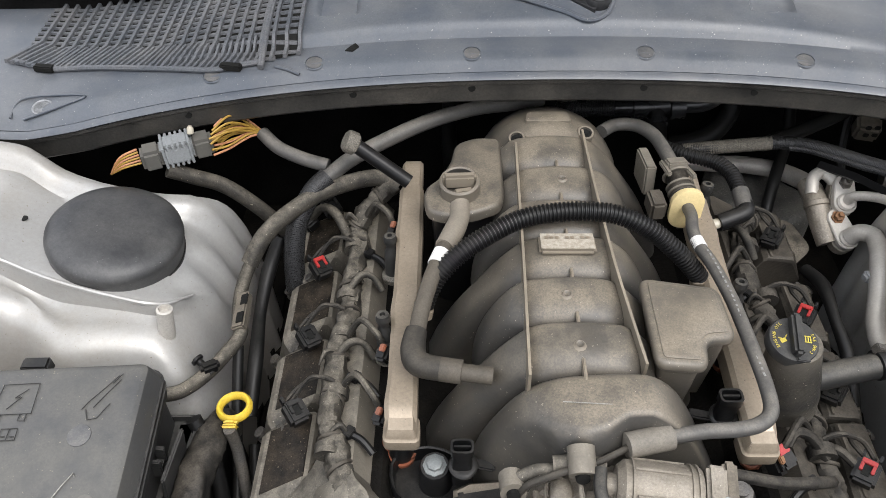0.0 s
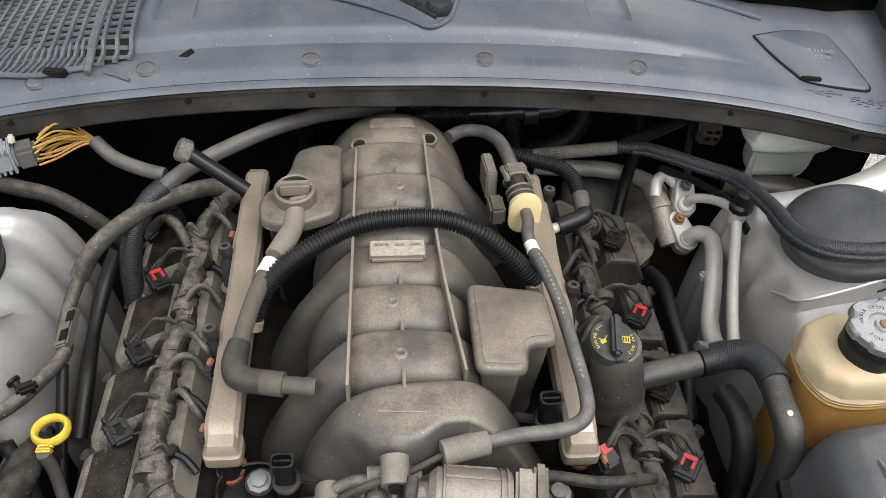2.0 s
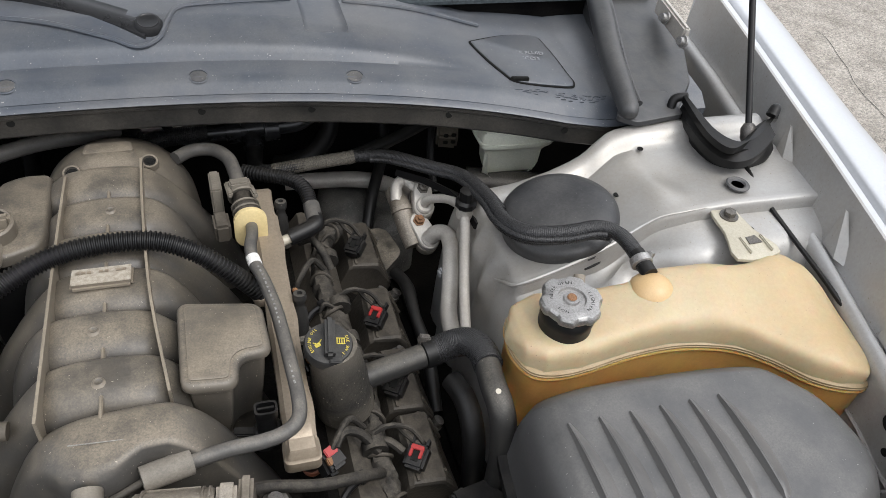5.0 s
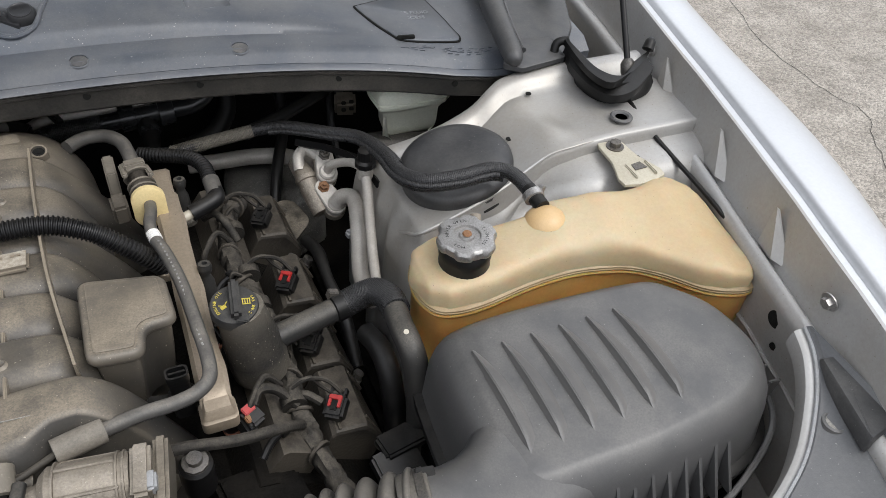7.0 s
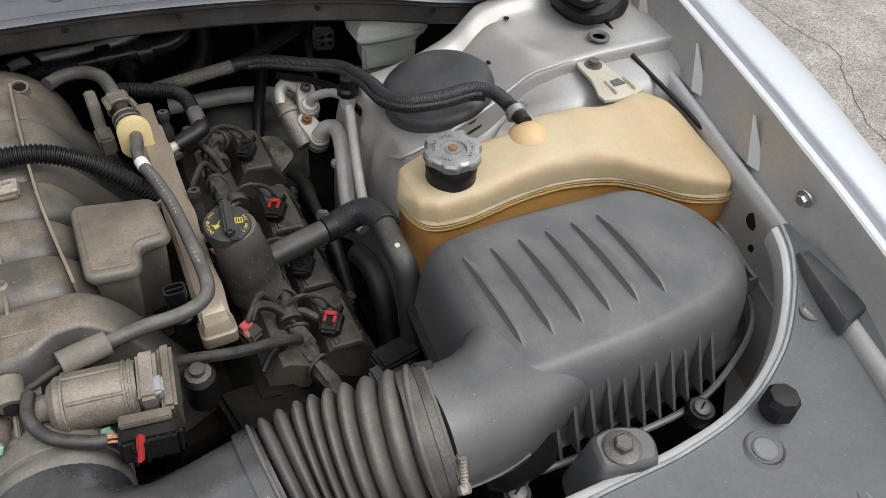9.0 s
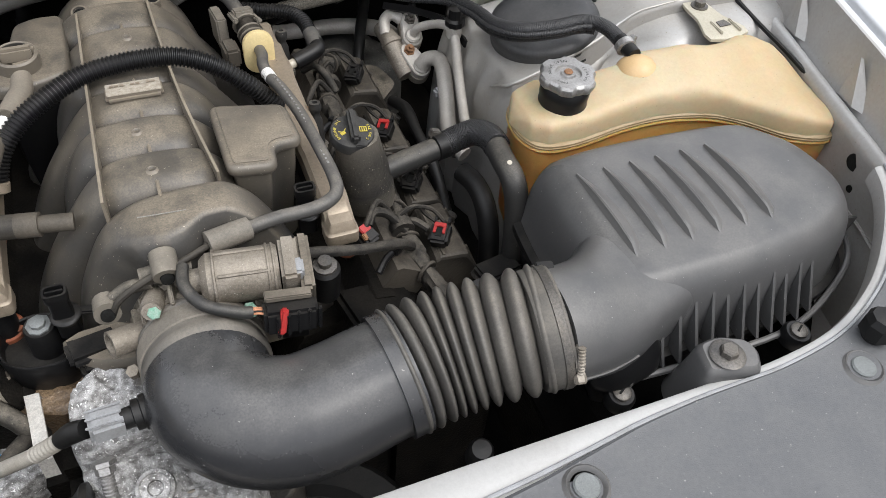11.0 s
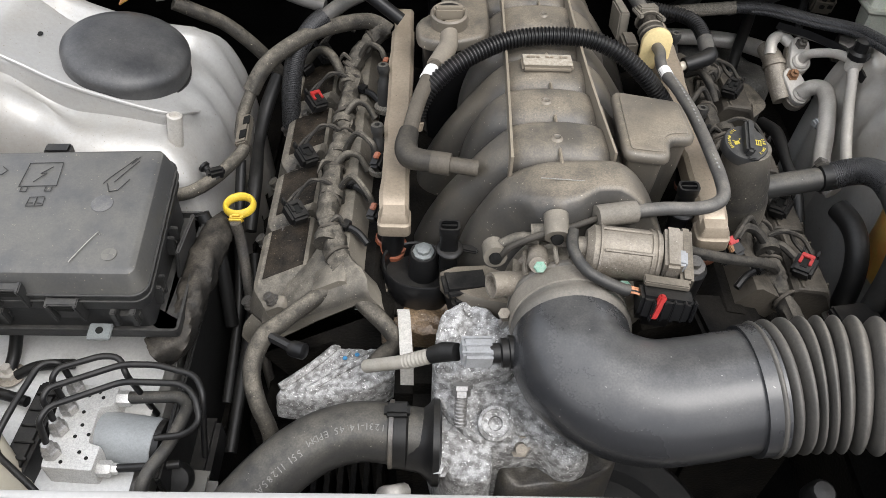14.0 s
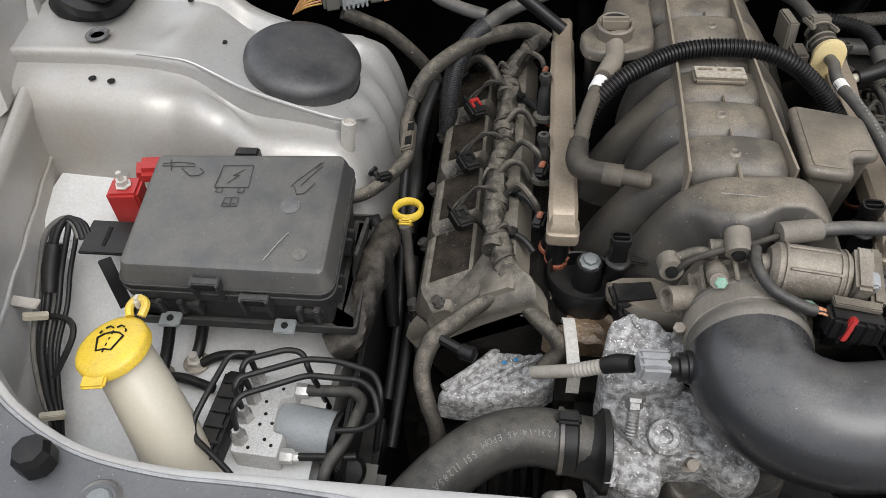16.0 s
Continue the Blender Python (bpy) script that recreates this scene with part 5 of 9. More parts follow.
    for k in range(4):
        y = 0.43 + 0.1133 * k - (0.02 if sign > 0 else 0)
        inj = part("injector", lathe([(0.006, -0.075), (0.008, -0.05), (0.0105, -0.045), (0.0105, -0.02), (0.008, -0.016), (0.008, 0.0)], (sign * 0.163, y, zf - 0.022), (-sign * 0.25, 0, 1), 14), black_plastic, rail)
        part("seal_ring", lathe([(0.0085, -0.054), (0.0115, -0.052), (0.0115, -0.047), (0.0085, -0.045)], (sign * 0.163, y, zf - 0.022), (-sign * 0.25, 0, 1), 16), orange_plastic, inj, "orange rubber seal ring")

# ---- throttle body and intake duct ----
throttle = thing("throttle_body", "dusty cast metal throttle body with an electric motor", "throttle body", (0, 0.33, 0.83))
C = Vector((0.006, 0.30, 0.822))
AX = Vector((0.02, -1, 0.18)).normalized()
part("housing", lathe([(0.048, -0.060), (0.054, -0.05), (0.0565, -0.045), (0.0565, -0.034), (0.052, -0.032), (0.050, -0.022), (0.0535, -0.020), (0.0535, -0.012), (0.050, -0.010), (0.050, 0.012)], C, AX, 48), dusty_metal, throttle)
for i in range(9):
    a = radians(25 + i * 16)
    q = C + Vector((math.cos(a) * 0.052, 0.026, math.sin(a) * 0.052))
    part("web", block(q, (0.004, 0.03, 0.012), (0, -math.degrees(a) + 90, 0), 0.001), dusty_metal, throttle)
for pts, r in (([(-0.022, 0.345, 0.872), (-0.042, 0.347, 0.870), (-0.063, 0.343, 0.860)], 0.0065), ([(-0.063, 0.332, 0.860), (-0.064, 0.350, 0.856)], 0.0115), ([(-0.008, 0.333, 0.888), (-0.008, 0.356, 0.894)], 0.0118), ([(-0.030, 0.348, 0.878), (-0.008, 0.348, 0.880), (0.012, 0.348, 0.876)], 0.0085)):
    lug = part("mounting_lug", tube(pts, r, 14), coil_plastic, throttle)
for x, y, z in ((-0.063, 0.331, 0.860), (-0.008, 0.332, 0.888)):
    part("lug_bore", lathe([(0.0, 0.001), (0.0042, 0.001), (0.0058, 0.0005), (0.0062, -0.004)], (x, y - 0.002, z), (0, -1, 0.2), 18), mark_dark, throttle)
part("bolt_tower", lathe([(0.009, -0.034), (0.010, -0.004), (0.008, 0.0), (0.008, 0.006), (0, 0.0065)], (-0.026, 0.312, 0.876), (-0.1, -0.8, 0.45), 16), dusty_metal, throttle)
part("bolt_head", lathe([(0.0060, 0.003), (0.0060, 0.008), (0.0045, 0.0095), (0, 0.0095)], (-0.024, 0.312, 0.874), (-0.1, -0.8, 0.45), 6), green_paint, throttle, "bolt head dabbed with green paint")
part("bolt_head", lathe([(0.0065, 0.0), (0.0065, 0.007), (0, 0.008)], (0.052, 0.296, 0.864), (0.1, -0.8, 0.45), 6), green_paint, throttle, "bolt head dabbed with green paint")
part("side_port", lathe([(0.012, -0.02), (0.0125, 0.012), (0.0095, 0.012), (0.0085, 0.004), (0, 0.004)], (-0.056, 0.314, 0.842), (-0.9, -0.3, 0.2), 18), dusty_metal, throttle)
motor = part("motor", lathe([(0.018, -0.036), (0.0235, -0.03), (0.0245, 0.028), (0.023, 0.031), (0, 0.032)], (0.054, 0.324, 0.878), (1, -0.12, -0.02), 30), dusty_metal, throttle, "dusty ribbed grey motor can")
part("motor_nose", lathe([(0.0, -0.052), (0.010, -0.05), (0.012, -0.034)], (0.054, 0.324, 0.878), (1, -0.12, -0.02), 18), dusty_metal, motor)
for k in range(3):
    part("motor_rib", lathe([(0.0238, -0.0012), (0.0258, -0.0008), (0.0258, 0.0008), (0.0238, 0.0012)], Vector((0.054, 0.324, 0.878)) + Vector((1, -0.12, -0.02)).normalized() * (-0.024, 0.022, 0.027)[k], (1, -0.12, -0.02), 30), dusty_metal, motor)
for a in (20, 75, 130):
    part("motor_ridge", tube([Vector((0.032, 0.3266, 0.8784)) + Vector((0, math.cos(radians(a)), math.sin(radians(a)))) * 0.0246, Vector((0.076, 0.3214, 0.8776)) + Vector((0, math.cos(radians(a)), math.sin(radians(a)))) * 0.0246], 0.0016, 6, smooth=False), dusty_metal, motor)
part("motor_bracket", block((0.094, 0.316, 0.880), (0.016, 0.045, 0.044), (8, 0, -8), 0.003), dusty_metal, throttle)
part("gear_cover", block((0.092, 0.315, 0.845), (0.036, 0.062, 0.06), (6, 0, -8), 0.006), black_plastic, throttle)
part("gear_cover", block((0.108, 0.317, 0.868), (0.012, 0.062, 0.045), (6, 0, -8), 0.003), dusty_black, throttle)
part("clip_plate", block((0.098, 0.303, 0.893), (0.012, 0.016, 0.014), (10, 0, -8), 0.002), light_grey, throttle)
plug = part("connector", block((0.083, 0.272, 0.872), (0.046, 0.024, 0.024), (-12, 4, -6), 0.003), black_plastic, throttle, "black ribbed plug with a red lock")
for i in range(5):
    part("plug_rib", block((0.070 + 0.009 * i, 0.2605, 0.874), (0.003, 0.006, 0.022), (-12, 4, -6), 0.001), black_plastic, plug)
part("red_lock", block((0.0745, 0.262, 0.8785), (0.0065, 0.007, 0.024), (-20, 15, -6), 0.0015), red_plastic, plug)
part("plug_latch", block((0.084, 0.283, 0.886), (0.04, 0.012, 0.005), (-12, 4, -6), 0.001), dusty_black, plug)
part("wire_sleeve", tube([(0.006, 0.336, 0.893), (0.004, 0.312, 0.894), (0.016, 0.292, 0.888), (0.042, 0.282, 0.880), (0.052, 0.281, 0.877)], 0.0055, 12), hose_rubber, throttle)
for i in range(4):
    part("wire", tube([(0.048, 0.280 + 0.001 * i, 0.876 + 0.002 * i), (0.058, 0.276 + 0.002 * i, 0.879), (0.066, 0.273 + 0.003 * i, 0.876)], 0.0011, 6), copper_wire if i != 1 else black_plastic, throttle)

duct = thing("air_intake_duct", "smooth black moulded air intake elbow with ribbed bellows and hose clamps", "intake duct", (0.12, 0.21, 0.78))
path = spline([C + AX * 0.004, C + AX * 0.03, (0.006, 0.238, 0.828), (0.030, 0.212, 0.824), (0.066, 0.2, 0.823), (0.105, 0.202, 0.826), (0.135, 0.206, 0.830), (0.164, 0.209, 0.834)], 8)
radii = [(0, 0.0515), (0.1, 0.0520), (0.16, 0.0535), (0.3, 0.0550), (0.5, 0.0555), (0.7, 0.0545), (0.9, 0.054), (1, 0.054)]
rings = []
for i, (p, a, b) in enumerate(frames_along(path)):
    r = pick(i / (len(path) - 1), radii)
    rings.append([p + (a * math.cos(t) + b * math.sin(t)) * r for t in (2 * math.pi * k / 44 for k in range(44))])
part("elbow", loft(rings), smooth_plastic, duct, angle=60)
part("cuff", lathe([(0.050, -0.010), (0.0553, -0.008), (0.0562, -0.005), (0.0562, -0.003), (0.0545, -0.001), (0.0545, 0.021), (0.0540, 0.023), (0.0555, 0.027), (0.0560, 0.032), (0.055, 0.036), (0.052, 0.040)], C, AX, 48), bellows_rubber, duct)
part("cuff_band", lathe([(0.0545, -0.001), (0.0560, 0.0005), (0.0563, 0.010), (0.0558, 0.0195), (0.0545, 0.0205)], C, AX, 48), cuff_dust, duct, "dusty tan rubber clamp band")
screw = part("clamp_screw", block((-0.052, 0.292, 0.815), (0.008, 0.010, 0.018), (0, 20, 0), 0.002), bare_metal, duct)
part("screw_head", lathe([(0.006, 0), (0.006, 0.007), (0, 0.0075)], (-0.053, 0.289, 0.825), (-0.2, -0.2, 1), 6), dusty_metal, screw)
seam = [p + Vector((0, -1, 0)).lerp(Vector((0, 0, -1)), 0.55).normalized() * pick(i / (len(path) - 1), radii) * 1.003 for i, p in enumerate(path)][14:]
part("mould_seam", tube(seam, 0.0012, 6, 1, smooth=False), smooth_plastic, duct)
bell = [(0.160, 0.2085, 0.8335), (0.20, 0.2105, 0.840), (0.240, 0.205, 0.850), (0.292, 0.192, 0.864)]
part("bellows_cuff", tube([(0.150, 0.2075, 0.832), (0.168, 0.209, 0.8345)], 0.0575, 44, smooth=False), smooth_plastic, duct)
line = spline(bell, 60)
rings = []
m = len(line) - 1
for i, (p, a, b) in enumerate(frames_along(line)):
    s = i / m
    r = 0.0465 + 0.0130 * abs(math.sin(s * math.pi * 10.0)) ** 0.75 - 0.001 * s
    rings.append([p + (a * math.cos(t) + b * math.sin(t)) * r for t in (2 * math.pi * k / 44 for k in range(44))])
part("bellows", loft(rings), bellows_rubber, duct, angle=70)
CL = Vector((0.289, 0.1915, 0.864))
CA = Vector((0.967, -0.16, 0.19)).normalized()
part("clamp_cuff", lathe([(0.054, -0.012), (0.0555, -0.010), (0.0555, 0.013), (0.054, 0.014)], CL, CA, 48), bellows_rubber, duct)
part("clamp_band", lathe([(0.0556, 0.003), (0.0568, 0.0035), (0.0568, 0.0105), (0.0556, 0.011)], CL, CA, 48), dark_steel, duct, "thin steel hose clamp band")
worm = part("clamp_housing", block((0.293, 0.1405, 0.888), (0.009, 0.004, 0.022), (-38, 0, -8), 0.0015), dark_steel, duct)
part("worm_screw", corrugated([(0.293, 0.1335, 0.874), (0.293, 0.1365, 0.884), (0.294, 0.1425, 0.897)], 0.0034, 0.0028, 0.001, 10), dusty_metal, worm)
part("screw_head", lathe([(0.0056, -0.004), (0.0056, 0.003), (0.004, 0.0045), (0, 0.0045)], (0.2925, 0.1315, 0.868), (-0.1, -0.6, -0.3), 6), dusty_metal, worm)
part("latch", block((0.299, 0.224, 0.907), (0.016, 0.012, 0.005), (0, 0, -12), 0.001), rubber, duct)

# ---- air cleaner box ----
airbox = thing("air_cleaner_box", "large black plastic air cleaner box with slanted ridges on its lid", "air cleaner", (0.5, 0.26, 0.74))
LID = [(0.352, 0.215), (0.358, 0.345), (0.372, 0.374), (0.40, 0.383), (0.45, 0.386), (0.52, 0.384), (0.585, 0.379), (0.622, 0.370), (0.648, 0.345), (0.667, 0.318), (0.676, 0.285), (0.677, 0.245), (0.662, 0.212), (0.640, 0.192), (0.600, 0.178), (0.52, 0.168), (0.44, 0.167), (0.375, 0.172)]
lid_out = smooth_outline(LID[::-1], 4)
crown = lambda x, y: 0.003 * math.sin(max(0, min(1, (y - 0.16) / 0.22)) * math.pi) - 0.05 * max(0, x - 0.6) - 0.02 * max(0, 0.42 - x)
part("lid", slab(lid_out, [(-0.004, 0.812), (0.0, 0.84), (0.002, 0.858), (0.006, 0.874), (0.011, 0.884), (0.017, 0.891), (0.023, 0.8955), (0.028, 0.8975)], crown, True), airbox_plastic, airbox, angle=60)
for k in range(6):
    x = 0.390 + 0.031 * k
    y0, y1 = (0.206, 0.330)
    rows = []
    for j in range(13):
        s = j / 12
        y = y0 + (y1 - y0) * s
        w = 0.0095 * math.sin(math.pi * min(0.97, 0.06 + 0.9 * s)) ** 0.8 + 0.0006
        z = 0.8995 + crown(x, y) - (0.004 if s < 0.1 else 0)
        h = 0.0052 * math.sin(math.pi * min(0.98, 0.03 + 0.95 * s)) ** 0.7
        rows.append([Vector((x - w * 0.15, y, z - 0.002)), Vector((x + w * 0.12, y, z + h * 0.85)), Vector((x + w * 0.3, y, z + h)), Vector((x + w * 0.8, y, z + h * 0.6)), Vector((x + w * 1.7, y, z - 0.002))])
    part("ridge", loft(rows), airbox_plastic, airbox, angle=40)
rows = []
for x, ya, yb, za, zb, sq in ((0.292, 0.136, 0.243, 0.813, 0.920, 2.0), (0.318, 0.136, 0.243, 0.810, 0.917, 2.0), (0.335, 0.1375, 0.2465, 0.807, 0.913, 2.1), (0.350, 0.140, 0.255, 0.805, 0.908, 2.25), (0.364, 0.1445, 0.269, 0.804, 0.903, 2.5), (0.378, 0.150, 0.284, 0.804, 0.8995, 2.8), (0.395, 0.157, 0.296, 0.804, 0.8972, 3.1), (0.42, 0.1655, 0.304, 0.806, 0.894, 3.3), (0.45, 0.175, 0.306, 0.81, 0.888, 3.3)):
    yc, zc, wy, wz = (ya + yb) / 2, (za + zb) / 2, (yb - ya) / 2, (zb - za) / 2
    rows.append([Vector((x, yc + wy * math.copysign(abs(math.cos(t)) ** (2 / sq), math.cos(t)), zc + wz * math.copysign(abs(math.sin(t)) ** (2 / sq), math.sin(t)))) for t in (2 * math.pi * k / 64 for k in range(64))])
part("snout", loft(rows), airbox_plastic, airbox, angle=60)
part("snout_seam", tube([(0.30, 0.1355, 0.857), (0.33, 0.1365, 0.855), (0.362, 0.1432, 0.853)], 0.0013, 6), airbox_plastic, airbox)
part("tray_corner", slab(rounded([(0.322, 0.150), (0.346, 0.133), (0.40, 0.145), (0.42, 0.20), (0.335, 0.21)], 0.012), [(0.016, 0.77), (0.006, 0.80), (0.0, 0.812), (0.0, 0.818), (0.004, 0.835), (0.012, 0.85)]), black_plastic, airbox, "rounded end of the lower tray")
part("corner_fin", slab([(0.358, 0.136), (0.362, 0.136), (0.366, 0.18), (0.362, 0.18)], [(0, 0.812), (0, 0.818)], lambda x, y: 0.0 if y < 0.15 else 0.05), airbox_plastic, airbox)
base_out = shrink(lid_out, -0.006)
part("tray", slab(base_out, [(0.03, 0.70), (0.012, 0.75), (0.004, 0.79), (0.0, 0.80), (-0.006, 0.803), (-0.006, 0.812), (0.0, 0.815)]), black_plastic, airbox)
for k in range(13):
    x = 0.366 + 0.0182 * k
    y = pick(x, [(0.36, 0.166), (0.44, 0.160), (0.52, 0.161), (0.60, 0.171)])
    rows = [[Vector((x - 0.0016, y + 0.012, 0.868 + 0.004 * (k % 2))), Vector((x + 0.0016, y + 0.012, 0.868 + 0.004 * (k % 2)))], [Vector((x - 0.0016, y - 0.018, 0.812)), Vector((x + 0.0016, y - 0.018, 0.812))], [Vector((x - 0.0016, y + 0.02, 0.812)), Vector((x + 0.0016, y + 0.02, 0.812))]]
    fin = bmesh.new()
    vs = [fin.verts.new(v) for r in rows for v in r]
    for f in ((0, 2, 4), (5, 3, 1), (0, 1, 3, 2), (2, 3, 5, 4), (4, 5, 1, 0)):
        fin.faces.new([vs[j] for j in f])
    part("fin", fin, airbox_plastic, airbox)
for k in range(5):
    y = 0.225 + 0.02 * k
    part("side_fin", block((0.682, y, 0.828), (0.016, 0.003, 0.045), (0, 12, 0), 0.0008), airbox_plastic, airbox)
part("front_rail", tube([(0.36, 0.146, 0.808), (0.45, 0.141, 0.809), (0.55, 0.142, 0.811), (0.62, 0.165, 0.815), (0.675, 0.20, 0.82), (0.694, 0.25, 0.825), (0.693, 0.31, 0.828)], 0.0035, 8), airbox_plastic, airbox)
for x, y, z in ((0.549, 0.132, 0.818), (0.350, 0.134, 0.808)):
    ear = part("screw_ear", lathe([(0.014, -0.012), (0.0145, 0.0), (0.012, 0.004), (0, 0.004)], (x, y, z), (0, -0.1, 1), 22), black_plastic, airbox)
    part("screw", lathe([(0.0085, 0.004), (0.0085, 0.0065), (0.006, 0.008), (0, 0.008)], (x, y, z), (0, -0.1, 1), 18), dark_steel, ear, "rusty cross-head screw")
    part("screw_slot", block((x, y, z + 0.0083), (0.009, 0.002, 0.001), (0, 0, 30), 0), mark_dark, ear)
mount = part("mount_bracket", slab(rounded([(0.404, 0.100), (0.455, 0.088), (0.466, 0.108), (0.462, 0.124), (0.436, 0.136), (0.412, 0.134)], 0.009), [(-0.012, 0.79), (-0.004, 0.83), (0.0, 0.855), (0.002, 0.860), (0.005, 0.863)]), airbox_plastic, airbox, "moulded mount with washer and bolt")
part("washer", lathe([(0.0, 0.0), (0.0155, 0.0), (0.0165, 0.0015), (0.014, 0.003), (0, 0.003)], (0.431, 0.112, 0.8635), (0, 0, 1), 26), dark_steel, mount)
part("bolt", lathe([(0.0085, 0.003), (0.0085, 0.009), (0.007, 0.0105), (0, 0.0105)], (0.431, 0.112, 0.8635), (0, 0, 1), 6), dark_steel, mount)

# ---- coolant tank ----
tank = thing("coolant_tank", "amber translucent plastic coolant expansion tank, aged and stained", "coolant tank", (0.56, 0.42, 0.72))
SEAM = [(0.390, 0.484), (0.379, 0.446), (0.386, 0.415), (0.404, 0.402), (0.44, 0.400), (0.50, 0.409), (0.548, 0.411), (0.584, 0.406), (0.62, 0.394), (0.65, 0.370), (0.675, 0.342), (0.70, 0.327), (0.726, 0.321), (0.748, 0.334), (0.752, 0.375), (0.748, 0.43), (0.742, 0.475), (0.724, 0.498), (0.70, 0.500), (0.665, 0.487), (0.61, 0.492), (0.56, 0.498), (0.52, 0.488), (0.46, 0.492), (0.42, 0.497)]
seam_out = smooth_outline(SEAM, 4)
part("lower_half", slab(seam_out, [(0.014, 0.715), (0.008, 0.73), (0.005, 0.80), (0.004, 0.862), (0.001, 0.864), (0.0, 0.8665), (0.001, 0.8685)]), amber_plastic, tank)
part("upper_half", slab(seam_out, [(0.001, 0.8690), (0.0004, 0.8700), (0.0004, 0.8712), (0.002, 0.8716), (0.0012, 0.8724), (0.0012, 0.8736), (0.003, 0.8745), (0.005, 0.8755)]), seam_plastic, tank, "double moulded seam", angle=60)
FRONT = [(0.378, 0.449), (0.386, 0.419), (0.404, 0.406), (0.44, 0.404), (0.50, 0.413), (0.548, 0.415), (0.584, 0.410), (0.62, 0.398), (0.65, 0.374), (0.675, 0.346), (0.70, 0.331), (0.726, 0.325), (0.745, 0.340), (0.751, 0.368)]
BACK = [(0.378, 0.455), (0.390, 0.480), (0.42, 0.492), (0.46, 0.487), (0.52, 0.484), (0.56, 0.493), (0.61, 0.487), (0.665, 0.482), (0.70, 0.494), (0.724, 0.492), (0.742, 0.470), (0.751, 0.425)]
ends = [(0.378, 0.2), (0.3815, 0.55), (0.388, 0.82), (0.398, 0.97), (0.41, 1.0), (0.715, 1.0), (0.733, 0.93), (0.743, 0.75), (0.749, 0.45), (0.751, 0.15)]


def ease(v):
    v = max(0.0, min(1.0, v))
    return v * v * (3 - 2 * v)


rows = []
for i in range(81):
    s = i / 80
    x = 0.378 + 0.373 * (s - 0.11 * math.sin(2 * math.pi * s) / 1.0)
    yf, yb, k = pick(x, FRONT), pick(x, BACK), pick(x, ends)
    yc, hw = (yf + yb) / 2, (yb - yf) / 2
    row = []
    for j in range(29):
        a = math.pi * j / 28
        c, n = math.cos(a), math.sin(a)
        y = yc - hw * math.copysign(abs(c) ** 0.42, c)
        tall = 0.029 + 0.017 * ease((x - 0.47) / 0.11) * ease((y - 0.385) / 0.085) + 0.002 * math.sin(x * 75) * ease((x - 0.5) / 0.1) - 0.004 * ease((x - 0.68) / 0.06)
        wob = 0.0022 * noise.noise(Vector((x, y, 0.2)) * 26) + 0.0010 * noise.noise(Vector((x, y, 0.7)) * 60)
        row.append(Vector((x, y + 2.0 * wob * n * (1 - n), 0.875 + k * (tall + wob) * n ** 0.36)))
    rows.append(row)
part("top", loft(rows), cream_plastic, tank, angle=70)
cap = part("pressure_cap", lathe([(0.026, -0.022), (0.0275, -0.012), (0.0265, -0.002), (0.0275, 0.002), (0.0275, 0.014), (0.025, 0.017)], (0.433, 0.441, 0.9125), (0, 0, 1), 30), rubber, tank, "ribbed silver pressure cap on a black collar")
scallop = []
for r, h in ((0.0265, 0.015), (0.0288, 0.0165), (0.0300, 0.020), (0.0298, 0.0245), (0.0280, 0.0272), (0.0262, 0.0275), (0.0145, 0.0272), (0.0135, 0.0248), (0.0085, 0.0248), (0.0075, 0.0272), (0.0, 0.0275)):
    wave = lambda t: r + (0.0030 * min(1.0, max(0.0, 0.75 + 1.6 * math.cos(6 * t))) - 0.0012 if r > 0.027 else 0)
    scallop.append([Vector((0.433 + wave(t) * math.cos(t), 0.441 + wave(t) * math.sin(t), 0.9125 + h)) for t in (2 * math.pi * k / 96 for k in range(96))])
part("cap_top", loft(scallop), bare_metal, cap, angle=30)
TOP = Matrix.Translation((0.433, 0.441, 0.9125 + 0.0272 - 0.0056))
arc_text("NEVER OPEN", 0.0205, 120, 10.5, 0.0056, mark_dark, TOP, cap, "lettering")
arc_text("HOT", 0.0205, 222, 12, 0.0056, mark_dark, TOP, cap, "lettering")
arc_text("TIGHTEN", 0.0205, -25, 11.5, 0.0056, mark_dark, TOP, cap, "lettering")
part("cap_rivet", lathe([(0.005, 0.028), (0.004, 0.0295), (0, 0.0295)], (0.433, 0.441, 0.9125), (0, 0, 1), 14), rusty, cap)
part("vent_nipple", tube([(0.462, 0.476, 0.907), (0.468, 0.490, 0.916)], 0.0062, 12, smooth=False), dusty_hose, tank)
neck = part("hose_neck", lathe([(0.027, -0.014), (0.0255, -0.005), (0.022, 0.003), (0.017, 0.008), (0.010, 0.0115), (0.004, 0.013), (0, 0.013)], (0.543, 0.467, 0.910), (0.0, 0.30, 0.95), 28), orange_dome, tank, "orange stained hose dome")
part("neck_tube", tube([(0.5425, 0.475, 0.919), (0.541, 0.506, 0.922)], 0.0088, 16, smooth=False), rubber, neck)
tab = part("mount_tab", slab(smooth_outline([(0.655, 0.480), (0.712, 0.482), (0.700, 0.52), (0.697, 0.553), (0.692, 0.563), (0.681, 0.567), (0.669, 0.562), (0.664, 0.55), (0.662, 0.52)], 3), [(0, 0.917), (0, 0.9205), (0.001, 0.921)], lambda x, y: -0.12 * max(0, 0.50 - y)), tab_plastic, tank, "pale plastic mounting tab")
part("tab_window", slab([(0.680, 0.497), (0.697, 0.498), (0.694, 0.510), (0.681, 0.508)], [(0, 0.9205), (0, 0.9216)]), dark_steel, tab)
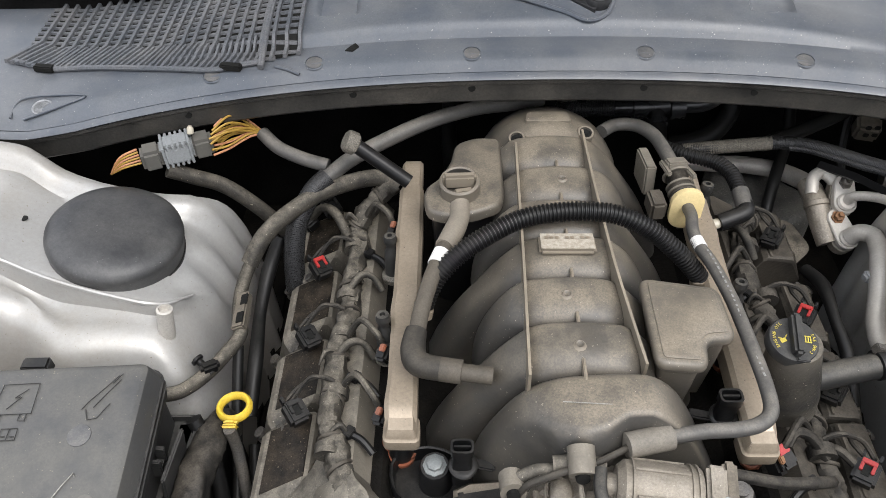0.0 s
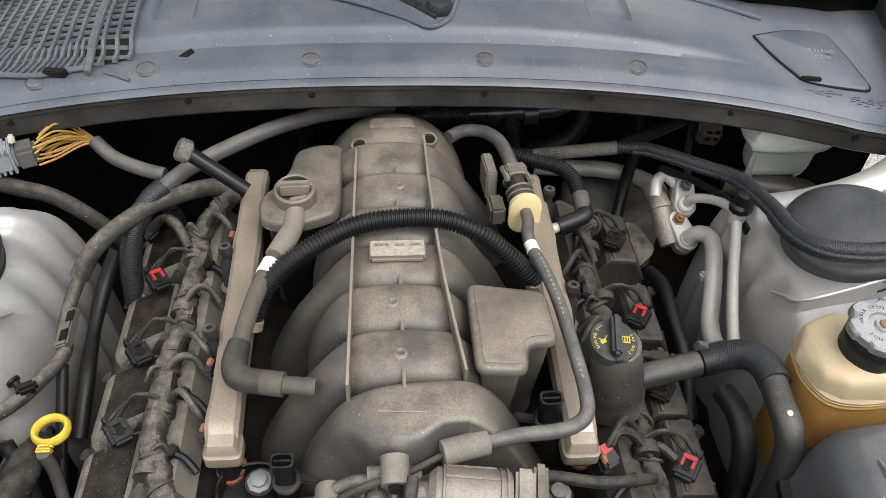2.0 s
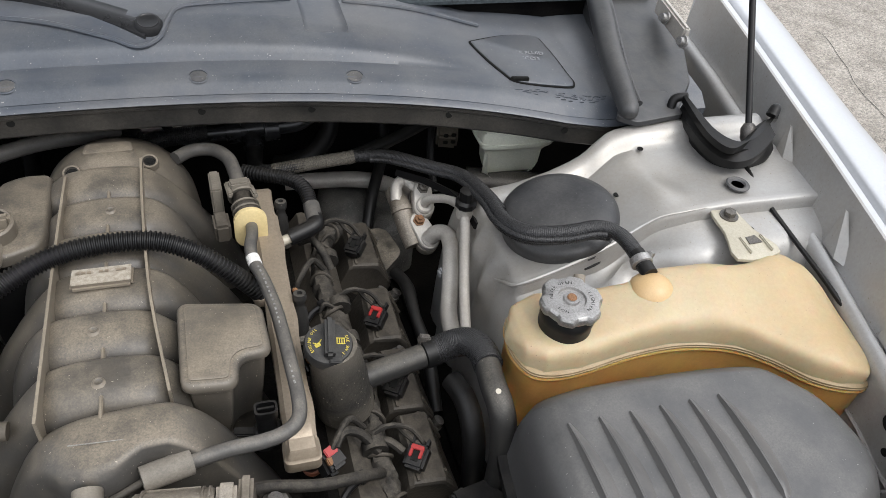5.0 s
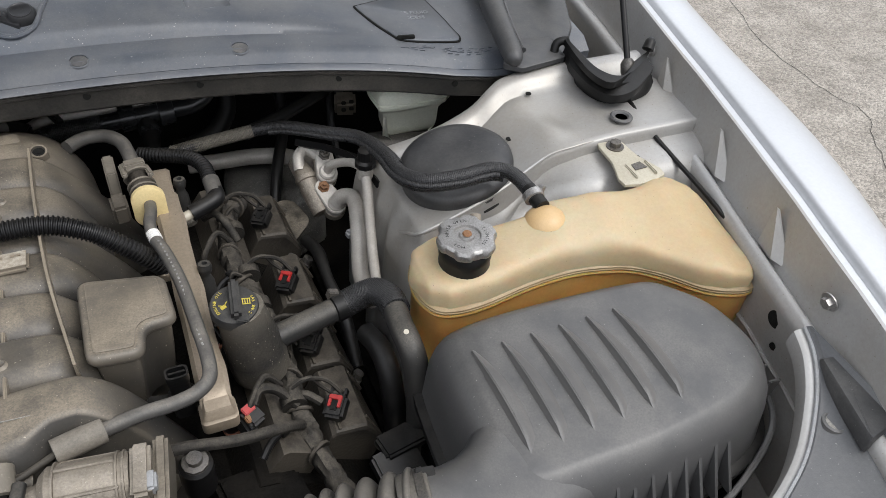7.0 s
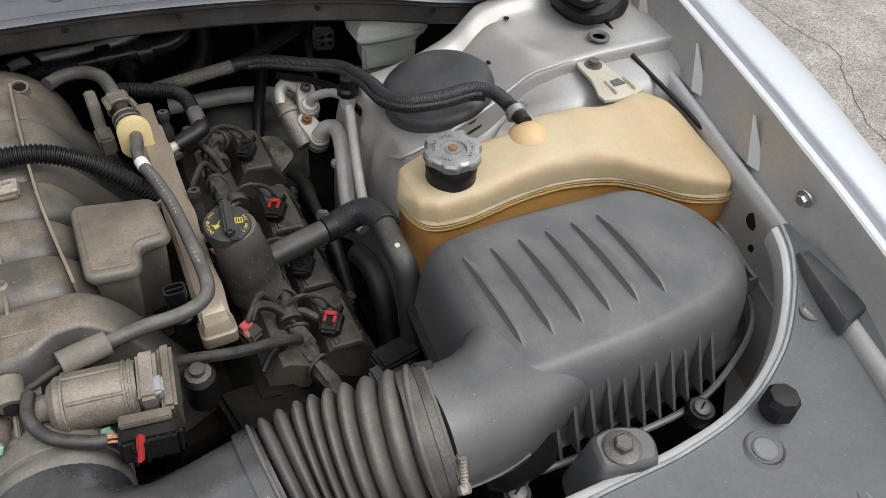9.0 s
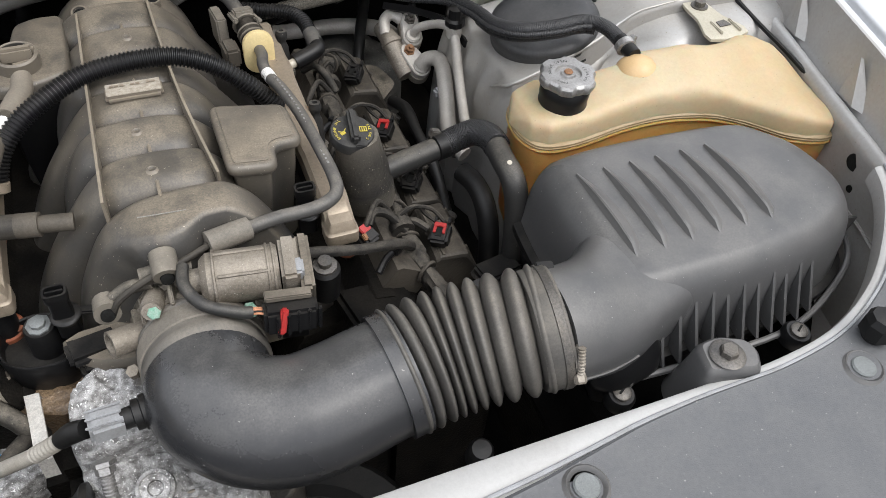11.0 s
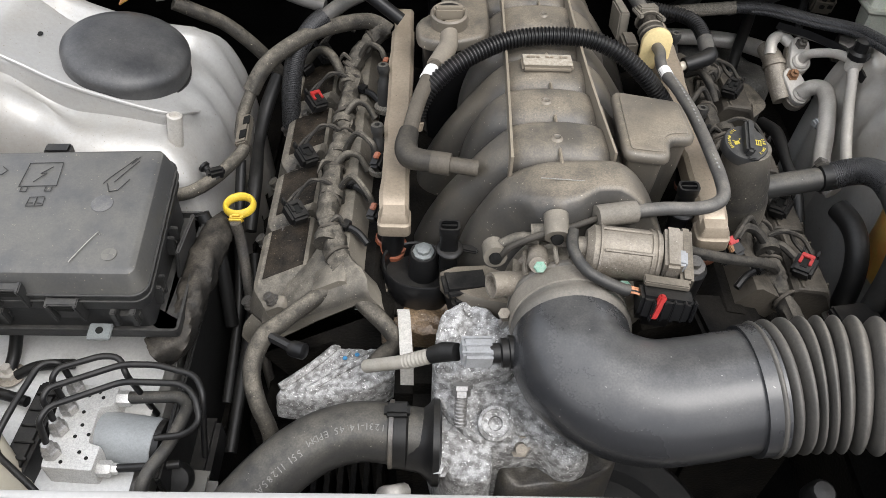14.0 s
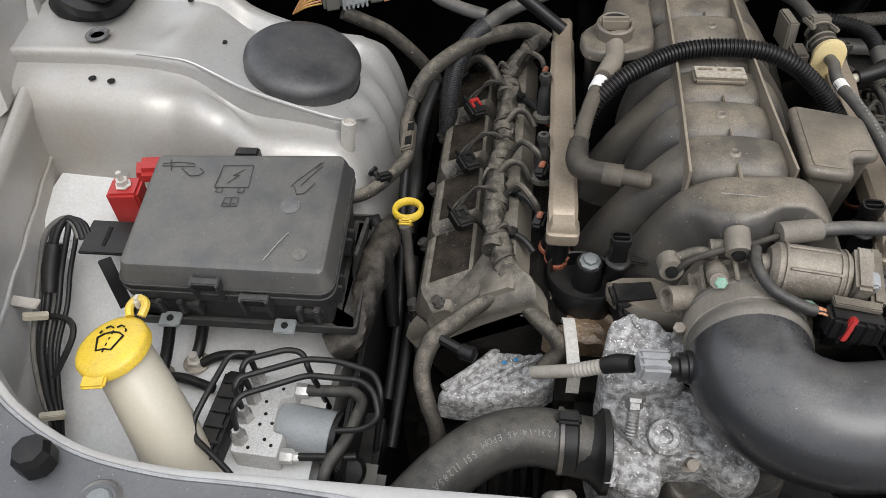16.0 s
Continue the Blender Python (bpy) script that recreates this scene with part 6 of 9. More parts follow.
for x in (0.674, 0.7015):
    part("tab_web", block((x, 0.497, 0.9185), (0.003, 0.026, 0.009), (0, 0, 0), 0.001), tab_plastic, tab)
part("tab_bolt", merge(lathe([(0.011, 0), (0.011, 0.002), (0, 0.002)], (0.6825, 0.546, 0.9205), (0, 0, 1), 20), lathe([(0.007, 0.002), (0.007, 0.008), (0, 0.009)], (0.6825, 0.546, 0.9205), (0, 0, 1), 6)), dark_steel, tab)


# ---- cylinder banks ----
COS, SIN = math.cos(radians(31)), math.sin(radians(31))


def bank(sign, u, y, w):
    """A point on a bank: u outwards along its slope, w off its face."""
    return Vector((sign * (0.203 + u * COS + w * SIN), y, 0.796 - u * SIN + w * COS))


def bank_loft(sign, profile, ys, taper=0.0):
    rows = []
    for y in ys:
        rows.append([bank(sign, u, y, w) for u, w in profile])
    return loft(rows)


def bank_box(sign, u0, u1, y0, y1, w0, w1, c=0.004):
    """A chamfered block lying on a bank."""
    outline = [(u0, w0), (u0, w1 - c), (u0 + c, w1), (u1 - c, w1), (u1, w1 - c), (u1, w0)]
    rows = []
    for y, k in ((y0, 1), (y0 + c, 0), (y1 - c, 0), (y1, 1)):
        rows.append([bank(sign, u + (c * 0.7 if u < (u0 + u1) / 2 else -c * 0.7) * k, y, w - (c * 0.8 * k if w > w0 else 0)) for u, w in outline])
    return loft(rows)


block_low = thing("engine_block", "engine block and cylinder heads below the covers, near-black for the shade there", "engine block", (0, 0.55, 0.3))
part("block", box(-0.17, 0.17, 0.36, 0.86, 0.24, 0.62, 0.02), engine_shade, block_low)
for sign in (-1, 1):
    part("cylinder_head", bank_loft(sign, [(-0.05, -0.16), (-0.05, -0.105), (-0.012, -0.06), (0.0, -0.045), (0.15, -0.045), (0.158, -0.055), (0.158, -0.16)], (0.345, 0.36, 0.78, 0.80)), engine_shade, block_low)

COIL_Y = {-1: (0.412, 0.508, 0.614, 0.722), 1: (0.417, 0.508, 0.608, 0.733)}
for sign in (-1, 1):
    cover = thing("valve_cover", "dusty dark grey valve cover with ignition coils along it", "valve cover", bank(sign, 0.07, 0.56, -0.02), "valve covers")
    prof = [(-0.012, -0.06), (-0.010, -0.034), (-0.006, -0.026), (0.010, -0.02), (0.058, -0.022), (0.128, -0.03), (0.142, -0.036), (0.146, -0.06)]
    # Cover coloured near-black so the gaps round the coils read as shade
    part("cover", bank_loft(sign, prof, (0.338, 0.344, 0.40, 0.5, 0.6, 0.7, 0.785, 0.792)), engine_shade, cover)
    spine = [(0.004, -0.022), (0.006, 0.006), (0.011, 0.010), (0.044, 0.010), (0.049, 0.006), (0.050, -0.022)]
    part("spine", bank_loft(sign, spine, (0.35, 0.36, 0.76, 0.775)), coil_plastic if sign < 0 else coil_dark, cover, "raised centre spine")
    if sign < 0:
        rows = []
        for y, u0, u1, w in ((0.338, -0.012, 0.150, -0.012), (0.342, -0.014, 0.152, -0.004), (0.350, -0.016, 0.146, 0.002), (0.362, -0.012, 0.128, 0.006), (0.376, 0.0, 0.092, 0.009), (0.392, 0.008, 0.064, 0.0102), (0.41, 0.010, 0.052, 0.0102)):
            rows.append([bank(sign, u0, y, w - 0.03), bank(sign, u0, y, w - 0.003), bank(sign, u0 + 0.005, y, w), bank(sign, (u0 + u1) / 2, y, w + 0.0012), bank(sign, u1 - 0.006, y, w), bank(sign, u1, y, w - 0.004), bank(sign, u1, y, w - 0.03)])
        part("front_flare", loft(rows), coil_plastic, cover, "broad dusty front of the cover")
    for y in (0.37, 0.463, 0.56, 0.667, 0.77):
        bolt = part("cover_bolt", merge(lathe([(0.0085, 0), (0.0085, 0.006), (0.0065, 0.007), (0.0065, 0.014), (0, 0.015)], bank(sign, 0.134, y, 0.0), bank(sign, 0, 0, 1) - bank(sign, 0, 0, 0), 12)), dark_steel, cover)
    for i, y in enumerate(COIL_Y[sign]):
        coil = thing("ignition_coil", "dusty black ignition coil bolted to the valve cover", "ignition coil", bank(sign, 0.09, y, 0.004), "ignition coils")
        shell = coil_plastic if sign < 0 else coil_dark
        if sign < 0:
            prof = [(0.060, -0.03), (0.060, 0.007), (0.063, 0.0115), (0.102, 0.0265), (0.106, 0.028), (0.112, 0.0275), (0.132, 0.008), (0.135, 0.0), (0.136, -0.03)]
            ends = ((-0.058, 0.42, 0.45), (-0.053, 0.50, 0.62), (-0.043, 0.86, 0.90), (-0.034, 1.0, 1.0), (0.036, 1.0, 1.0), (0.040, 0.95, 0.93), (0.042, 0.88, 0.8))
            rows = [[bank(sign, 0.100 + (u - 0.100) * a, y + dy - 0.42 * (u - 0.098), w * b if w > 0 else w) for u, w in prof] for dy, a, b in ends]
            face = [[bank(sign, u, y + dy - 0.42 * (u - 0.098), w) for u, w in ((0.0625, 0.0085), (0.0625, 0.0120), (0.1015, 0.0271), (0.1015, 0.0230))] for dy in (-0.034, -0.033, 0.035, 0.036)]
            part("inner_face", loft(face), coil_brown, coil, "oily brown recessed face")
        else:
            prof = [(0.070, -0.03), (0.0685, 0.012), (0.071, 0.0175), (0.094, 0.030), (0.0985, 0.031), (0.103, 0.029), (0.133, 0.006), (0.136, -0.002), (0.137, -0.03)]
            ends = ((-0.0475, 0.80), (-0.046, 0.93), (-0.043, 1.0), (-0.010, 1.0), (0.036, 1.0), (0.0385, 0.96), (0.040, 0.85))
            rows = [[bank(sign, 0.098 + (u - 0.098) * (0.75 + 0.25 * k) * (1 - 2.6 * dy), y + dy + (0.006 if u > 0.12 else 0), w * k if w > 0 else w) for u, w in prof] for dy, k in ends]
            part("pocket", bank_loft(sign, [(0.1035, 0.0265), (0.1035, 0.0292), (0.124, 0.0140), (0.124, 0.0110)], (y - 0.026, y + 0.016)), coil_brown, coil, "recessed dark cover panel")
        part("body", loft(rows), shell, coil, angle=22)
        part("end_foot", bank_box(sign, 0.082, 0.110, *((y - 0.066, y - 0.050) if sign < 0 else (y + 0.038, y + 0.050)), -0.004, 0.013, 0.004), shell, coil)
        if sign > 0:
            part("top_rib", bank_loft(sign, [(0.070, 0.017), (0.070, 0.0205), (0.0725, 0.0215), (0.0735, 0.019)], (y - 0.044, y + 0.034)), shell, coil)
        part("screw", lathe([(0.0075, 0), (0.0075, 0.004), (0.0055, 0.004), (0.0055, 0.011), (0, 0.0115)], bank(sign, 0.094 if sign < 0 else 0.1, y - 0.058 if sign < 0 else y + 0.044, 0.012), bank(sign, 0, 0, 1) - bank(sign, 0, 0, 0), 8), dark_steel, coil)
        q = bank(sign, 0.066, y + (0.043 if sign < 0 else -0.026), 0.032)
        turn = (18, -sign * 8, -sign * 38)
        plug = part("plug", block(q, (0.022, 0.026, 0.016), turn, 0.003), black_plastic, coil, "black plug with a locking clip")
        m = Matrix.Translation(q) @ Euler([radians(a) for a in turn]).to_matrix().to_4x4()
        red = (sign < 0 and i == 2) or (sign > 0 and i in (0, 2))
        part("lock_clip", merge(*[moved(block(at, size, (0, 0, 0), 0.0006), m) for at, size in (((-0.0052, 0.0022, 0.0092), (0.0032, 0.010, 0.0034)), ((0.0052, 0.0022, 0.0092), (0.0032, 0.010, 0.0034)), ((0, 0.0075, 0.0094), (0.0136, 0.0048, 0.0046)))]), red_plastic if red else black_plastic, plug, "bright red lock clip" if red else "")
        part("clip_slot", moved(block((0, -0.0005, 0.0084), (0.0072, 0.0105, 0.001), (0, 0, 0), 0), m), mark_dark, plug)
        for k in (-1, 1):
            part("plug_ridge", moved(block((0.0075 * k, 0.016, 0.004), (0.003, 0.008, 0.009), (0, 0, 0), 0.001), m), black_plastic, plug)
        a = m @ Vector((0.0 if sign < 0 else 0, 0.014, 0))
        b = Vector((sign * 0.236, a.y + 0.012, 0.812))
        for k in (-1, 1):
            part("lead", tube([a + Vector((0.003 * k, 0, 0)), a.lerp(b, 0.3) + Vector((0.003 * k, 0.008, 0.008 + 0.003 * k)), a.lerp(b, 0.65) + Vector((-0.003 * k, 0.006, 0.012)), b], 0.0021 if sign < 0 else 0.0026, 7), tape_dark, coil)
        if sign < 0:
            continue
        for dy in (-0.036, 0.026):
            part("cover_rib", bank_loft(sign, [(0.100, 0.0285), (0.101, 0.0325), (0.133, 0.0085), (0.132, 0.0045)], (y + dy, y + dy + 0.0035)), shell, coil)

    # Taped wiring harness along the cover
    loom = thing("engine_wiring_harness", "dusty cloth-taped wiring harness lying along the valve cover", "wiring harness", (sign * 0.235, 0.5, 0.79), "engine harnesses")
    if sign < 0:
        pts = [(-0.19, 0.752, 0.842), (-0.215, 0.735, 0.825), (-0.236, 0.712, 0.802), (-0.230, 0.682, 0.80), (-0.235, 0.625, 0.80), (-0.232, 0.585, 0.799), (-0.239, 0.532, 0.80), (-0.238, 0.482, 0.80), (-0.238, 0.437, 0.80), (-0.228, 0.406, 0.798), (-0.220, 0.380, 0.79), (-0.212, 0.362, 0.778)]
        rad = [0.012, 0.011, 0.0105, 0.012, 0.011, 0.0125, 0.0115, 0.013, 0.012, 0.0135, 0.012, 0.014]
    else:
        pts = [(0.256, 0.735, 0.80), (0.243, 0.72, 0.802), (0.231, 0.697, 0.80), (0.222, 0.64, 0.80), (0.226, 0.595, 0.798), (0.235, 0.56, 0.795), (0.243, 0.51, 0.79), (0.243, 0.46, 0.788), (0.240, 0.42, 0.79), (0.241, 0.38, 0.785), (0.25, 0.335, 0.775), (0.262, 0.30, 0.76)]
        rad = [0.010, 0.011, 0.010, 0.0115, 0.010, 0.011, 0.010, 0.0105, 0.011, 0.0105, 0.010, 0.010]
    wrap_mat = tape if sign < 0 else tape_dark
    line = spline(pts, 10)
    rings = []
    for i, (p, a, b) in enumerate(frames_along(line)):
        f = i / (len(line) - 1) * (len(rad) - 1)
        k = min(int(f), len(rad) - 2)
        r = rad[k] + (rad[k + 1] - rad[k]) * (f - k)
        wrap_step = 0.0013 * ((i * 0.31) % 1.0)
        rings.append([p + (a * math.cos(t) + b * math.sin(t)) * (r * 0.94 + wrap_step + 0.0034 * noise.noise(p * 85 + Vector((1.6 * math.cos(t), 1.6 * math.sin(t), 0))) + 0.0018 * noise.noise(p * 230 + Vector((2 * math.cos(t), 2 * math.sin(t), 4)))) for t in (2 * math.pi * q / 20 for q in range(20))])
    part("trunk", loft(rings), wrap_mat, loom, angle=30)
    for j in range(9):
        k = int((0.08 + 0.1 * j) * (len(line) - 1))
        p, way = line[k], (line[k + 1] - line[k - 1]).normalized()
        lean = (way + Vector((0.35 * math.sin(5.0 * j), 0.1, 0.35 * math.cos(3.0 * j)))).normalized()
        part("tie_wrap", lathe([(0.0118, -0.0022), (0.0142, -0.0016), (0.0146, 0.0004), (0.0138, 0.0018), (0.0118, 0.0022)], p, lean, 16), coil_dark, loom, "string-thin tape winding")
        if j % 2:
            tip = p + Vector((sign * (0.016 if j % 4 == 1 else -0.016), 0.01 * math.sin(j), 0.006))
            part("tape_tail", tube([p + Vector((0, 0, 0.011)), p.lerp(tip, 0.6) + Vector((0, 0, 0.013)), tip + Vector((0, -0.006, 0.002))], [0.0022, 0.003, 0.0012], 7), wrap_mat, loom)
    for j, y in enumerate((0.68, 0.60, 0.545, 0.47, 0.405)):
        part("tape_band", tube([Vector((sign * 0.2355, y - 0.006, 0.80)), Vector((sign * 0.2355, y + 0.006, 0.801))], 0.0132 + 0.0006 * (j % 2), 14, smooth=False), wrap_mat, loom)
    for j, y in enumerate((0.652, 0.54, 0.425)):
        end = Vector((-0.189, (0.690, 0.512, 0.447)[j], (0.836, 0.832, 0.816)[j])) if sign < 0 else Vector((0.19, y - 0.028 + 0.01 * (j % 2), 0.815))
        y = end.y + 0.028
        a = Vector((sign * 0.228, y, 0.808))
        part("branch", tube([a, a.lerp(end, 0.4) + Vector((0, 0.01, 0.018)), end + Vector((sign * 0.006, 0.006, 0.01)), end], 0.0036, 8), wrap_mat, loom)
        inj = part("injector_plug", block(end + Vector((-sign * 0.004, -0.008, -0.008)), (0.015, 0.02, 0.016), (25, sign * 20, sign * 30), 0.003), black_plastic, loom)
        part("lock_tab", block(end + Vector((-sign * 0.002, -0.009, 0.003)), (0.007, 0.008, 0.004), (25, sign * 20, sign * 30), 0.001), orange_plastic if sign < 0 else rusty, inj, "faded orange lock tab" if sign < 0 else "")
        part("strap", tube([(sign * 0.225, y - 0.05, 0.805), (sign * 0.205, y - 0.058, 0.802), (sign * 0.192, y - 0.07, 0.795)], 0.004, 8), black_plastic, loom)
        part("strap_head", block((sign * 0.216, y - 0.053, 0.806), (0.009, 0.012, 0.008), (0, 0, sign * 30), 0.001), black_plastic, loom)
    # Rubber boots beside the rail
    for y in ((0.641, 0.526) if sign < 0 else (0.728, 0.571)):
        post = thing("stud_boot", "black rubber boot on a rail stud with a beige flange", "rubber boot", (sign * 0.191, y, 0.80), "stud boots")
        part("boot", lathe([(0.0108, -0.054), (0.0098, -0.035), (0.0082, -0.018), (0.0056, -0.012), (0.0054, -0.009), (0.0074, -0.004), (0.0078, 0.0), (0.0066, 0.0045), (0.0032, 0.0048), (0.0026, 0.001), (0, 0.001)], (sign * 0.187, y, 0.855), (sign * 0.04, 0.12, 1), 18), hose_rubber, post)
        part("flange", lathe([(0.009, -0.06), (0.0145, -0.058), (0.015, -0.052), (0.010, -0.048)], (sign * 0.187, y, 0.855), (sign * 0.04, 0.12, 1), 18), sleeve_weave, post)

# Left bank: harness tails at the front, front cover edge
tail = thing("front_harness_tail", "taped harness tail looping down from the front of the valve cover", "wiring harness", (-0.28, 0.3, 0.7))
part("tail", tube([(-0.215, 0.366, 0.782), (-0.247, 0.345, 0.772), (-0.272, 0.322, 0.768), (-0.292, 0.300, 0.765), (-0.300, 0.272, 0.75), (-0.292, 0.245, 0.735), (-0.280, 0.225, 0.70), (-0.285, 0.20, 0.65)], [0.0095, 0.0088, 0.0102, 0.0092, 0.0085, 0.0095], 12), tape, tail)
part("tail", tube([(-0.208, 0.362, 0.778), (-0.190, 0.34, 0.772), (-0.165, 0.318, 0.76), (-0.150, 0.305, 0.735)], [0.009, 0.0098, 0.0088, 0.0095], 12), tape, tail)
part("strap", tube([(-0.285, 0.302, 0.768), (-0.262, 0.288, 0.77), (-0.248, 0.283, 0.766)], 0.0055, 8), black_plastic, tail)
part("strap_head", lathe([(0.007, 0), (0.0085, 0.004), (0.0085, 0.016), (0.006, 0.018)], (-0.262, 0.288, 0.768), (0.8, -0.3, 0.1), 12), black_plastic, tail)
part("nut", lathe([(0.012, 0), (0.012, 0.002), (0.008, 0.003), (0.008, 0.01), (0, 0.0105)], (-0.196, 0.348, 0.770), (0, -0.4, 0.9), 6), bare_metal, tail)

# Front wires of the right bank
fw = thing("front_wiring", "taped branch wire crossing to the throttle body", "wiring", (0.2, 0.37, 0.82))
part("wire", tube([(0.112, 0.352, 0.856), (0.13, 0.357, 0.847), (0.174, 0.353, 0.84), (0.215, 0.362, 0.825), (0.236, 0.376, 0.80)], 0.0056, 9), tape_dark, fw)
part("wire", tube([(0.238, 0.40, 0.80), (0.222, 0.412, 0.818), (0.205, 0.412, 0.826), (0.196, 0.402, 0.82)], 0.0052, 9), tape_dark, fw)
part("wire", tube([(0.240, 0.412, 0.80), (0.25, 0.405, 0.806), (0.262, 0.395, 0.80)], 0.0046, 9), tape_dark, fw)
part("plug", block((0.192, 0.394, 0.812), (0.018, 0.022, 0.016), (20, 0, 30), 0.003), black_plastic, fw)
part("red_tab", block((0.190, 0.397, 0.8215), (0.013, 0.009, 0.004), (20, 0, 30), 0.001), red_plastic, fw, "red lock tab")

# ---- oil filler ----
oil = thing("oil_filler", "black oil filler neck with a dark twist cap lettered in yellow", "oil filler", (0.214, 0.45, 0.79))
OC = Vector((0.2005, 0.470, 0.889))
OA = Vector((0.06, -0.18, 1)).normalized()
part("neck", lathe([(0.030, -0.095), (0.031, -0.07), (0.029, -0.062), (0.0285, -0.045), (0.026, -0.03), (0.0235, -0.004)], OC + Vector((0.004, 0, 0)), Vector((-0.14, 0.06, 1)).normalized(), 30), coil_plastic, oil)
part("neck_seam", tube([OC + Vector((0.028, 0.004, -0.02)), OC + Vector((0.034, 0.0, -0.045)), OC + Vector((0.036, -0.01, -0.07)), OC + Vector((0.03, -0.022, -0.086)), OC + Vector((0.012, -0.026, -0.093))], 0.0045, 8), coil_plastic, oil)
cap = part("cap", lathe([(0.0210, -0.0093), (0.0232, -0.0075), (0.0235, 0.002), (0.0223, 0.0042), (0.0200, 0.0048), (0, 0.0048)], OC, OA, 40), cap_plastic, oil, "dark twist cap with a grip bar")
turn_cap = Vector((0, 0, 1)).rotation_difference(OA).to_matrix().to_4x4()
CAP = Matrix.Translation(OC) @ turn_cap @ Matrix.Scale(0.93, 4)
part("grip", moved(block((0.001, 0.002, 0.010), (0.0105, 0.046, 0.014), (0, 0, -8), 0.003), CAP), cap_plastic, cap)
part("pointer", moved(block((0.0042, -0.019, 0.0058), (0.013, 0.0125, 0.003), (0, 0, -8), 0.001), CAP), cap_plastic, cap)


arc_text("ENGINE OIL", 0.0197, 165, 9.2, 0.0047, mark_yellow, CAP, cap, "lettering")
arc_text("SAE 5W-20", 0.0197, -22, 9.2, 0.0047, mark_yellow, CAP @ pose(0, 0, 0), cap, "lettering")
part("oil_symbol", merge(moved(block((-0.0115, -0.002, 0.0056), (0.006, 0.0042, 0.0006), (0, 0, 25), 0), CAP), moved(block((-0.0085, 0.002, 0.0056), (0.006, 0.001, 0.0006), (0, 0, 55), 0), CAP), moved(block((-0.0145, 0.0005, 0.0056), (0.0035, 0.001, 0.0006), (0, 0, -20), 0), CAP)), mark_yellow, cap, "yellow oil can symbol")
part("book_symbol", merge(*[moved(block((0.0122 + dx, 0.0, 0.0056), (0.001, 0.0065, 0.0006), (0, 0, -8), 0), CAP) for dx in (-0.0035, -0.001, 0.0015, 0.004)], *[moved(block((0.0125, dy, 0.0056), (0.0085, 0.001, 0.0006), (0, 0, -8), 0), CAP) for dy in (-0.0033, 0.0033)]), mark_yellow, cap, "yellow handbook symbol")


# ---- hoses, pipes and looms over the engine ----
def hose(name, label, pts, r, mat, category="hose", seg=14, steps=6):
    ob = thing(name, label, category, pts[0])
    part("tube", tube(pts, r, seg, steps), mat, ob)
    return ob


loom = thing("corrugated_loom", "black corrugated plastic loom arching over the intake manifold", "cable loom", (0.147, 0.594, 0.851))
part("conduit", corrugated([(-0.146, 0.535, 0.858), (-0.139, 0.545, 0.876), (-0.126, 0.556, 0.893), (-0.098, 0.574, 0.910), (-0.05, 0.600, 0.921), (-0.004, 0.610, 0.924), (0.047, 0.610, 0.922), (0.085, 0.601, 0.910), (0.115, 0.592, 0.888), (0.136, 0.588, 0.866), (0.150, 0.586, 0.848)], 0.0105, 0.0042, 0.0018, 18), black_plastic, loom, angle=50)
part("end_collar", lathe([(0.0095, -0.006), (0.0115, -0.005), (0.0115, 0.004), (0.008, 0.006)], (0.150, 0.586, 0.846), (0.3, -0.1, -0.9), 18), rail_metal, loom)
part("end_collar", lathe([(0.0095, -0.006), (0.0115, -0.005), (0.0115, 0.004), (0.008, 0.006)], (-0.147, 0.533, 0.855), (-0.2, -0.4, -0.8), 18), rail_metal, loom)

fuel = thing("fuel_line", "dusty dark grey fuel line with small printed marks", "fuel line", (0.16, 0.5, 0.87))
FL = [(0.069, 0.370, 0.887), (0.10, 0.376, 0.886), (0.13, 0.380, 0.883), (0.150, 0.385, 0.884), (0.162, 0.397, 0.885), (0.1645, 0.421, 0.886), (0.163, 0.455, 0.887), (0.161, 0.49, 0.887), (0.158, 0.53, 0.886), (0.151, 0.575, 0.884), (0.144, 0.604, 0.882), (0.143, 0.628, 0.882), (0.147, 0.65, 0.880), (0.148, 0.672, 0.874)]
part("line", tube(FL, 0.0068, 14), grey_hose, fuel)
part("coupling", tube([(0.031, 0.360, 0.889), (0.070, 0.3705, 0.887)], 0.0112, 18, smooth=False), cuff_dust, fuel, "dusty rubber coupling")
part("thin_tail", tube([(0.036, 0.361, 0.888), (0.005, 0.345, 0.889), (-0.025, 0.337, 0.886), (-0.05, 0.334, 0.872), (-0.06, 0.333, 0.855)], 0.0032, 9), elbow_rubber, fuel)
part("white_band", tube([(0.1455, 0.598, 0.8825), (0.1435, 0.611, 0.882)], 0.0073, 14, smooth=False), white_band, fuel)
for k in range(26):
    y = 0.43 + 0.0062 * k
    x = pick(y, [(0.42, 0.1645), (0.49, 0.161), (0.53, 0.158), (0.575, 0.151), (0.60, 0.1445)])
    part("print_bar", block((x - 0.001, y, 0.8932), (0.0019, 0.0022 if k % 3 else 0.0038, 0.0003), (0, 0, 6), 0), print_grey, fuel)
conn = thing("fuel_line_coupler", "black quick coupler with a cream foam ring on the fuel line", "coupler", (0.148, 0.68, 0.87))
stadium = lambda a: (0.0185 * math.cos(a), 0.0185 * math.sin(a) + (0.0095 if math.sin(a) > 0 else -0.0095))
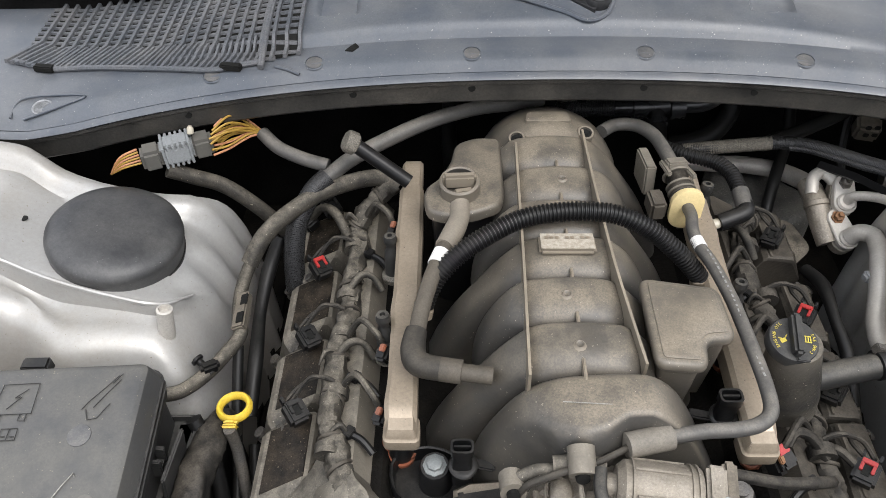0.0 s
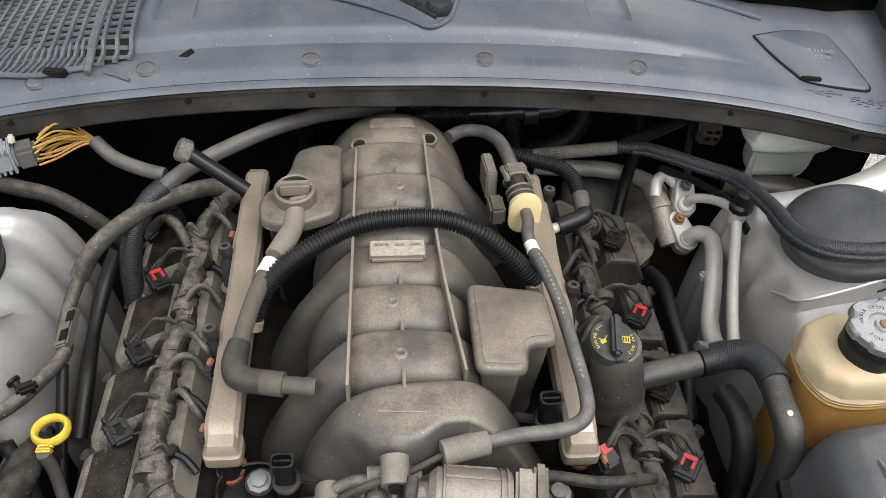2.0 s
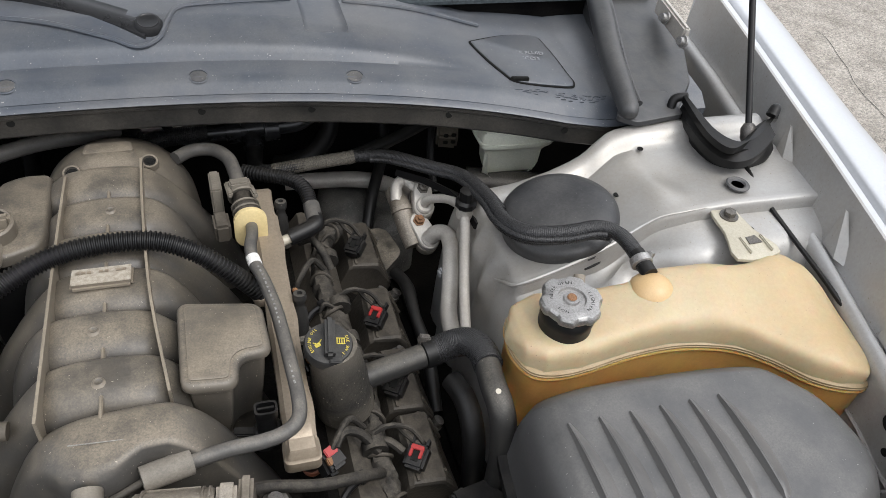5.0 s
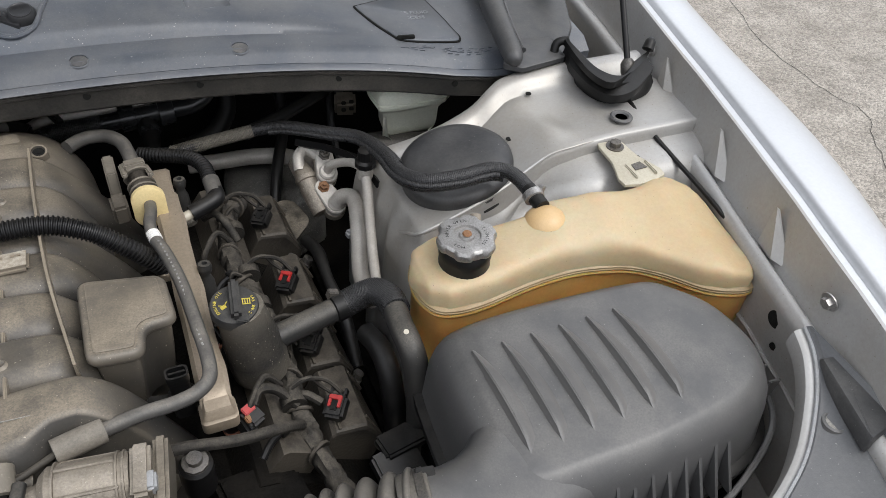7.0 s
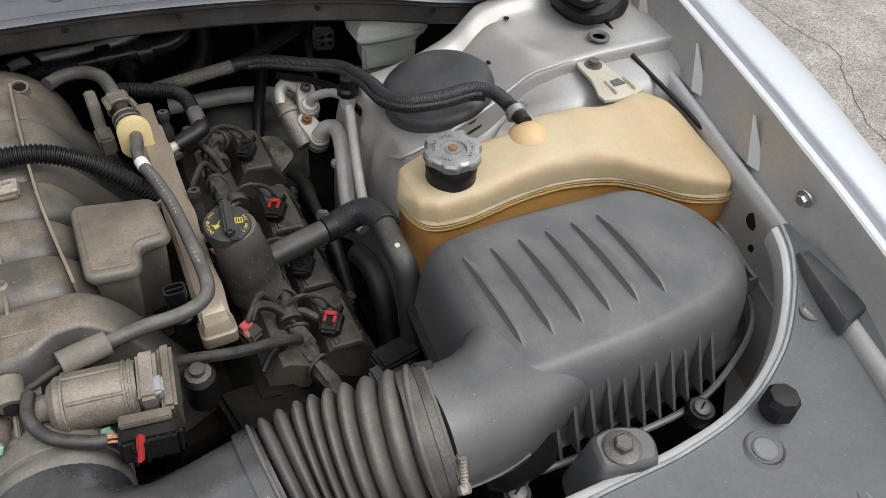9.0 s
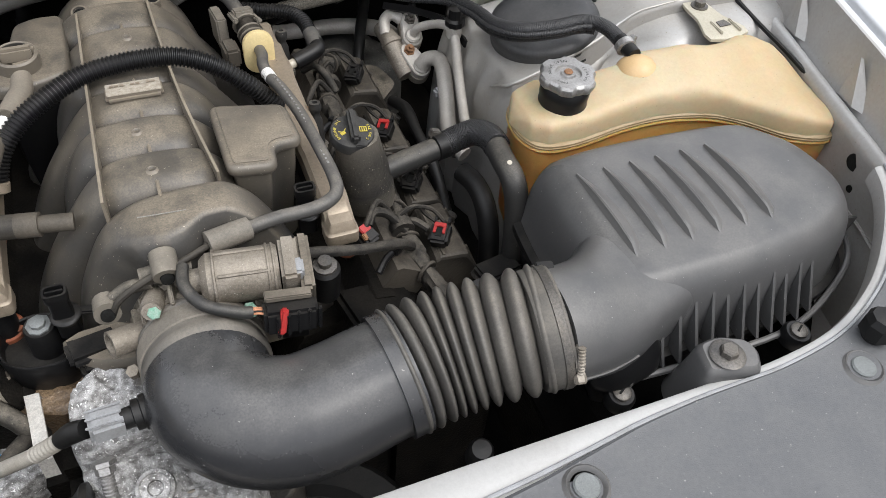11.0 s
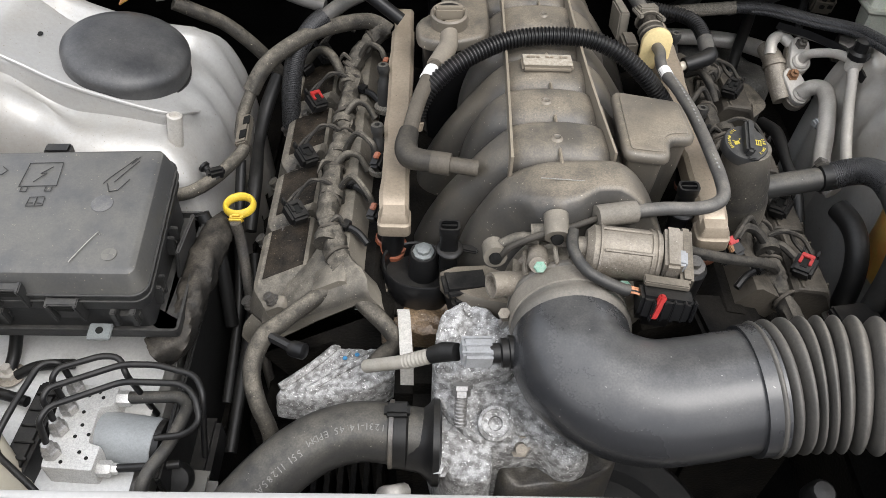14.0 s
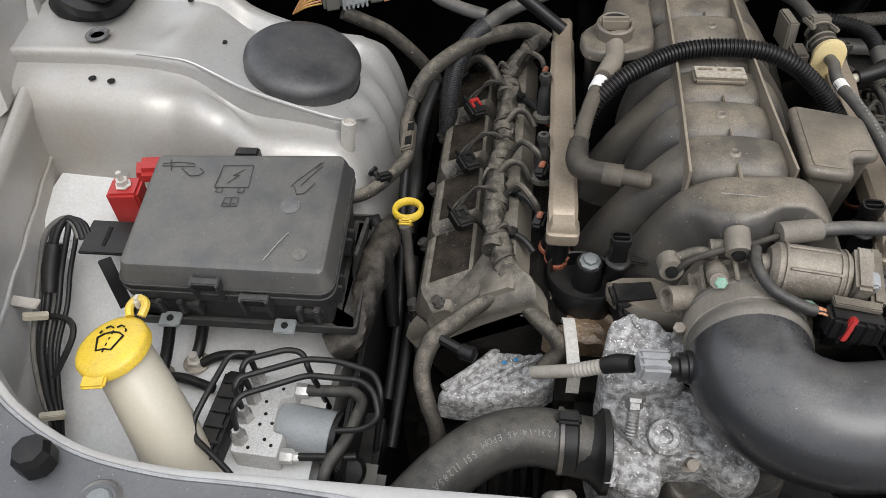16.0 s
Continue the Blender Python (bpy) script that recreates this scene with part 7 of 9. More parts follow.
part("foam_ring", loft([[Vector((0.1475, 0.674, 0.870)) + Vector((stadium(t)[0] * k, dy, stadium(t)[1] * k)) for t in (2 * math.pi * (q + 0.5) / 40 for q in range(40))] for dy, k in ((-0.004, 0.92), (-0.003, 1.0), (0.003, 1.0), (0.005, 0.94))]), cream_foam, conn)
part("body", lathe([(0.012, -0.03), (0.0145, -0.026), (0.0145, -0.008), (0.012, -0.004), (0.012, 0.008), (0.0095, 0.012), (0.0095, 0.022)], (0.143, 0.710, 0.882), (-0.12, 0.9, 0.22), 22), coil_dark, conn)
for h in (-0.026, -0.018, -0.010, 0.006):
    part("coupler_rib", lathe([(0.012, -0.0015), (0.0162, -0.0012), (0.0162, 0.0012), (0.012, 0.0015)], Vector((0.143, 0.710, 0.882)) + Vector((-0.12, 0.9, 0.22)).normalized() * h, (-0.12, 0.9, 0.22), 22), coil_plastic, conn)
part("latch", block((0.141, 0.722, 0.896), (0.024, 0.016, 0.010), (-14, 0, 6), 0.002), coil_plastic, conn)
part("side_plug", block((0.116, 0.685, 0.866), (0.018, 0.03, 0.024), (0, 0, 4), 0.003), coil_dark, conn)
part("side_plate", block((0.114, 0.745, 0.866), (0.013, 0.05, 0.038), (-10, 0, 2), 0.002), coil_plastic, conn)
part("latch_arm", block((0.128, 0.716, 0.894), (0.006, 0.034, 0.006), (-14, 0, 4), 0.0015), coil_plastic, conn)
part("latch_arm", block((0.155, 0.712, 0.892), (0.006, 0.030, 0.006), (-14, 0, 8), 0.0015), coil_plastic, conn)
hose("vapour_tube", "dark grey moulded tube from the manifold to the coupler", [(0.07, 0.815, 0.872), (0.09, 0.832, 0.870), (0.115, 0.828, 0.872), (0.132, 0.805, 0.875), (0.138, 0.77, 0.880), (0.141, 0.735, 0.884)], 0.0085, grey_hose, "tube")

lh = thing("breather_hose", "dusty rubber breather hose with a white band and an elbow joint", "hose", (-0.13, 0.56, 0.87))
part("upper_sleeve", tube([(-0.108, 0.652, 0.894), (-0.109, 0.63, 0.896), (-0.115, 0.608, 0.897), (-0.124, 0.586, 0.897)], [0.0112, 0.0108, 0.0115, 0.0105], 18), dusty_hose, lh)
part("lower_tube", tube([(-0.122, 0.59, 0.897), (-0.130, 0.568, 0.896), (-0.139, 0.538, 0.892), (-0.146, 0.508, 0.886), (-0.150, 0.482, 0.881)], 0.0085, 16), sleeve_brown, lh)
part("white_band", tube([(-0.1265, 0.579, 0.8965), (-0.1325, 0.562, 0.8955)], 0.0091, 16, smooth=False), white_band, lh)
part("elbow", tube([(-0.150, 0.488, 0.882), (-0.1525, 0.468, 0.879), (-0.149, 0.455, 0.877), (-0.138, 0.449, 0.877), (-0.122, 0.446, 0.877)], [0.0105, 0.0122, 0.0125, 0.0118, 0.0112], 18), elbow_rubber, lh, "dark rubber elbow")
part("end_sleeve", tube([(-0.126, 0.4465, 0.877), (-0.106, 0.443, 0.877)], 0.0117, 18, smooth=False), sleeve_brown, lh)
part("stub", tube([(-0.108, 0.443, 0.877), (-0.078, 0.441, 0.874)], 0.0085, 14, smooth=False), sleeve_brown, lh)

# Bosses and studs at the front of the manifold
fb = thing("coolant_crossover", "black plastic crossover fitting with a bolt, oil-stained below", "crossover fitting", (-0.14, 0.38, 0.74))
part("cup", slab(smooth_outline([(-0.174, 0.408), (-0.173, 0.376), (-0.152, 0.357), (-0.118, 0.354), (-0.102, 0.372), (-0.108, 0.408), (-0.14, 0.422)], 4), [(0.006, 0.735), (0.001, 0.742), (0, 0.782), (0.0015, 0.784), (0.0035, 0.783), (0.005, 0.765)]), black_plastic, fb, "open black plastic cup")
part("sleeve", lathe([(0.018, -0.05), (0.0150, -0.003), (0.0135, 0.0)], (-0.132, 0.389, 0.802), (0, -0.1, 1), 20), black_plastic, fb)
part("bolt", lathe([(0.0115, 0.0), (0.0115, 0.002), (0.0075, 0.003), (0.0075, 0.007), (0.0055, 0.008), (0, 0.008)], (-0.132, 0.389, 0.802), (0, -0.1, 1), 8), clip_grey, fb)
part("oil_stain", slab(smooth_outline([(-0.205, 0.43), (-0.192, 0.37), (-0.168, 0.338), (-0.12, 0.325), (-0.09, 0.335), (-0.095, 0.36), (-0.12, 0.375), (-0.15, 0.44)], 4), [(0.0, 0.70), (0.0, 0.742), (0.004, 0.747)], lambda x, y: 0.006 * noise.noise(Vector((x, y, 0)) * 70) + 0.003 * noise.noise(Vector((x, y, 0)) * 160), True), oily_metal, fb, "oil-soaked brown casting")
part("heat_wrap", tube([(-0.180, 0.452, 0.762), (-0.179, 0.405, 0.761), (-0.176, 0.366, 0.758), (-0.174, 0.346, 0.742)], 0.0075, 14), weave_strip, fb, "grimy woven heat wrap")
part("injector_seal", lathe([(0.0095, -0.004), (0.0115, -0.002), (0.0115, 0.003), (0.0095, 0.005)], (-0.162, 0.421, 0.776), (0.1, -0.2, 1), 18), orange_plastic, fb)
for x, y, name in ((-0.106, 0.381, "l"), (0.135, 0.418, "r")):
    post = thing("line_clip", "black plastic line clip standing on the manifold", "clip", (x, y, 0.82), "line clips")
    zt = 0.852 if x < 0 else 0.878
    top = Vector((x, y, zt))
    part("post", loft([[top + Vector((a * math.copysign(abs(math.cos(t)) ** 0.5, math.cos(t)), b * math.copysign(abs(math.sin(t)) ** 0.5, math.sin(t)), dz)) for t in (2 * math.pi * (k + 0.5) / 24 for k in range(24))] for a, b, dz in ((0.010, 0.007, -0.06), (0.009, 0.0065, -0.012), (0.0105, 0.0075, -0.010), (0.0105, 0.0075, 0.0), (0.0085, 0.0055, 0.0), (0.008, 0.005, -0.012))]), black_plastic, post)
    part("web", block(top + Vector((0, 0, -0.004)), (0.015, 0.0022, 0.008), (0, 0, 0), 0.0003), black_plastic, post)
    part("collar", lathe([(0.010, -0.004), (0.0135, -0.003), (0.014, 0.0), (0.0125, 0.0015), (0.010, 0.002)], top + Vector((0.001, 0, -0.034)), (0, -0.1, 1), 24), black_plastic, post)
    part("wing", block(top + Vector((0.016 if x < 0 else -0.016, 0.002, -0.036)), (0.03, 0.010, 0.004), (0, 0, -12), 0.0015), black_plastic, post)
tf = thing("manifold_flange_step", "stepped black flange at the front foot of the intake manifold", "flange", (-0.09, 0.35, 0.78))
part("upper_step", block((-0.088, 0.352, 0.797), (0.048, 0.03, 0.012), (0, 4, 12), 0.004), black_plastic, tf)
part("lower_step", block((-0.084, 0.350, 0.775), (0.044, 0.04, 0.03), (0, 4, 12), 0.004), black_plastic, tf)

# Breathers at the right bank
cr = thing("corrugated_vent_hose", "black corrugated vent hose with a push-on elbow fitting", "hose", (0.222, 0.69, 0.84))
part("conduit", corrugated([(0.15, 0.80, 0.855), (0.172, 0.786, 0.858), (0.205, 0.768, 0.860), (0.219, 0.745, 0.860), (0.222, 0.715, 0.857)], 0.0095, 0.0042, 0.0014, 16), black_plastic, cr)
part("cuff", tube([(0.2225, 0.718, 0.857), (0.2235, 0.694, 0.853)], 0.0102, 16, smooth=False), grey_hose, cr)
part("elbow", tube([(0.2235, 0.70, 0.854), (0.2235, 0.689, 0.852), (0.214, 0.683, 0.850), (0.19, 0.675, 0.846)], 0.010, 16), black_plastic, cr)
part("stub", tube([(0.193, 0.676, 0.8465), (0.178, 0.671, 0.844)], 0.006, 12, smooth=False), white_plastic, cr)

# Braided hoses to the coolant tank
br = thing("braided_hose", "pair of black braided coolant hoses running to the expansion tank", "hose", (0.40, 0.71, 0.87))
main = [(0.176, 0.862, 0.808), (0.190, 0.849, 0.815), (0.247, 0.847, 0.823), (0.301, 0.842, 0.832), (0.344, 0.829, 0.838), (0.392, 0.780, 0.850), (0.421, 0.734, 0.866), (0.427, 0.661, 0.888), (0.423, 0.600, 0.906), (0.436, 0.561, 0.919), (0.473, 0.548, 0.924), (0.516, 0.548, 0.925), (0.537, 0.530, 0.923), (0.5415, 0.487, 0.920)]
way = spline(main, 4)
for name, push, up, r, first, cut in (("hose", 0.0, 0.0, 0.0088, 0.0, 1.0), ("second_hose", 0.0085, -0.002, 0.0050, 0.28, 0.60), ("third_hose", -0.0085, -0.002, 0.0042, 0.28, 0.88), ("fourth_hose", 0.0, -0.008, 0.0075, 0.55, 0.90)):
    line = way[int(len(way) * first):int(len(way) * cut)]
    out = []
    for i, q in enumerate(line):
        ahead = line[min(i + 1, len(line) - 1)] - line[max(i - 1, 0)]
        out.append(q + Vector((-ahead.y, ahead.x, 0)).normalized() * push + Vector((0, 0, up)))
    part(name, corrugated(out, r, 0.0020, 0.0004, 14), braid, br)
part("dusty_sleeve", corrugated(main[1:4], 0.0094, 0.0022, 0.0004, 16), sleeve_weave, br, "sun-bleached woven sleeve")
part("clamp", lathe([(0.0102, -0.005), (0.0118, -0.004), (0.0118, 0.004), (0.0102, 0.005)], (0.5412, 0.494, 0.9205), (0.05, 0.9, 0.2), 20), bare_metal, br, "wire hose clamp")
part("clamp_ear", block((0.551, 0.496, 0.927), (0.008, 0.007, 0.009), (0, 20, 20), 0.001), bare_metal, br)
part("support_bracket", loft([[Vector((x - 0.002, y, z - 0.010)), Vector((x, y, z)), Vector((x + 0.012, y - 0.008, z - 0.002)), Vector((x + 0.010, y - 0.008, z - 0.012))] for x, y, z in ((0.350, 0.800, 0.836), (0.380, 0.770, 0.842), (0.402, 0.735, 0.848), (0.418, 0.700, 0.846), (0.424, 0.676, 0.836))]), black_plastic, br, "curved black hose bracket")
hose("braided_branch_hose", "black rubber hose branching back to the firewall", [(0.290, 0.846, 0.826), (0.325, 0.862, 0.826), (0.365, 0.882, 0.828), (0.410, 0.905, 0.832), (0.455, 0.935, 0.835), (0.49, 0.98, 0.83)], 0.0095, rubber)

# Heater hoses along the firewall
ht = thing("heater_hose_tee", "black heater hose tee with collars in front of the firewall", "heater hose", (0.15, 0.945, 0.82))
part("hose", corrugated([(0.000, 0.925, 0.812), (0.05, 0.945, 0.814), (0.09, 0.946, 0.815), (0.118, 0.946, 0.816)], 0.0125, 0.0024, 0.0006, 16), braid, ht)
part("pipe", tube([(0.112, 0.946, 0.816), (0.165, 0.945, 0.819), (0.21, 0.945, 0.822)], 0.0125, 18), wiper_black, ht)
for x in (0.147, 0.200):
    part("collar", lathe([(0.0130, -0.011), (0.0180, -0.010), (0.0180, 0.010), (0.0130, 0.011)], (x, 0.945, 0.8185), (1, 0, 0.05), 20), wiper_black, ht)
part("bend", tube([(0.205, 0.945, 0.822), (0.235, 0.945, 0.824), (0.258, 0.955, 0.832), (0.268, 0.985, 0.842)], 0.0125, 16), wiper_black, ht)
part("drop", tube([(0.171, 0.940, 0.812), (0.172, 0.918, 0.800), (0.170, 0.890, 0.798), (0.174, 0.868, 0.804), (0.186, 0.851, 0.813)], [0.0135, 0.012, 0.0105, 0.0095, 0.009], 14), rubber, ht)
part("drop_ring", lathe([(0.0125, -0.005), (0.0150, -0.004), (0.0150, 0.004), (0.0125, 0.005)], (0.1715, 0.926, 0.804), (0, -0.85, -0.5), 20), wiper_black, ht)
ret = hose("heater_return_hose", "black moulded heater return hose with a white dot", [(0.292, 0.995, 0.826), (0.290, 0.980, 0.806), (0.284, 0.965, 0.787), (0.262, 0.948, 0.768), (0.232, 0.942, 0.757), (0.205, 0.950, 0.748)], 0.0145, rubber)
part("white_dot", lathe([(0.003, 0), (0.003, 0.001), (0, 0.001)], (0.288, 0.970, 0.8085), (-0.1, -0.75, 0.6), 10), white_plastic, ret)
hose("suction_pipe_rear", "dusty aluminium pipe crossing behind the engine", [(0.215, 0.932, 0.728), (0.26, 0.925, 0.731), (0.305, 0.918, 0.734), (0.345, 0.902, 0.738), (0.366, 0.872, 0.748), (0.372, 0.835, 0.762), (0.366, 0.795, 0.772), (0.362, 0.765, 0.770)], 0.0125, pipe_metal, "pipe")
hose("upper_firewall_pipe", "dull metal pipe under the cowl edge", [(0.015, 0.985, 0.80), (0.03, 0.972, 0.815), (0.055, 0.970, 0.821), (0.11, 0.970, 0.822), (0.165, 0.970, 0.825), (0.205, 0.985, 0.832)], 0.0085, pipe_metal, "pipe")
hose("black_drop_hose", "thin black hose hanging behind the pipes", [(0.365, 0.985, 0.86), (0.368, 0.965, 0.815), (0.362, 0.925, 0.775), (0.335, 0.865, 0.745), (0.31, 0.80, 0.70)], 0.0085, rubber)
hose("firewall_conduit", "black conduit hanging against the sound deadening", [(-0.125, 0.975, 0.87), (-0.122, 0.970, 0.82), (-0.126, 0.960, 0.76), (-0.12, 0.95, 0.68)], 0.012, rubber, "conduit")
clipb = thing("hose_clip", "black plastic hose clip behind the intake manifold", "clip", (0.012, 0.925, 0.845))
part("body", block((0.010, 0.922, 0.842), (0.034, 0.020, 0.016), (8, 14, -22), 0.003), black_plastic, clipb)
part("tab", block((0.058, 0.930, 0.846), (0.012, 0.022, 0.008), (10, 20, 28), 0.002), black_plastic, clipb)

# Left-hand hoses
gh = thing("grey_heater_hose", "grey heater hose with a braided black end behind the engine", "heater hose", (-0.2, 0.79, 0.86))
part("hose", tube([(-0.272, 0.735, 0.862), (-0.242, 0.762, 0.872), (-0.194, 0.794, 0.88), (-0.144, 0.826, 0.883), (-0.09, 0.853, 0.882), (-0.04, 0.872, 0.876), (0.0, 0.90, 0.862)], 0.0098, 16), grey_hose, gh)
part("braided_end", corrugated([(-0.268, 0.738, 0.864), (-0.285, 0.722, 0.855), (-0.303, 0.70, 0.83), (-0.312, 0.682, 0.79), (-0.315, 0.668, 0.74)], 0.0128, 0.0022, 0.0003, 16), braid, gh)
th = thing("main_harness", "thick grey-taped main wiring harness along the strut tower", "wiring harness", (-0.34, 0.66, 0.82))
part("upper", tube([(-0.185, 0.748, 0.838), (-0.214, 0.753, 0.850), (-0.268, 0.728, 0.853), (-0.304, 0.697, 0.850), (-0.336, 0.665, 0.838), (-0.354, 0.64, 0.815)], 0.0105, 14), tape, th)
part("lower", tube([(-0.350, 0.648, 0.82), (-0.360, 0.615, 0.803), (-0.357, 0.575, 0.80), (-0.349, 0.548, 0.80), (-0.360, 0.52, 0.80), (-0.376, 0.493, 0.80), (-0.398, 0.472, 0.80), (-0.425, 0.468, 0.80)], 0.0076, 12), tape, th)
part("guide", block((-0.352, 0.575, 0.805), (0.016, 0.052, 0.012), (0, -20, 4), 0.002), dusty_black, th, "slotted plastic harness guide")
for y in (0.562, 0.588):
    part("guide_slot", block((-0.3505, y, 0.8122), (0.008, 0.014, 0.002), (0, -20, 4), 0), mark_dark, th)
clip = part("tower_clip", merge(block((-0.371, 0.499, 0.806), (0.020, 0.012, 0.014), (0, 10, 35), 0.003), lathe([(0.004, -0.02), (0.004, 0.0), (0.007, 0.001), (0.007, 0.004), (0, 0.005)], (-0.383, 0.505, 0.808), (-0.7, 0.5, 0.3), 10)), black_plastic, th, "small black harness clip")
lc = thing("bulkhead_connector", "ribbed grey bulkhead connector with yellow wires", "wiring connector", (-0.43, 0.75, 0.9))
part("rear_half", block((-0.468, 0.728, 0.905), (0.024, 0.026, 0.026), (0, 0, 22), 0.004), fuse_plastic, lc)
part("grey_collar", block((-0.442, 0.741, 0.906), (0.038, 0.0305, 0.029), (0, 0, 22), 0.006), grey_motor, lc, "ribbed light grey collar")
for k in range(6):
    c = Vector((-0.456, 0.7355, 0.906)) + Vector((math.cos(radians(22)), math.sin(radians(22)), 0)) * 0.006 * k
    part("collar_rib", block(c, (0.0032, 0.0318, 0.0303), (0, 0, 22), 0.001), grey_motor, lc)
part("front_half", block((-0.415, 0.752, 0.904), (0.024, 0.026, 0.026), (0, 0, 22), 0.004), fuse_plastic, lc)
part("white_tab", lathe([(0.004, 0), (0.004, 0.006), (0.002, 0.009), (0, 0.009)], (-0.424, 0.750, 0.922), (0.1, 0.2, 1), 10), white_plastic, lc)
for k in range(16):
    a, b = (k % 4) / 3 - 0.5, (k // 4) / 3 - 0.5
    part("wire", tube([Vector((-0.402, 0.757 + 0.024 * a, 0.905 + 0.024 * b)), Vector((-0.385 + 0.004 * b, 0.775 + 0.03 * a, 0.905 + 0.028 * b + 0.006 * math.sin(k))), Vector((-0.366, 0.793 + 0.012 * a, 0.895 + 0.012 * b)), Vector((-0.35, 0.795, 0.886))], 0.0014, 6), wire_ochre if k % 5 else copper_wire, lc)
for k in range(6):
    part("wire", tube([Vector((-0.48, 0.722, 0.90 + 0.004 * k)), Vector((-0.50, 0.715, 0.898 + 0.003 * k)), Vector((-0.52, 0.72, 0.885))], 0.0013, 6), copper_wire if k % 2 else wire_ochre, lc)
part("tail", tube([(-0.354, 0.796, 0.887), (-0.331, 0.775, 0.880), (-0.298, 0.758, 0.876), (-0.268, 0.75, 0.872)], 0.0085, 12), grey_hose, lc)
part("taped_branch", tube([(-0.455, 0.728, 0.885), (-0.43, 0.735, 0.868), (-0.40, 0.745, 0.845), (-0.365, 0.745, 0.81), (-0.338, 0.745, 0.77), (-0.325, 0.75, 0.73)], 0.0095, 12), tape, lc)
rod = thing("dipper_tube", "black tube with a pale hexagonal plastic cap behind the engine", "filler tube", (-0.19, 0.72, 0.88))
part("tube", tube([(-0.228, 0.730, 0.918), (-0.168, 0.712, 0.878)], 0.0085, 14, smooth=False), black_plastic, rod)
part("cap", lathe([(0.011, -0.006), (0.0135, -0.004), (0.0135, 0.006), (0.0115, 0.009), (0, 0.009)], (-0.232, 0.731, 0.921), (-0.8, -0.1, 0.55), 8), sleeve_weave, rod)

# Air-conditioning joints and pipes
ac = thing("ac_line_joint", "dusty aluminium air-conditioning joint block with two bolted flanges", "pipe joint", (0.38, 0.76, 0.77))
FACE = Vector((0, -0.5, 0.866))


def flange_plate(bolt_at, port_at, r0, r1, t0, t1):
    """An egg-shaped plate round a bolt and a port, lying across the joint's face."""
    b, p = Vector(bolt_at), Vector(port_at)
    d = (p - b).normalized()
    e = FACE.cross(d).normalized()
    ring = [(b, r0, a) for a in (90 + 15 * k for k in range(13))] + [(p, r1, a) for a in (-90 + 15 * k for k in range(13))]
    loop = lambda h, k: [c + (d * math.cos(radians(a)) + e * math.sin(radians(a))) * (r * k) + FACE * h for c, r, a in ring]
    return loft([loop(t0, 1.0), loop(t1 - 0.0015, 1.0), loop(t1, 0.90)])


for bolt_at, port_at, boltm in (((0.3855, 0.786, 0.8105), (0.3825, 0.763, 0.7975), dark_steel), ((0.373, 0.751, 0.783), (0.383, 0.727, 0.770), rusty)):
    fl = part("flange", flange_plate(bolt_at, port_at, 0.0125, 0.0145, -0.010, 0.0), pipe_metal, ac, "bare aluminium flange plate", angle=30)
    part("lower_flange", flange_plate(bolt_at, port_at, 0.0135, 0.0155, -0.026, -0.0115), dusty_metal, ac, "dull lower flange", angle=30)
    part("joint_gasket", flange_plate(bolt_at, port_at, 0.0118, 0.0138, -0.0120, -0.0095), mark_dark, ac)
    part("bolt", lathe([(0.0085, 0.0), (0.0085, 0.0018), (0.0062, 0.002), (0.0062, 0.008), (0.0045, 0.0088), (0.003, 0.0088), (0.003, 0.013), (0, 0.013)], bolt_at, FACE, 6), boltm, fl)
    part("port_collar", lathe([(0.0115, -0.001), (0.0118, 0.003), (0.0095, 0.0055), (0.0085, 0.0055)], port_at, FACE, 20), pipe_metal, fl)
part("body", tube([(0.352, 0.815, 0.785), (0.356, 0.785, 0.782), (0.360, 0.760, 0.768), (0.366, 0.735, 0.752)], [0.012, 0.0145, 0.0150, 0.014], 16), dusty_metal, ac)
part("body_ring", lathe([(0.0145, -0.004), (0.0165, -0.003), (0.0165, 0.003), (0.0145, 0.004)], (0.357, 0.779, 0.780), (0.1, -0.85, -0.5), 20), dusty_metal, ac)
part("loop", tube([(0.382, 0.795, 0.800), (0.368, 0.812, 0.806), (0.354, 0.806, 0.802), (0.350, 0.788, 0.790)], 0.0082, 12), pipe_metal, ac)
acp = thing("ac_suction_pipe", "dusty beige aluminium air-conditioning pipe with a clamp at its end", "pipe", (0.37, 0.6, 0.76))
part("pipe", tube([(0.383, 0.726, 0.772), (0.390, 0.722, 0.784), (0.400, 0.710, 0.790), (0.399, 0.690, 0.789), (0.393, 0.665, 0.784), (0.383, 0.63, 0.772), (0.374, 0.60, 0.758), (0.373, 0.575, 0.75), (0.380, 0.555, 0.745)], 0.0108, 16), pipe_metal, acp)
part("clamp", lathe([(0.0115, -0.006), (0.0135, -0.005), (0.0135, 0.005), (0.0115, 0.006)], (0.376, 0.565, 0.748), (0.1, -0.9, -0.3), 18), dark_steel, acp)
part("side_clip", block((0.380, 0.655, 0.775), (0.012, 0.014, 0.012), (0, 0, 10), 0.003), light_grey, acp)
acl = thing("ac_service_port", "white air-conditioning service line with a black screw cap", "service port", (0.412, 0.69, 0.84))
part("line", tube([(0.412, 0.690, 0.845), (0.408, 0.67, 0.83), (0.397, 0.63, 0.812), (0.384, 0.58, 0.795), (0.372, 0.53, 0.785)], 0.0066, 14), pipe_metal, acl)
part("branch", tube([(0.3825, 0.762, 0.799), (0.385, 0.758, 0.812), (0.396, 0.745, 0.824), (0.405, 0.725, 0.836), (0.411, 0.70, 0.845)], 0.0062, 12), pipe_metal, acl)
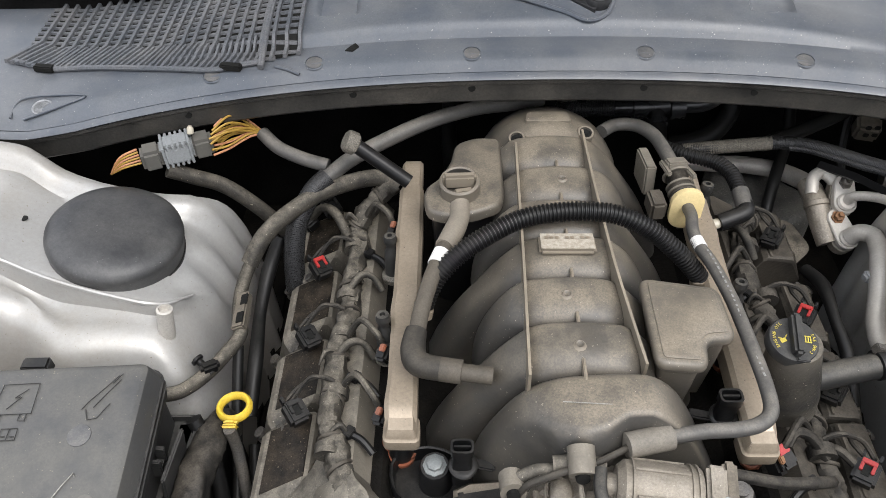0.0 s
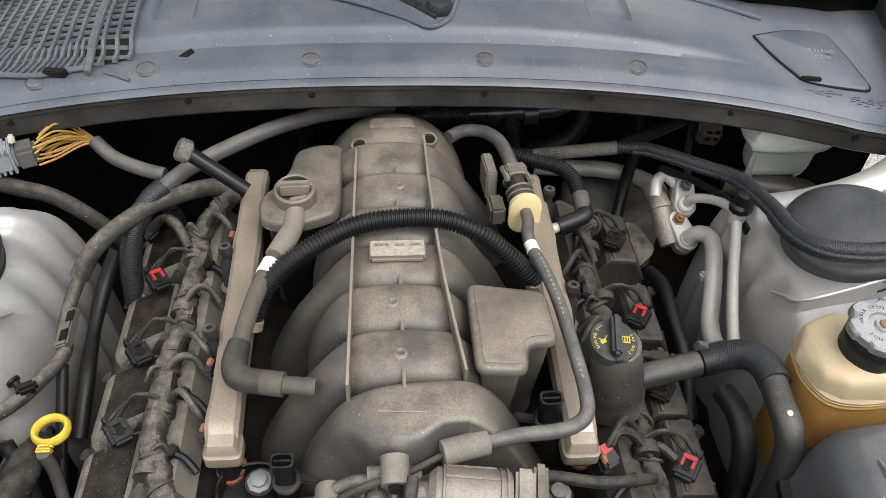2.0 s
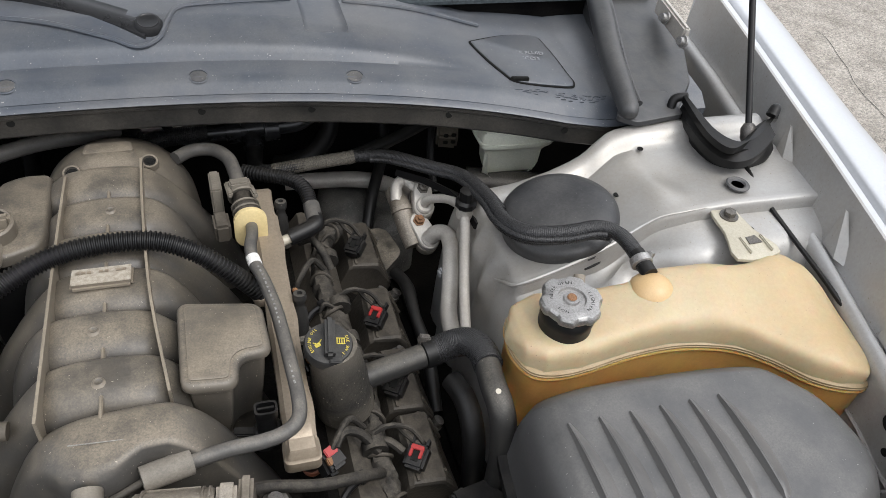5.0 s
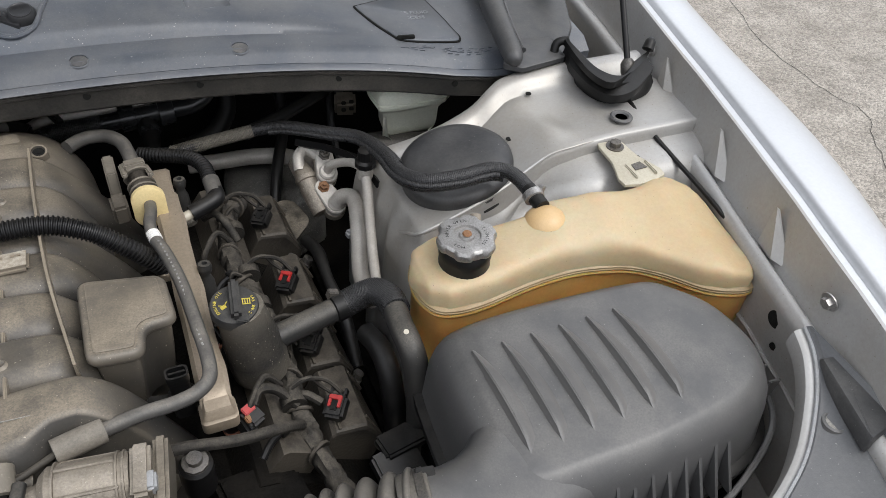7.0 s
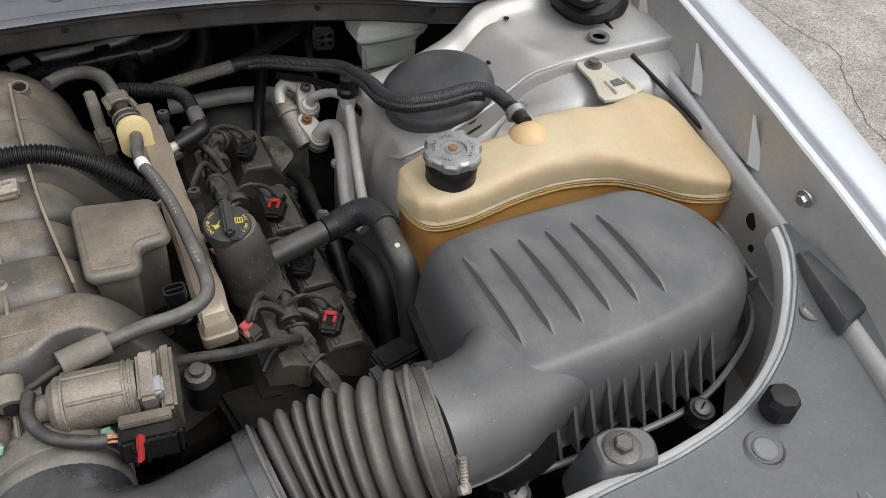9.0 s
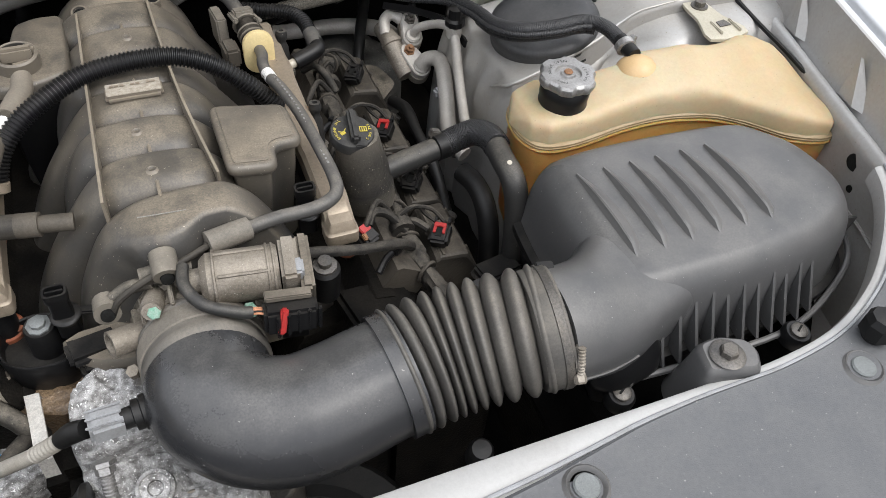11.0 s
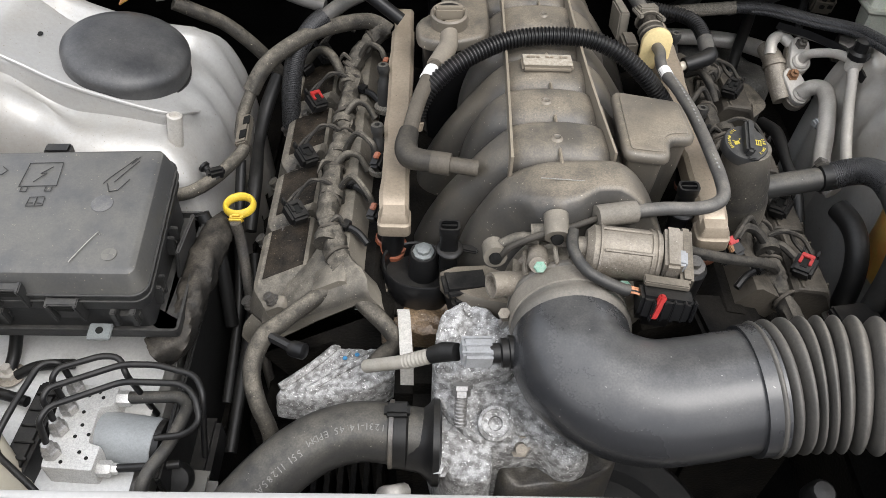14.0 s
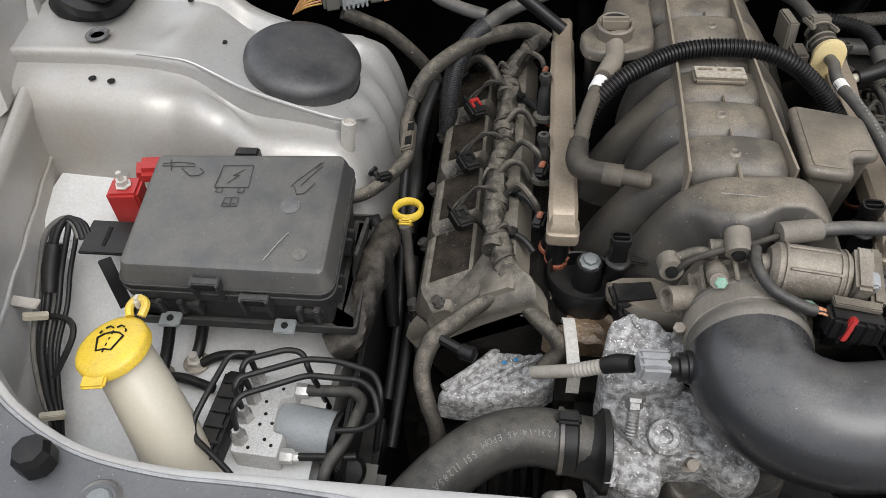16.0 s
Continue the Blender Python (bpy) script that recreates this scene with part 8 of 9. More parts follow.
part("body", lathe([(0.0095, -0.022), (0.0105, -0.018), (0.0105, -0.004), (0.008, 0.0)], (0.412, 0.690, 0.858), (0, 0, 1), 18), pipe_metal, acl)
part("cap", lathe([(0.013, -0.004), (0.014, -0.002), (0.014, 0.004), (0.010, 0.007), (0.0095, 0.02), (0.007, 0.021), (0, 0.021)], (0.412, 0.690, 0.858), (0, 0, 1), 10), black_plastic, acl, angle=25)

# Coolant hose beside the oil filler
ch = thing("coolant_bypass_hose", "black coolant hose with a clamp and a ribbed sheath turning down", "coolant hose", (0.33, 0.48, 0.82))
part("straight", tube([(0.222, 0.468, 0.826), (0.27, 0.478, 0.829), (0.318, 0.487, 0.832)], 0.0132, 18), hose_rubber, ch)
part("clamp", lathe([(0.0135, -0.009), (0.0155, -0.008), (0.0155, 0.008), (0.0135, 0.009)], (0.312, 0.4862, 0.832), (1, 0.18, 0.05), 22), rubber, ch)
part("clamp_ear", block((0.306, 0.494, 0.846), (0.012, 0.008, 0.010), (0, 20, 0), 0.001), dark_steel, ch)
bend = [(0.316, 0.4868, 0.832), (0.334, 0.488, 0.838), (0.350, 0.480, 0.848), (0.3575, 0.460, 0.856), (0.357, 0.436, 0.860)]
part("ribbed_sheath", corrugated(bend, 0.0155, 0.0024, 0.0005, 18), braid, ch)
part("lower", tube([(0.357, 0.445, 0.859), (0.354, 0.412, 0.859), (0.3545, 0.395, 0.856), (0.356, 0.381, 0.843), (0.358, 0.373, 0.81), (0.360, 0.370, 0.76), (0.360, 0.370, 0.69)], 0.0135, 16), hose_rubber, ch)
part("white_dot", lathe([(0.0028, 0), (0.0028, 0.001), (0, 0.001)], (0.3525, 0.397, 0.870), (-0.1, -0.3, 0.95), 10), white_plastic, ch)
hose("second_coolant_hose", "black textured coolant hose beside the coolant tank", [(0.335, 0.47, 0.80), (0.341, 0.445, 0.80), (0.343, 0.42, 0.79), (0.343, 0.40, 0.76), (0.343, 0.39, 0.70), (0.343, 0.385, 0.64)], 0.0125, rubber, "coolant hose")
br2 = thing("hose_bracket", "black plastic bracket below the coolant hoses", "bracket", (0.34, 0.36, 0.74))
part("plate", block((0.335, 0.355, 0.75), (0.05, 0.03, 0.012), (0, 0, 10), 0.003), black_plastic, br2)
part("side", block((0.325, 0.33, 0.735), (0.05, 0.05, 0.02), (20, 0, 10), 0.003), black_plastic, br2)

# Brake fluid reservoir and plug in the far corner
rv = thing("brake_fluid_reservoir", "pale greenish translucent brake fluid reservoir under the cowl", "fluid reservoir", (0.53, 0.86, 0.78))
tub = smooth_outline([(0.478, 0.83), (0.484, 0.818), (0.52, 0.814), (0.575, 0.816), (0.590, 0.828), (0.594, 0.86), (0.586, 0.888), (0.55, 0.895), (0.50, 0.893), (0.480, 0.872)], 4)
part("upper", slab(tub, [(0.003, 0.838), (0.0, 0.843), (0.0, 0.860), (0.003, 0.866), (0.008, 0.870), (0.014, 0.872)]), reservoir_plastic, rv, angle=60)
part("lower", slab(tub, [(0.026, 0.780), (0.020, 0.788), (0.016, 0.80), (0.014, 0.825), (0.006, 0.836), (0.002, 0.845)]), reservoir_plastic, rv, angle=60)
part("seam", slab(tub, [(-0.001, 0.846), (-0.0025, 0.847), (-0.0025, 0.850), (-0.001, 0.851)]), reservoir_plastic, rv)
part("cylinder", lathe([(0.02, -0.05), (0.022, 0.0), (0.022, 0.06), (0.018, 0.07)], (0.52, 0.835, 0.765), (0.9, -0.3, 0), 18), dark_steel, rv)
pg = thing("wiring_plug", "grey-black multi-pin plug near the firewall", "wiring connector", (0.453, 0.897, 0.80))
part("body", block((0.453, 0.90, 0.812), (0.032, 0.026, 0.03), (20, 0, -15), 0.004), dusty_black, pg)
for k in range(4):
    part("pin_slot", block((0.446 + 0.012 * (k % 2), 0.884, 0.812 + 0.012 * (k // 2)), (0.007, 0.003, 0.007), (20, 0, -15), 0.001), mark_dark, pg)
part("wire", tube([(0.455, 0.91, 0.81), (0.44, 0.93, 0.83), (0.43, 0.90, 0.78), (0.43, 0.86, 0.74)], 0.006, 8), rubber, pg)


# Short taped branches and plugs between the banks and the bay sides
def branch(pts, r, plug=None, mat=tape):
    ob = thing("harness_branch", "short dusty taped wiring branch beside the valve cover", "wiring", pts[0], "harness branches")
    part("wrap", tube(pts, [r * (1 + 0.12 * math.sin(2.3 * k)) for k in range(len(pts))], 10), mat, ob)
    if plug:
        body = part("plug", block(pts[-1], (0.02, 0.026, 0.018), plug, 0.003), black_plastic, ob, "small black plug")
        part("latch", block(Vector(pts[-1]) + Vector((0, 0, 0.0105)), (0.009, 0.014, 0.004), plug, 0.001), rubber, body)


branch([(0.236, 0.655, 0.806), (0.228, 0.672, 0.822), (0.218, 0.690, 0.826), (0.205, 0.70, 0.815)], 0.005, None, tape_dark)
branch([(0.240, 0.545, 0.80), (0.226, 0.556, 0.816), (0.212, 0.560, 0.814), (0.198, 0.556, 0.80)], 0.0042, None, tape_dark)
branch([(0.330, 0.70, 0.74), (0.336, 0.66, 0.752), (0.334, 0.61, 0.75), (0.338, 0.56, 0.735), (0.335, 0.50, 0.70)], 0.008, None, rubber)
branch([(-0.246, 0.70, 0.80), (-0.262, 0.725, 0.815), (-0.282, 0.742, 0.81), (-0.305, 0.75, 0.78)], 0.006, (10, -20, 40))
branch([(-0.236, 0.60, 0.806), (-0.222, 0.616, 0.82), (-0.208, 0.618, 0.816), (-0.197, 0.610, 0.802)], 0.0042)
branch([(-0.240, 0.512, 0.803), (-0.225, 0.522, 0.818), (-0.210, 0.524, 0.815), (-0.199, 0.516, 0.80)], 0.0042)
branch([(-0.330, 0.70, 0.80), (-0.345, 0.67, 0.77), (-0.350, 0.62, 0.75), (-0.346, 0.56, 0.74), (-0.348, 0.50, 0.71)], 0.0085, None, rubber)
single("rear_shield", slab(smooth_outline([(0.262, 0.86), (0.29, 0.835), (0.345, 0.815), (0.395, 0.84), (0.405, 0.89), (0.38, 0.935), (0.33, 0.972), (0.285, 0.975), (0.262, 0.93)], 4), [(0.0, 0.60), (0.0, 0.69), (0.005, 0.698), (0.014, 0.702)], lambda x, y: 0.010 * math.sin(55 * x) * math.sin(40 * y) + 0.004 * noise.noise(Vector((x, y, 0)) * 60), True), shield_grey, "dusty grey moulded heat shield against the firewall", "heat shield", angle=60)
single("heat_shield", slab(rounded([(0.235, 0.775), (0.335, 0.79), (0.345, 0.735), (0.30, 0.70), (0.255, 0.725)], 0.012), [(0.0, 0.735), (0.0, 0.742), (0.003, 0.744)], lambda x, y: 0.006 * math.sin(60 * x) * math.sin(45 * y) - 0.15 * (0.79 - y), True), dusty_black, "dusty black sheet metal shield behind the engine", "heat shield")


# ---- left-hand side of the bay ----
fuse = thing("fuse_box", "black plastic fuse box with moulded symbols on its dusty lid", "fuse box", (-0.49, 0.36, 0.79))
lid_z = lambda x, y: (y - 0.30) * 0.11
top_out = rounded([(-0.593, 0.295), (-0.393, 0.297), (-0.398, 0.445), (-0.598, 0.434)], 0.007)
part("lid", slab(top_out, [(-0.0085, 0.846), (-0.0083, 0.8475), (-0.0030, 0.864), (-0.0012, 0.868), (0.0015, 0.8697), (0.004, 0.870)], lid_z), fuse_plastic, fuse, angle=28)
part("lid_skirt", slab(shrink(top_out, -0.0075), [(0.002, 0.822), (0.0, 0.826), (-0.0005, 0.8455)], lid_z), cap_plastic, fuse, "black skirt of the lid")
for out, z, r in ((-0.0088, 0.8465, 0.0014), (-0.0088, 0.838, 0.0012)):
    rim = [Vector((p.x, p.y, z + lid_z(0, p.y))) for p in shrink(top_out, out)]
    part("lid_rim", tube(rim + rim[:1], r, 8, 1, smooth=False), cap_plastic, fuse)
body_out = shrink(top_out, -0.002)
part("body", slab(body_out, [(0.004, 0.775), (0.001, 0.79), (0.0, 0.83)]), cap_plastic, fuse)
part("base_tray", slab(rounded([(-0.607, 0.284), (-0.366, 0.286), (-0.372, 0.448), (-0.612, 0.445)], 0.006), [(0.008, 0.778), (0.002, 0.782), (0.0, 0.785), (0.0, 0.7955), (0.0025, 0.7955), (0.003, 0.788), (0.02, 0.788)]), cap_plastic, fuse)
for x, y, z in ((-0.507, 0.286, 0.846), (-0.462, 0.286, 0.826)):
    latch = part("latch", merge(block((x - 0.013, y, z), (0.004, 0.012, 0.030), (10, 0, 0), 0.001), block((x + 0.013, y, z), (0.004, 0.012, 0.030), (10, 0, 0), 0.001), block((x, y - 0.002, z + 0.013), (0.030, 0.008, 0.004), (10, 0, 0), 0.001), block((x, y + 0.003, z - 0.004), (0.022, 0.006, 0.024), (10, 0, 0), 0.001)), cap_plastic, fuse)
    part("latch_window", block((x, y - 0.003, z + 0.006), (0.020, 0.004, 0.008), (10, 0, 0), 0.001), mark_dark, latch)
for x in (-0.575, -0.535, -0.412):
    part("side_clip", merge(block((x - 0.009, 0.290, 0.812), (0.006, 0.010, 0.022), (6, 0, 0), 0.001), block((x + 0.009, 0.290, 0.812), (0.006, 0.010, 0.022), (6, 0, 0), 0.001), block((x, 0.294, 0.808), (0.026, 0.008, 0.012), (6, 0, 0), 0.001)), cap_plastic, fuse)
for x in (-0.558, -0.438):
    tab = part("mount_tab", block((x, 0.281, 0.7985), (0.022, 0.017, 0.004), (8, 0, 0), 0.001), clip_grey, fuse, "bare metal mounting tab")
    part("tab_hole", lathe([(0.0036, 0.0), (0.0036, 0.0008), (0, 0.0008)], (x, 0.281, 0.8008), (0, -0.14, 1), 14), mark_dark, tab)
for y, z in ((0.324, 0.812), (0.383, 0.818)):
    part("side_clip", merge(block((-0.389, y - 0.007, z), (0.010, 0.004, 0.026), (0, 6, 0), 0.001), block((-0.389, y + 0.007, z), (0.010, 0.004, 0.026), (0, 6, 0), 0.001), block((-0.391, y, z - 0.008), (0.008, 0.012, 0.008), (0, 6, 0), 0.001)), cap_plastic, fuse)
part("side_wing", block((-0.378, 0.385, 0.808), (0.004, 0.056, 0.042), (0, 10, -4), 0.0015), cap_plastic, fuse)
part("rear_latch", block((-0.505, 0.447, 0.878), (0.026, 0.014, 0.014), (0, 0, 2), 0.002), black_plastic, fuse)


def on_lid(x, y):
    return Vector((x, y, 0.8712 + lid_z(x, y)))


def symbol(strokes, r=0.0005, dx=0.0):
    return merge(*[tube([on_lid(q[0] + dx, q[1]) for q in s], r, 6, 1, smooth=False) for s in strokes])


# Strokes darker than the lid paint the shaded edges of its same-coloured moulding
part("battery_symbol", symbol([[(-0.512, 0.392), (-0.476, 0.394), (-0.478, 0.424), (-0.510, 0.422), (-0.512, 0.392)], [(-0.500, 0.398), (-0.490, 0.410), (-0.496, 0.409), (-0.486, 0.418)], [(-0.509, 0.392), (-0.509, 0.386), (-0.503, 0.386), (-0.503, 0.392)], [(-0.486, 0.393), (-0.486, 0.387), (-0.480, 0.387), (-0.480, 0.393)]], 0.0005, -0.013), cap_plastic, fuse, "moulded battery symbol")
part("book_symbol", symbol([[(-0.505, 0.368), (-0.489, 0.369), (-0.490, 0.380), (-0.504, 0.379), (-0.505, 0.368)], [(-0.497, 0.369), (-0.497, 0.379)], [(-0.503, 0.372), (-0.499, 0.372)], [(-0.495, 0.372), (-0.491, 0.372)]], 0.0005, -0.006), cap_plastic, fuse, "moulded handbook symbol")
part("clamp_symbol", symbol([[(-0.582, 0.421), (-0.565, 0.424), (-0.548, 0.423), (-0.546, 0.419), (-0.565, 0.418), (-0.582, 0.418)], [(-0.575, 0.427), (-0.570, 0.412)], [(-0.560, 0.416), (-0.548, 0.406), (-0.538, 0.407), (-0.534, 0.412), (-0.540, 0.417)]], 0.0005, -0.008), cap_plastic, fuse, "moulded jump clamp symbol")
part("clamp_symbol", symbol([[(-0.403, 0.432), (-0.412, 0.420), (-0.424, 0.405), (-0.428, 0.398)], [(-0.400, 0.428), (-0.408, 0.416), (-0.418, 0.400)], [(-0.407, 0.424), (-0.400, 0.434)], [(-0.424, 0.398), (-0.420, 0.388), (-0.412, 0.390), (-0.404, 0.404)]], 0.0005, -0.017), cap_plastic, fuse, "moulded jump clamp symbol")
part("round_mark", lathe([(0.0105, 0.0002), (0.0103, 0.0006), (0.008, 0.0008), (0, 0.0008)], on_lid(-0.440, 0.374) - Vector((0, 0, 0.0012)), (0, -0.11, 1), 22), clip_plastic, fuse)
part("gate_mark", lathe([(0.007, 0.0002), (0.007, 0.0008), (0, 0.0008)], on_lid(-0.418, 0.315) - Vector((0, 0, 0.0012)), (0, -0.11, 1), 18), fuse_plastic, fuse)
part("scratch", symbol([[(-0.452, 0.305), (-0.441, 0.328), (-0.434, 0.340), (-0.432, 0.336)]], 0.0005), mark_white, fuse, "pale scratch")

jump = thing("jump_start_post", "red plastic jump start terminal with a threaded stud and nut", "terminal", (-0.63, 0.41, 0.82))
part("housing", block((-0.634, 0.404, 0.840), (0.034, 0.03, 0.05), (0, 0, 6), 0.003), red_plastic, jump)
part("cover", block((-0.605, 0.436, 0.862), (0.05, 0.03, 0.02), (0, 8, 18), 0.006), red_plastic, jump, "red hinged cover behind the stud")
part("nut", lathe([(0.009, 0.0), (0.009, 0.0015), (0.0065, 0.002), (0.0065, 0.008), (0.0032, 0.008), (0.0032, 0.018), (0, 0.018)], (-0.634, 0.404, 0.866), (0, 0, 1), 6), pipe_metal, jump)
part("base", block((-0.632, 0.404, 0.805), (0.03, 0.03, 0.03), (0, 0, 6), 0.003), black_plastic, jump)
fb = thing("fuse_box_bracket", "black slotted steel bracket beside the fuse box", "bracket", (-0.63, 0.35, 0.84))
part("plate", block((-0.638, 0.352, 0.838), (0.05, 0.05, 0.004), (-4, 6, 6), 0.001), black_plastic, fb)
part("slot", block((-0.640, 0.352, 0.8406), (0.004, 0.028, 0.001), (-4, 6, 6), 0), mark_dark, fb)
part("wing", loft([[Vector((-0.627, 0.306, 0.852)), Vector((-0.617, 0.312, 0.852)), Vector((-0.606, 0.296, 0.80)), Vector((-0.614, 0.288, 0.80))], [Vector((-0.6258, 0.3078, 0.8532)), Vector((-0.6158, 0.3138, 0.8532)), Vector((-0.6048, 0.2978, 0.8012)), Vector((-0.6128, 0.2898, 0.8012))]]), black_plastic, fb, "slotted sheet metal blade")

# Tower stud with its sleeve
single("tower_stud", lathe([(0.0085, -0.03), (0.0085, 0.012), (0.006, 0.013), (0.005, 0.008), (0, 0.008)], (-0.414, 0.53, 0.85), (0.15, 0.1, 1), 18), pipe_metal, "dull steel stud standing on the strut tower", "stud")

# Dipstick
dip = thing("dipstick", "bright yellow ring-handled oil dipstick beside the valve cover", "dipstick", (-0.336, 0.46, 0.75))
DC = Vector((-0.3365, 0.454, 0.800))
rd, rg, ru = Vector((1, 0.02, 0)), Vector((0, 0.99, -0.02)), Vector((0, 0.02, 0.99))
rings = []
for k in range(36):
    t = 2 * math.pi * k / 36
    c = DC + rd * 0.0150 * math.cos(t) + rg * 0.0145 * math.sin(t)
    o = (rd * math.cos(t) + rg * math.sin(t))
    rings.append([c + o * 0.0034 * math.cos(a) + ru * 0.0058 * math.sin(a) for a in (2 * math.pi * j / 10 for j in range(10))])
part("ring", loft(rings, wrap=True), yellow_plastic, dip)
part("neck", block(DC - rg * 0.0185, (0.014, 0.008, 0.010), (15, 0, 0), 0.003), yellow_plastic, dip)
part("collar", block(DC - rg * 0.023, (0.017, 0.004, 0.010), (15, 0, 0), 0.002), yellow_plastic, dip)
part("stick", tube([DC - rg * 0.026, (-0.335, 0.425, 0.76), (-0.328, 0.39, 0.68), (-0.32, 0.37, 0.55)], 0.0062, 10), dark_steel, dip)

# Corrugated sleeve and conduits between fuse box and engine
sl = thing("fuse_box_harness", "thick crinkled taped harness leaving the side of the fuse box", "wiring harness", (-0.352, 0.36, 0.76))
pts = spline([(-0.352, 0.458, 0.765), (-0.358, 0.436, 0.778), (-0.362, 0.402, 0.785), (-0.366, 0.365, 0.782), (-0.370, 0.330, 0.775), (-0.378, 0.300, 0.765), (-0.396, 0.288, 0.755)], 16)
rings = []
for i, (p, a, b) in enumerate(frames_along(pts)):
    rings.append([p + (a * math.cos(t) + b * math.sin(t)) * (0.0180 + 0.0032 * noise.noise(p * 48 + Vector((1.5 * math.cos(t), 1.5 * math.sin(t), 0))) - 0.0045 * abs(noise.noise(p * 62 + Vector((2.2 * math.cos(t), 2.2 * math.sin(t), 0)))) + 0.0008 * noise.noise(p * 190 + Vector((3 * math.cos(t), 3 * math.sin(t), 0)))) for t in (2 * math.pi * k / 26 for k in range(26))])
part("sleeve", loft(rings), coil_dark, sl, angle=50)
for pts, r in (([(-0.375, 0.44, 0.80), (-0.36, 0.42, 0.76), (-0.352, 0.38, 0.68)], 0.008), ([(-0.338, 0.47, 0.70), (-0.334, 0.42, 0.68), (-0.336, 0.33, 0.65), (-0.34, 0.25, 0.62)], 0.007), ([(-0.352, 0.54, 0.79), (-0.352, 0.48, 0.74), (-0.348, 0.40, 0.68), (-0.35, 0.30, 0.64)], 0.006)):
    hose("bay_conduit", "thin black conduit hanging in the gap beside the engine", pts, r, rubber, "conduit")
part("inner_shield", box(-0.372, -0.366, 0.16, 0.50, 0.52, 0.74, 0.002), rubber, sl)

# Brake modulator with its steel lines
absm = thing("brake_modulator", "bare aluminium brake modulator block with bent black brake lines", "brake modulator", (-0.46, 0.21, 0.66))
blk = part("valve_block", slab(rounded([(-0.486, 0.262), (-0.477, 0.170), (-0.429, 0.167), (-0.428, 0.193), (-0.440, 0.196), (-0.441, 0.232), (-0.428, 0.236), (-0.428, 0.256)], 0.003, 2), [(0.001, 0.66), (0, 0.661), (0, 0.7385), (0.001, 0.74)]), cut_aluminium, absm)
motor = part("motor", lathe([(0.024, -0.034), (0.027, -0.03), (0.027, 0.024), (0.0255, 0.0255), (0.025, 0.028), (0, 0.029)], (-0.410, 0.2125, 0.710), (0.98, -0.1, -0.05), 32), grey_motor, absm, "round grey pump motor")
part("motor_end", lathe([(0.0255, 0.024), (0.027, 0.025), (0.027, 0.031), (0.024, 0.033), (0, 0.033)], (-0.410, 0.2125, 0.710), (0.98, -0.1, -0.05), 32), black_plastic, motor)
part("controller", box(-0.512, -0.488, 0.150, 0.262, 0.64, 0.742, 0.004, (0, 0, -4)), black_plastic, absm)
for k in range(6):
    part("controller_rib", block((-0.501 + 0.0012 * k, 0.160 + 0.017 * k, 0.7435), (0.02, 0.003, 0.004), (0, 0, -4), 0.0006), black_plastic, absm)
for x, y in ((-0.455, 0.246), (-0.441, 0.244), (-0.446, 0.262 - 0.012), (-0.452, 0.214), (-0.455, 0.202), (-0.443, 0.204), (-0.446, 0.186), (-0.460, 0.176), (-0.438, 0.180), (-0.455, 0.228)):
    part("port", lathe([(0.0018, 0), (0.0018, 0.0007), (0, 0.0007)], (x, y, 0.740), (0, 0, 1), 10), mark_dark, blk)
fits = [(-0.470, 0.184), (-0.471, 0.208), (-0.469, 0.230), (-0.469, 0.252)]
for x, y in fits:
    nut = part("line_nut", lathe([(0.0085, 0), (0.0085, 0.010), (0.0065, 0.012), (0.006, 0.018), (0.0045, 0.020)], (x, y, 0.739), (0, 0, 1), 6), bare_metal, absm)


def bent(points, r=0.009):
    """A line of straight runs with tight round bends."""
    p = [Vector(q) for q in points]
    out = [p[0]]
    for a, b, c in zip(p, p[1:], p[2:]):
        d = min(r, (a - b).length * 0.45, (c - b).length * 0.45)
        s0, s1 = b + (a - b).normalized() * d, b + (c - b).normalized() * d
        out += [s0 * (1 - t) ** 2 + b * 2 * t * (1 - t) + s1 * t * t for t in (0, 0.25, 0.5, 0.75, 1)]
    return out + [p[-1]]


runs = [
    [(-0.470, 0.184, 0.752), (-0.470, 0.192, 0.785), (-0.465, 0.205, 0.788), (-0.406, 0.233, 0.788), (-0.352, 0.232, 0.788), (-0.338, 0.222, 0.786), (-0.330, 0.200, 0.775), (-0.345, 0.192, 0.765), (-0.372, 0.190, 0.762)],
    [(-0.471, 0.208, 0.752), (-0.474, 0.214, 0.786), (-0.471, 0.224, 0.789), (-0.411, 0.251, 0.789), (-0.380, 0.252, 0.788), (-0.341, 0.242, 0.787), (-0.332, 0.226, 0.782), (-0.332, 0.214, 0.768), (-0.342, 0.205, 0.70)],
    [(-0.469, 0.230, 0.752), (-0.474, 0.236, 0.784), (-0.470, 0.246, 0.788), (-0.433, 0.261, 0.788), (-0.416, 0.260, 0.787), (-0.409, 0.246, 0.78), (-0.40, 0.25, 0.70)],
    [(-0.469, 0.252, 0.752), (-0.474, 0.258, 0.782), (-0.492, 0.254, 0.782), (-0.503, 0.206, 0.778), (-0.510, 0.184, 0.77), (-0.506, 0.170, 0.765), (-0.462, 0.138, 0.768), (-0.44, 0.12, 0.72)],
]
for r in runs:
    part("brake_line", tube(bent(r), 0.0031, 10, 1, smooth=False), black_plastic, absm)
part("big_line", tube(bent([(-0.416, 0.246, 0.738), (-0.366, 0.246, 0.742), (-0.356, 0.236, 0.742), (-0.362, 0.192, 0.748), (-0.376, 0.160, 0.750), (-0.380, 0.142, 0.74), (-0.372, 0.13, 0.69)], 0.014), 0.0062, 12, 1, smooth=False), hose_rubber, absm)
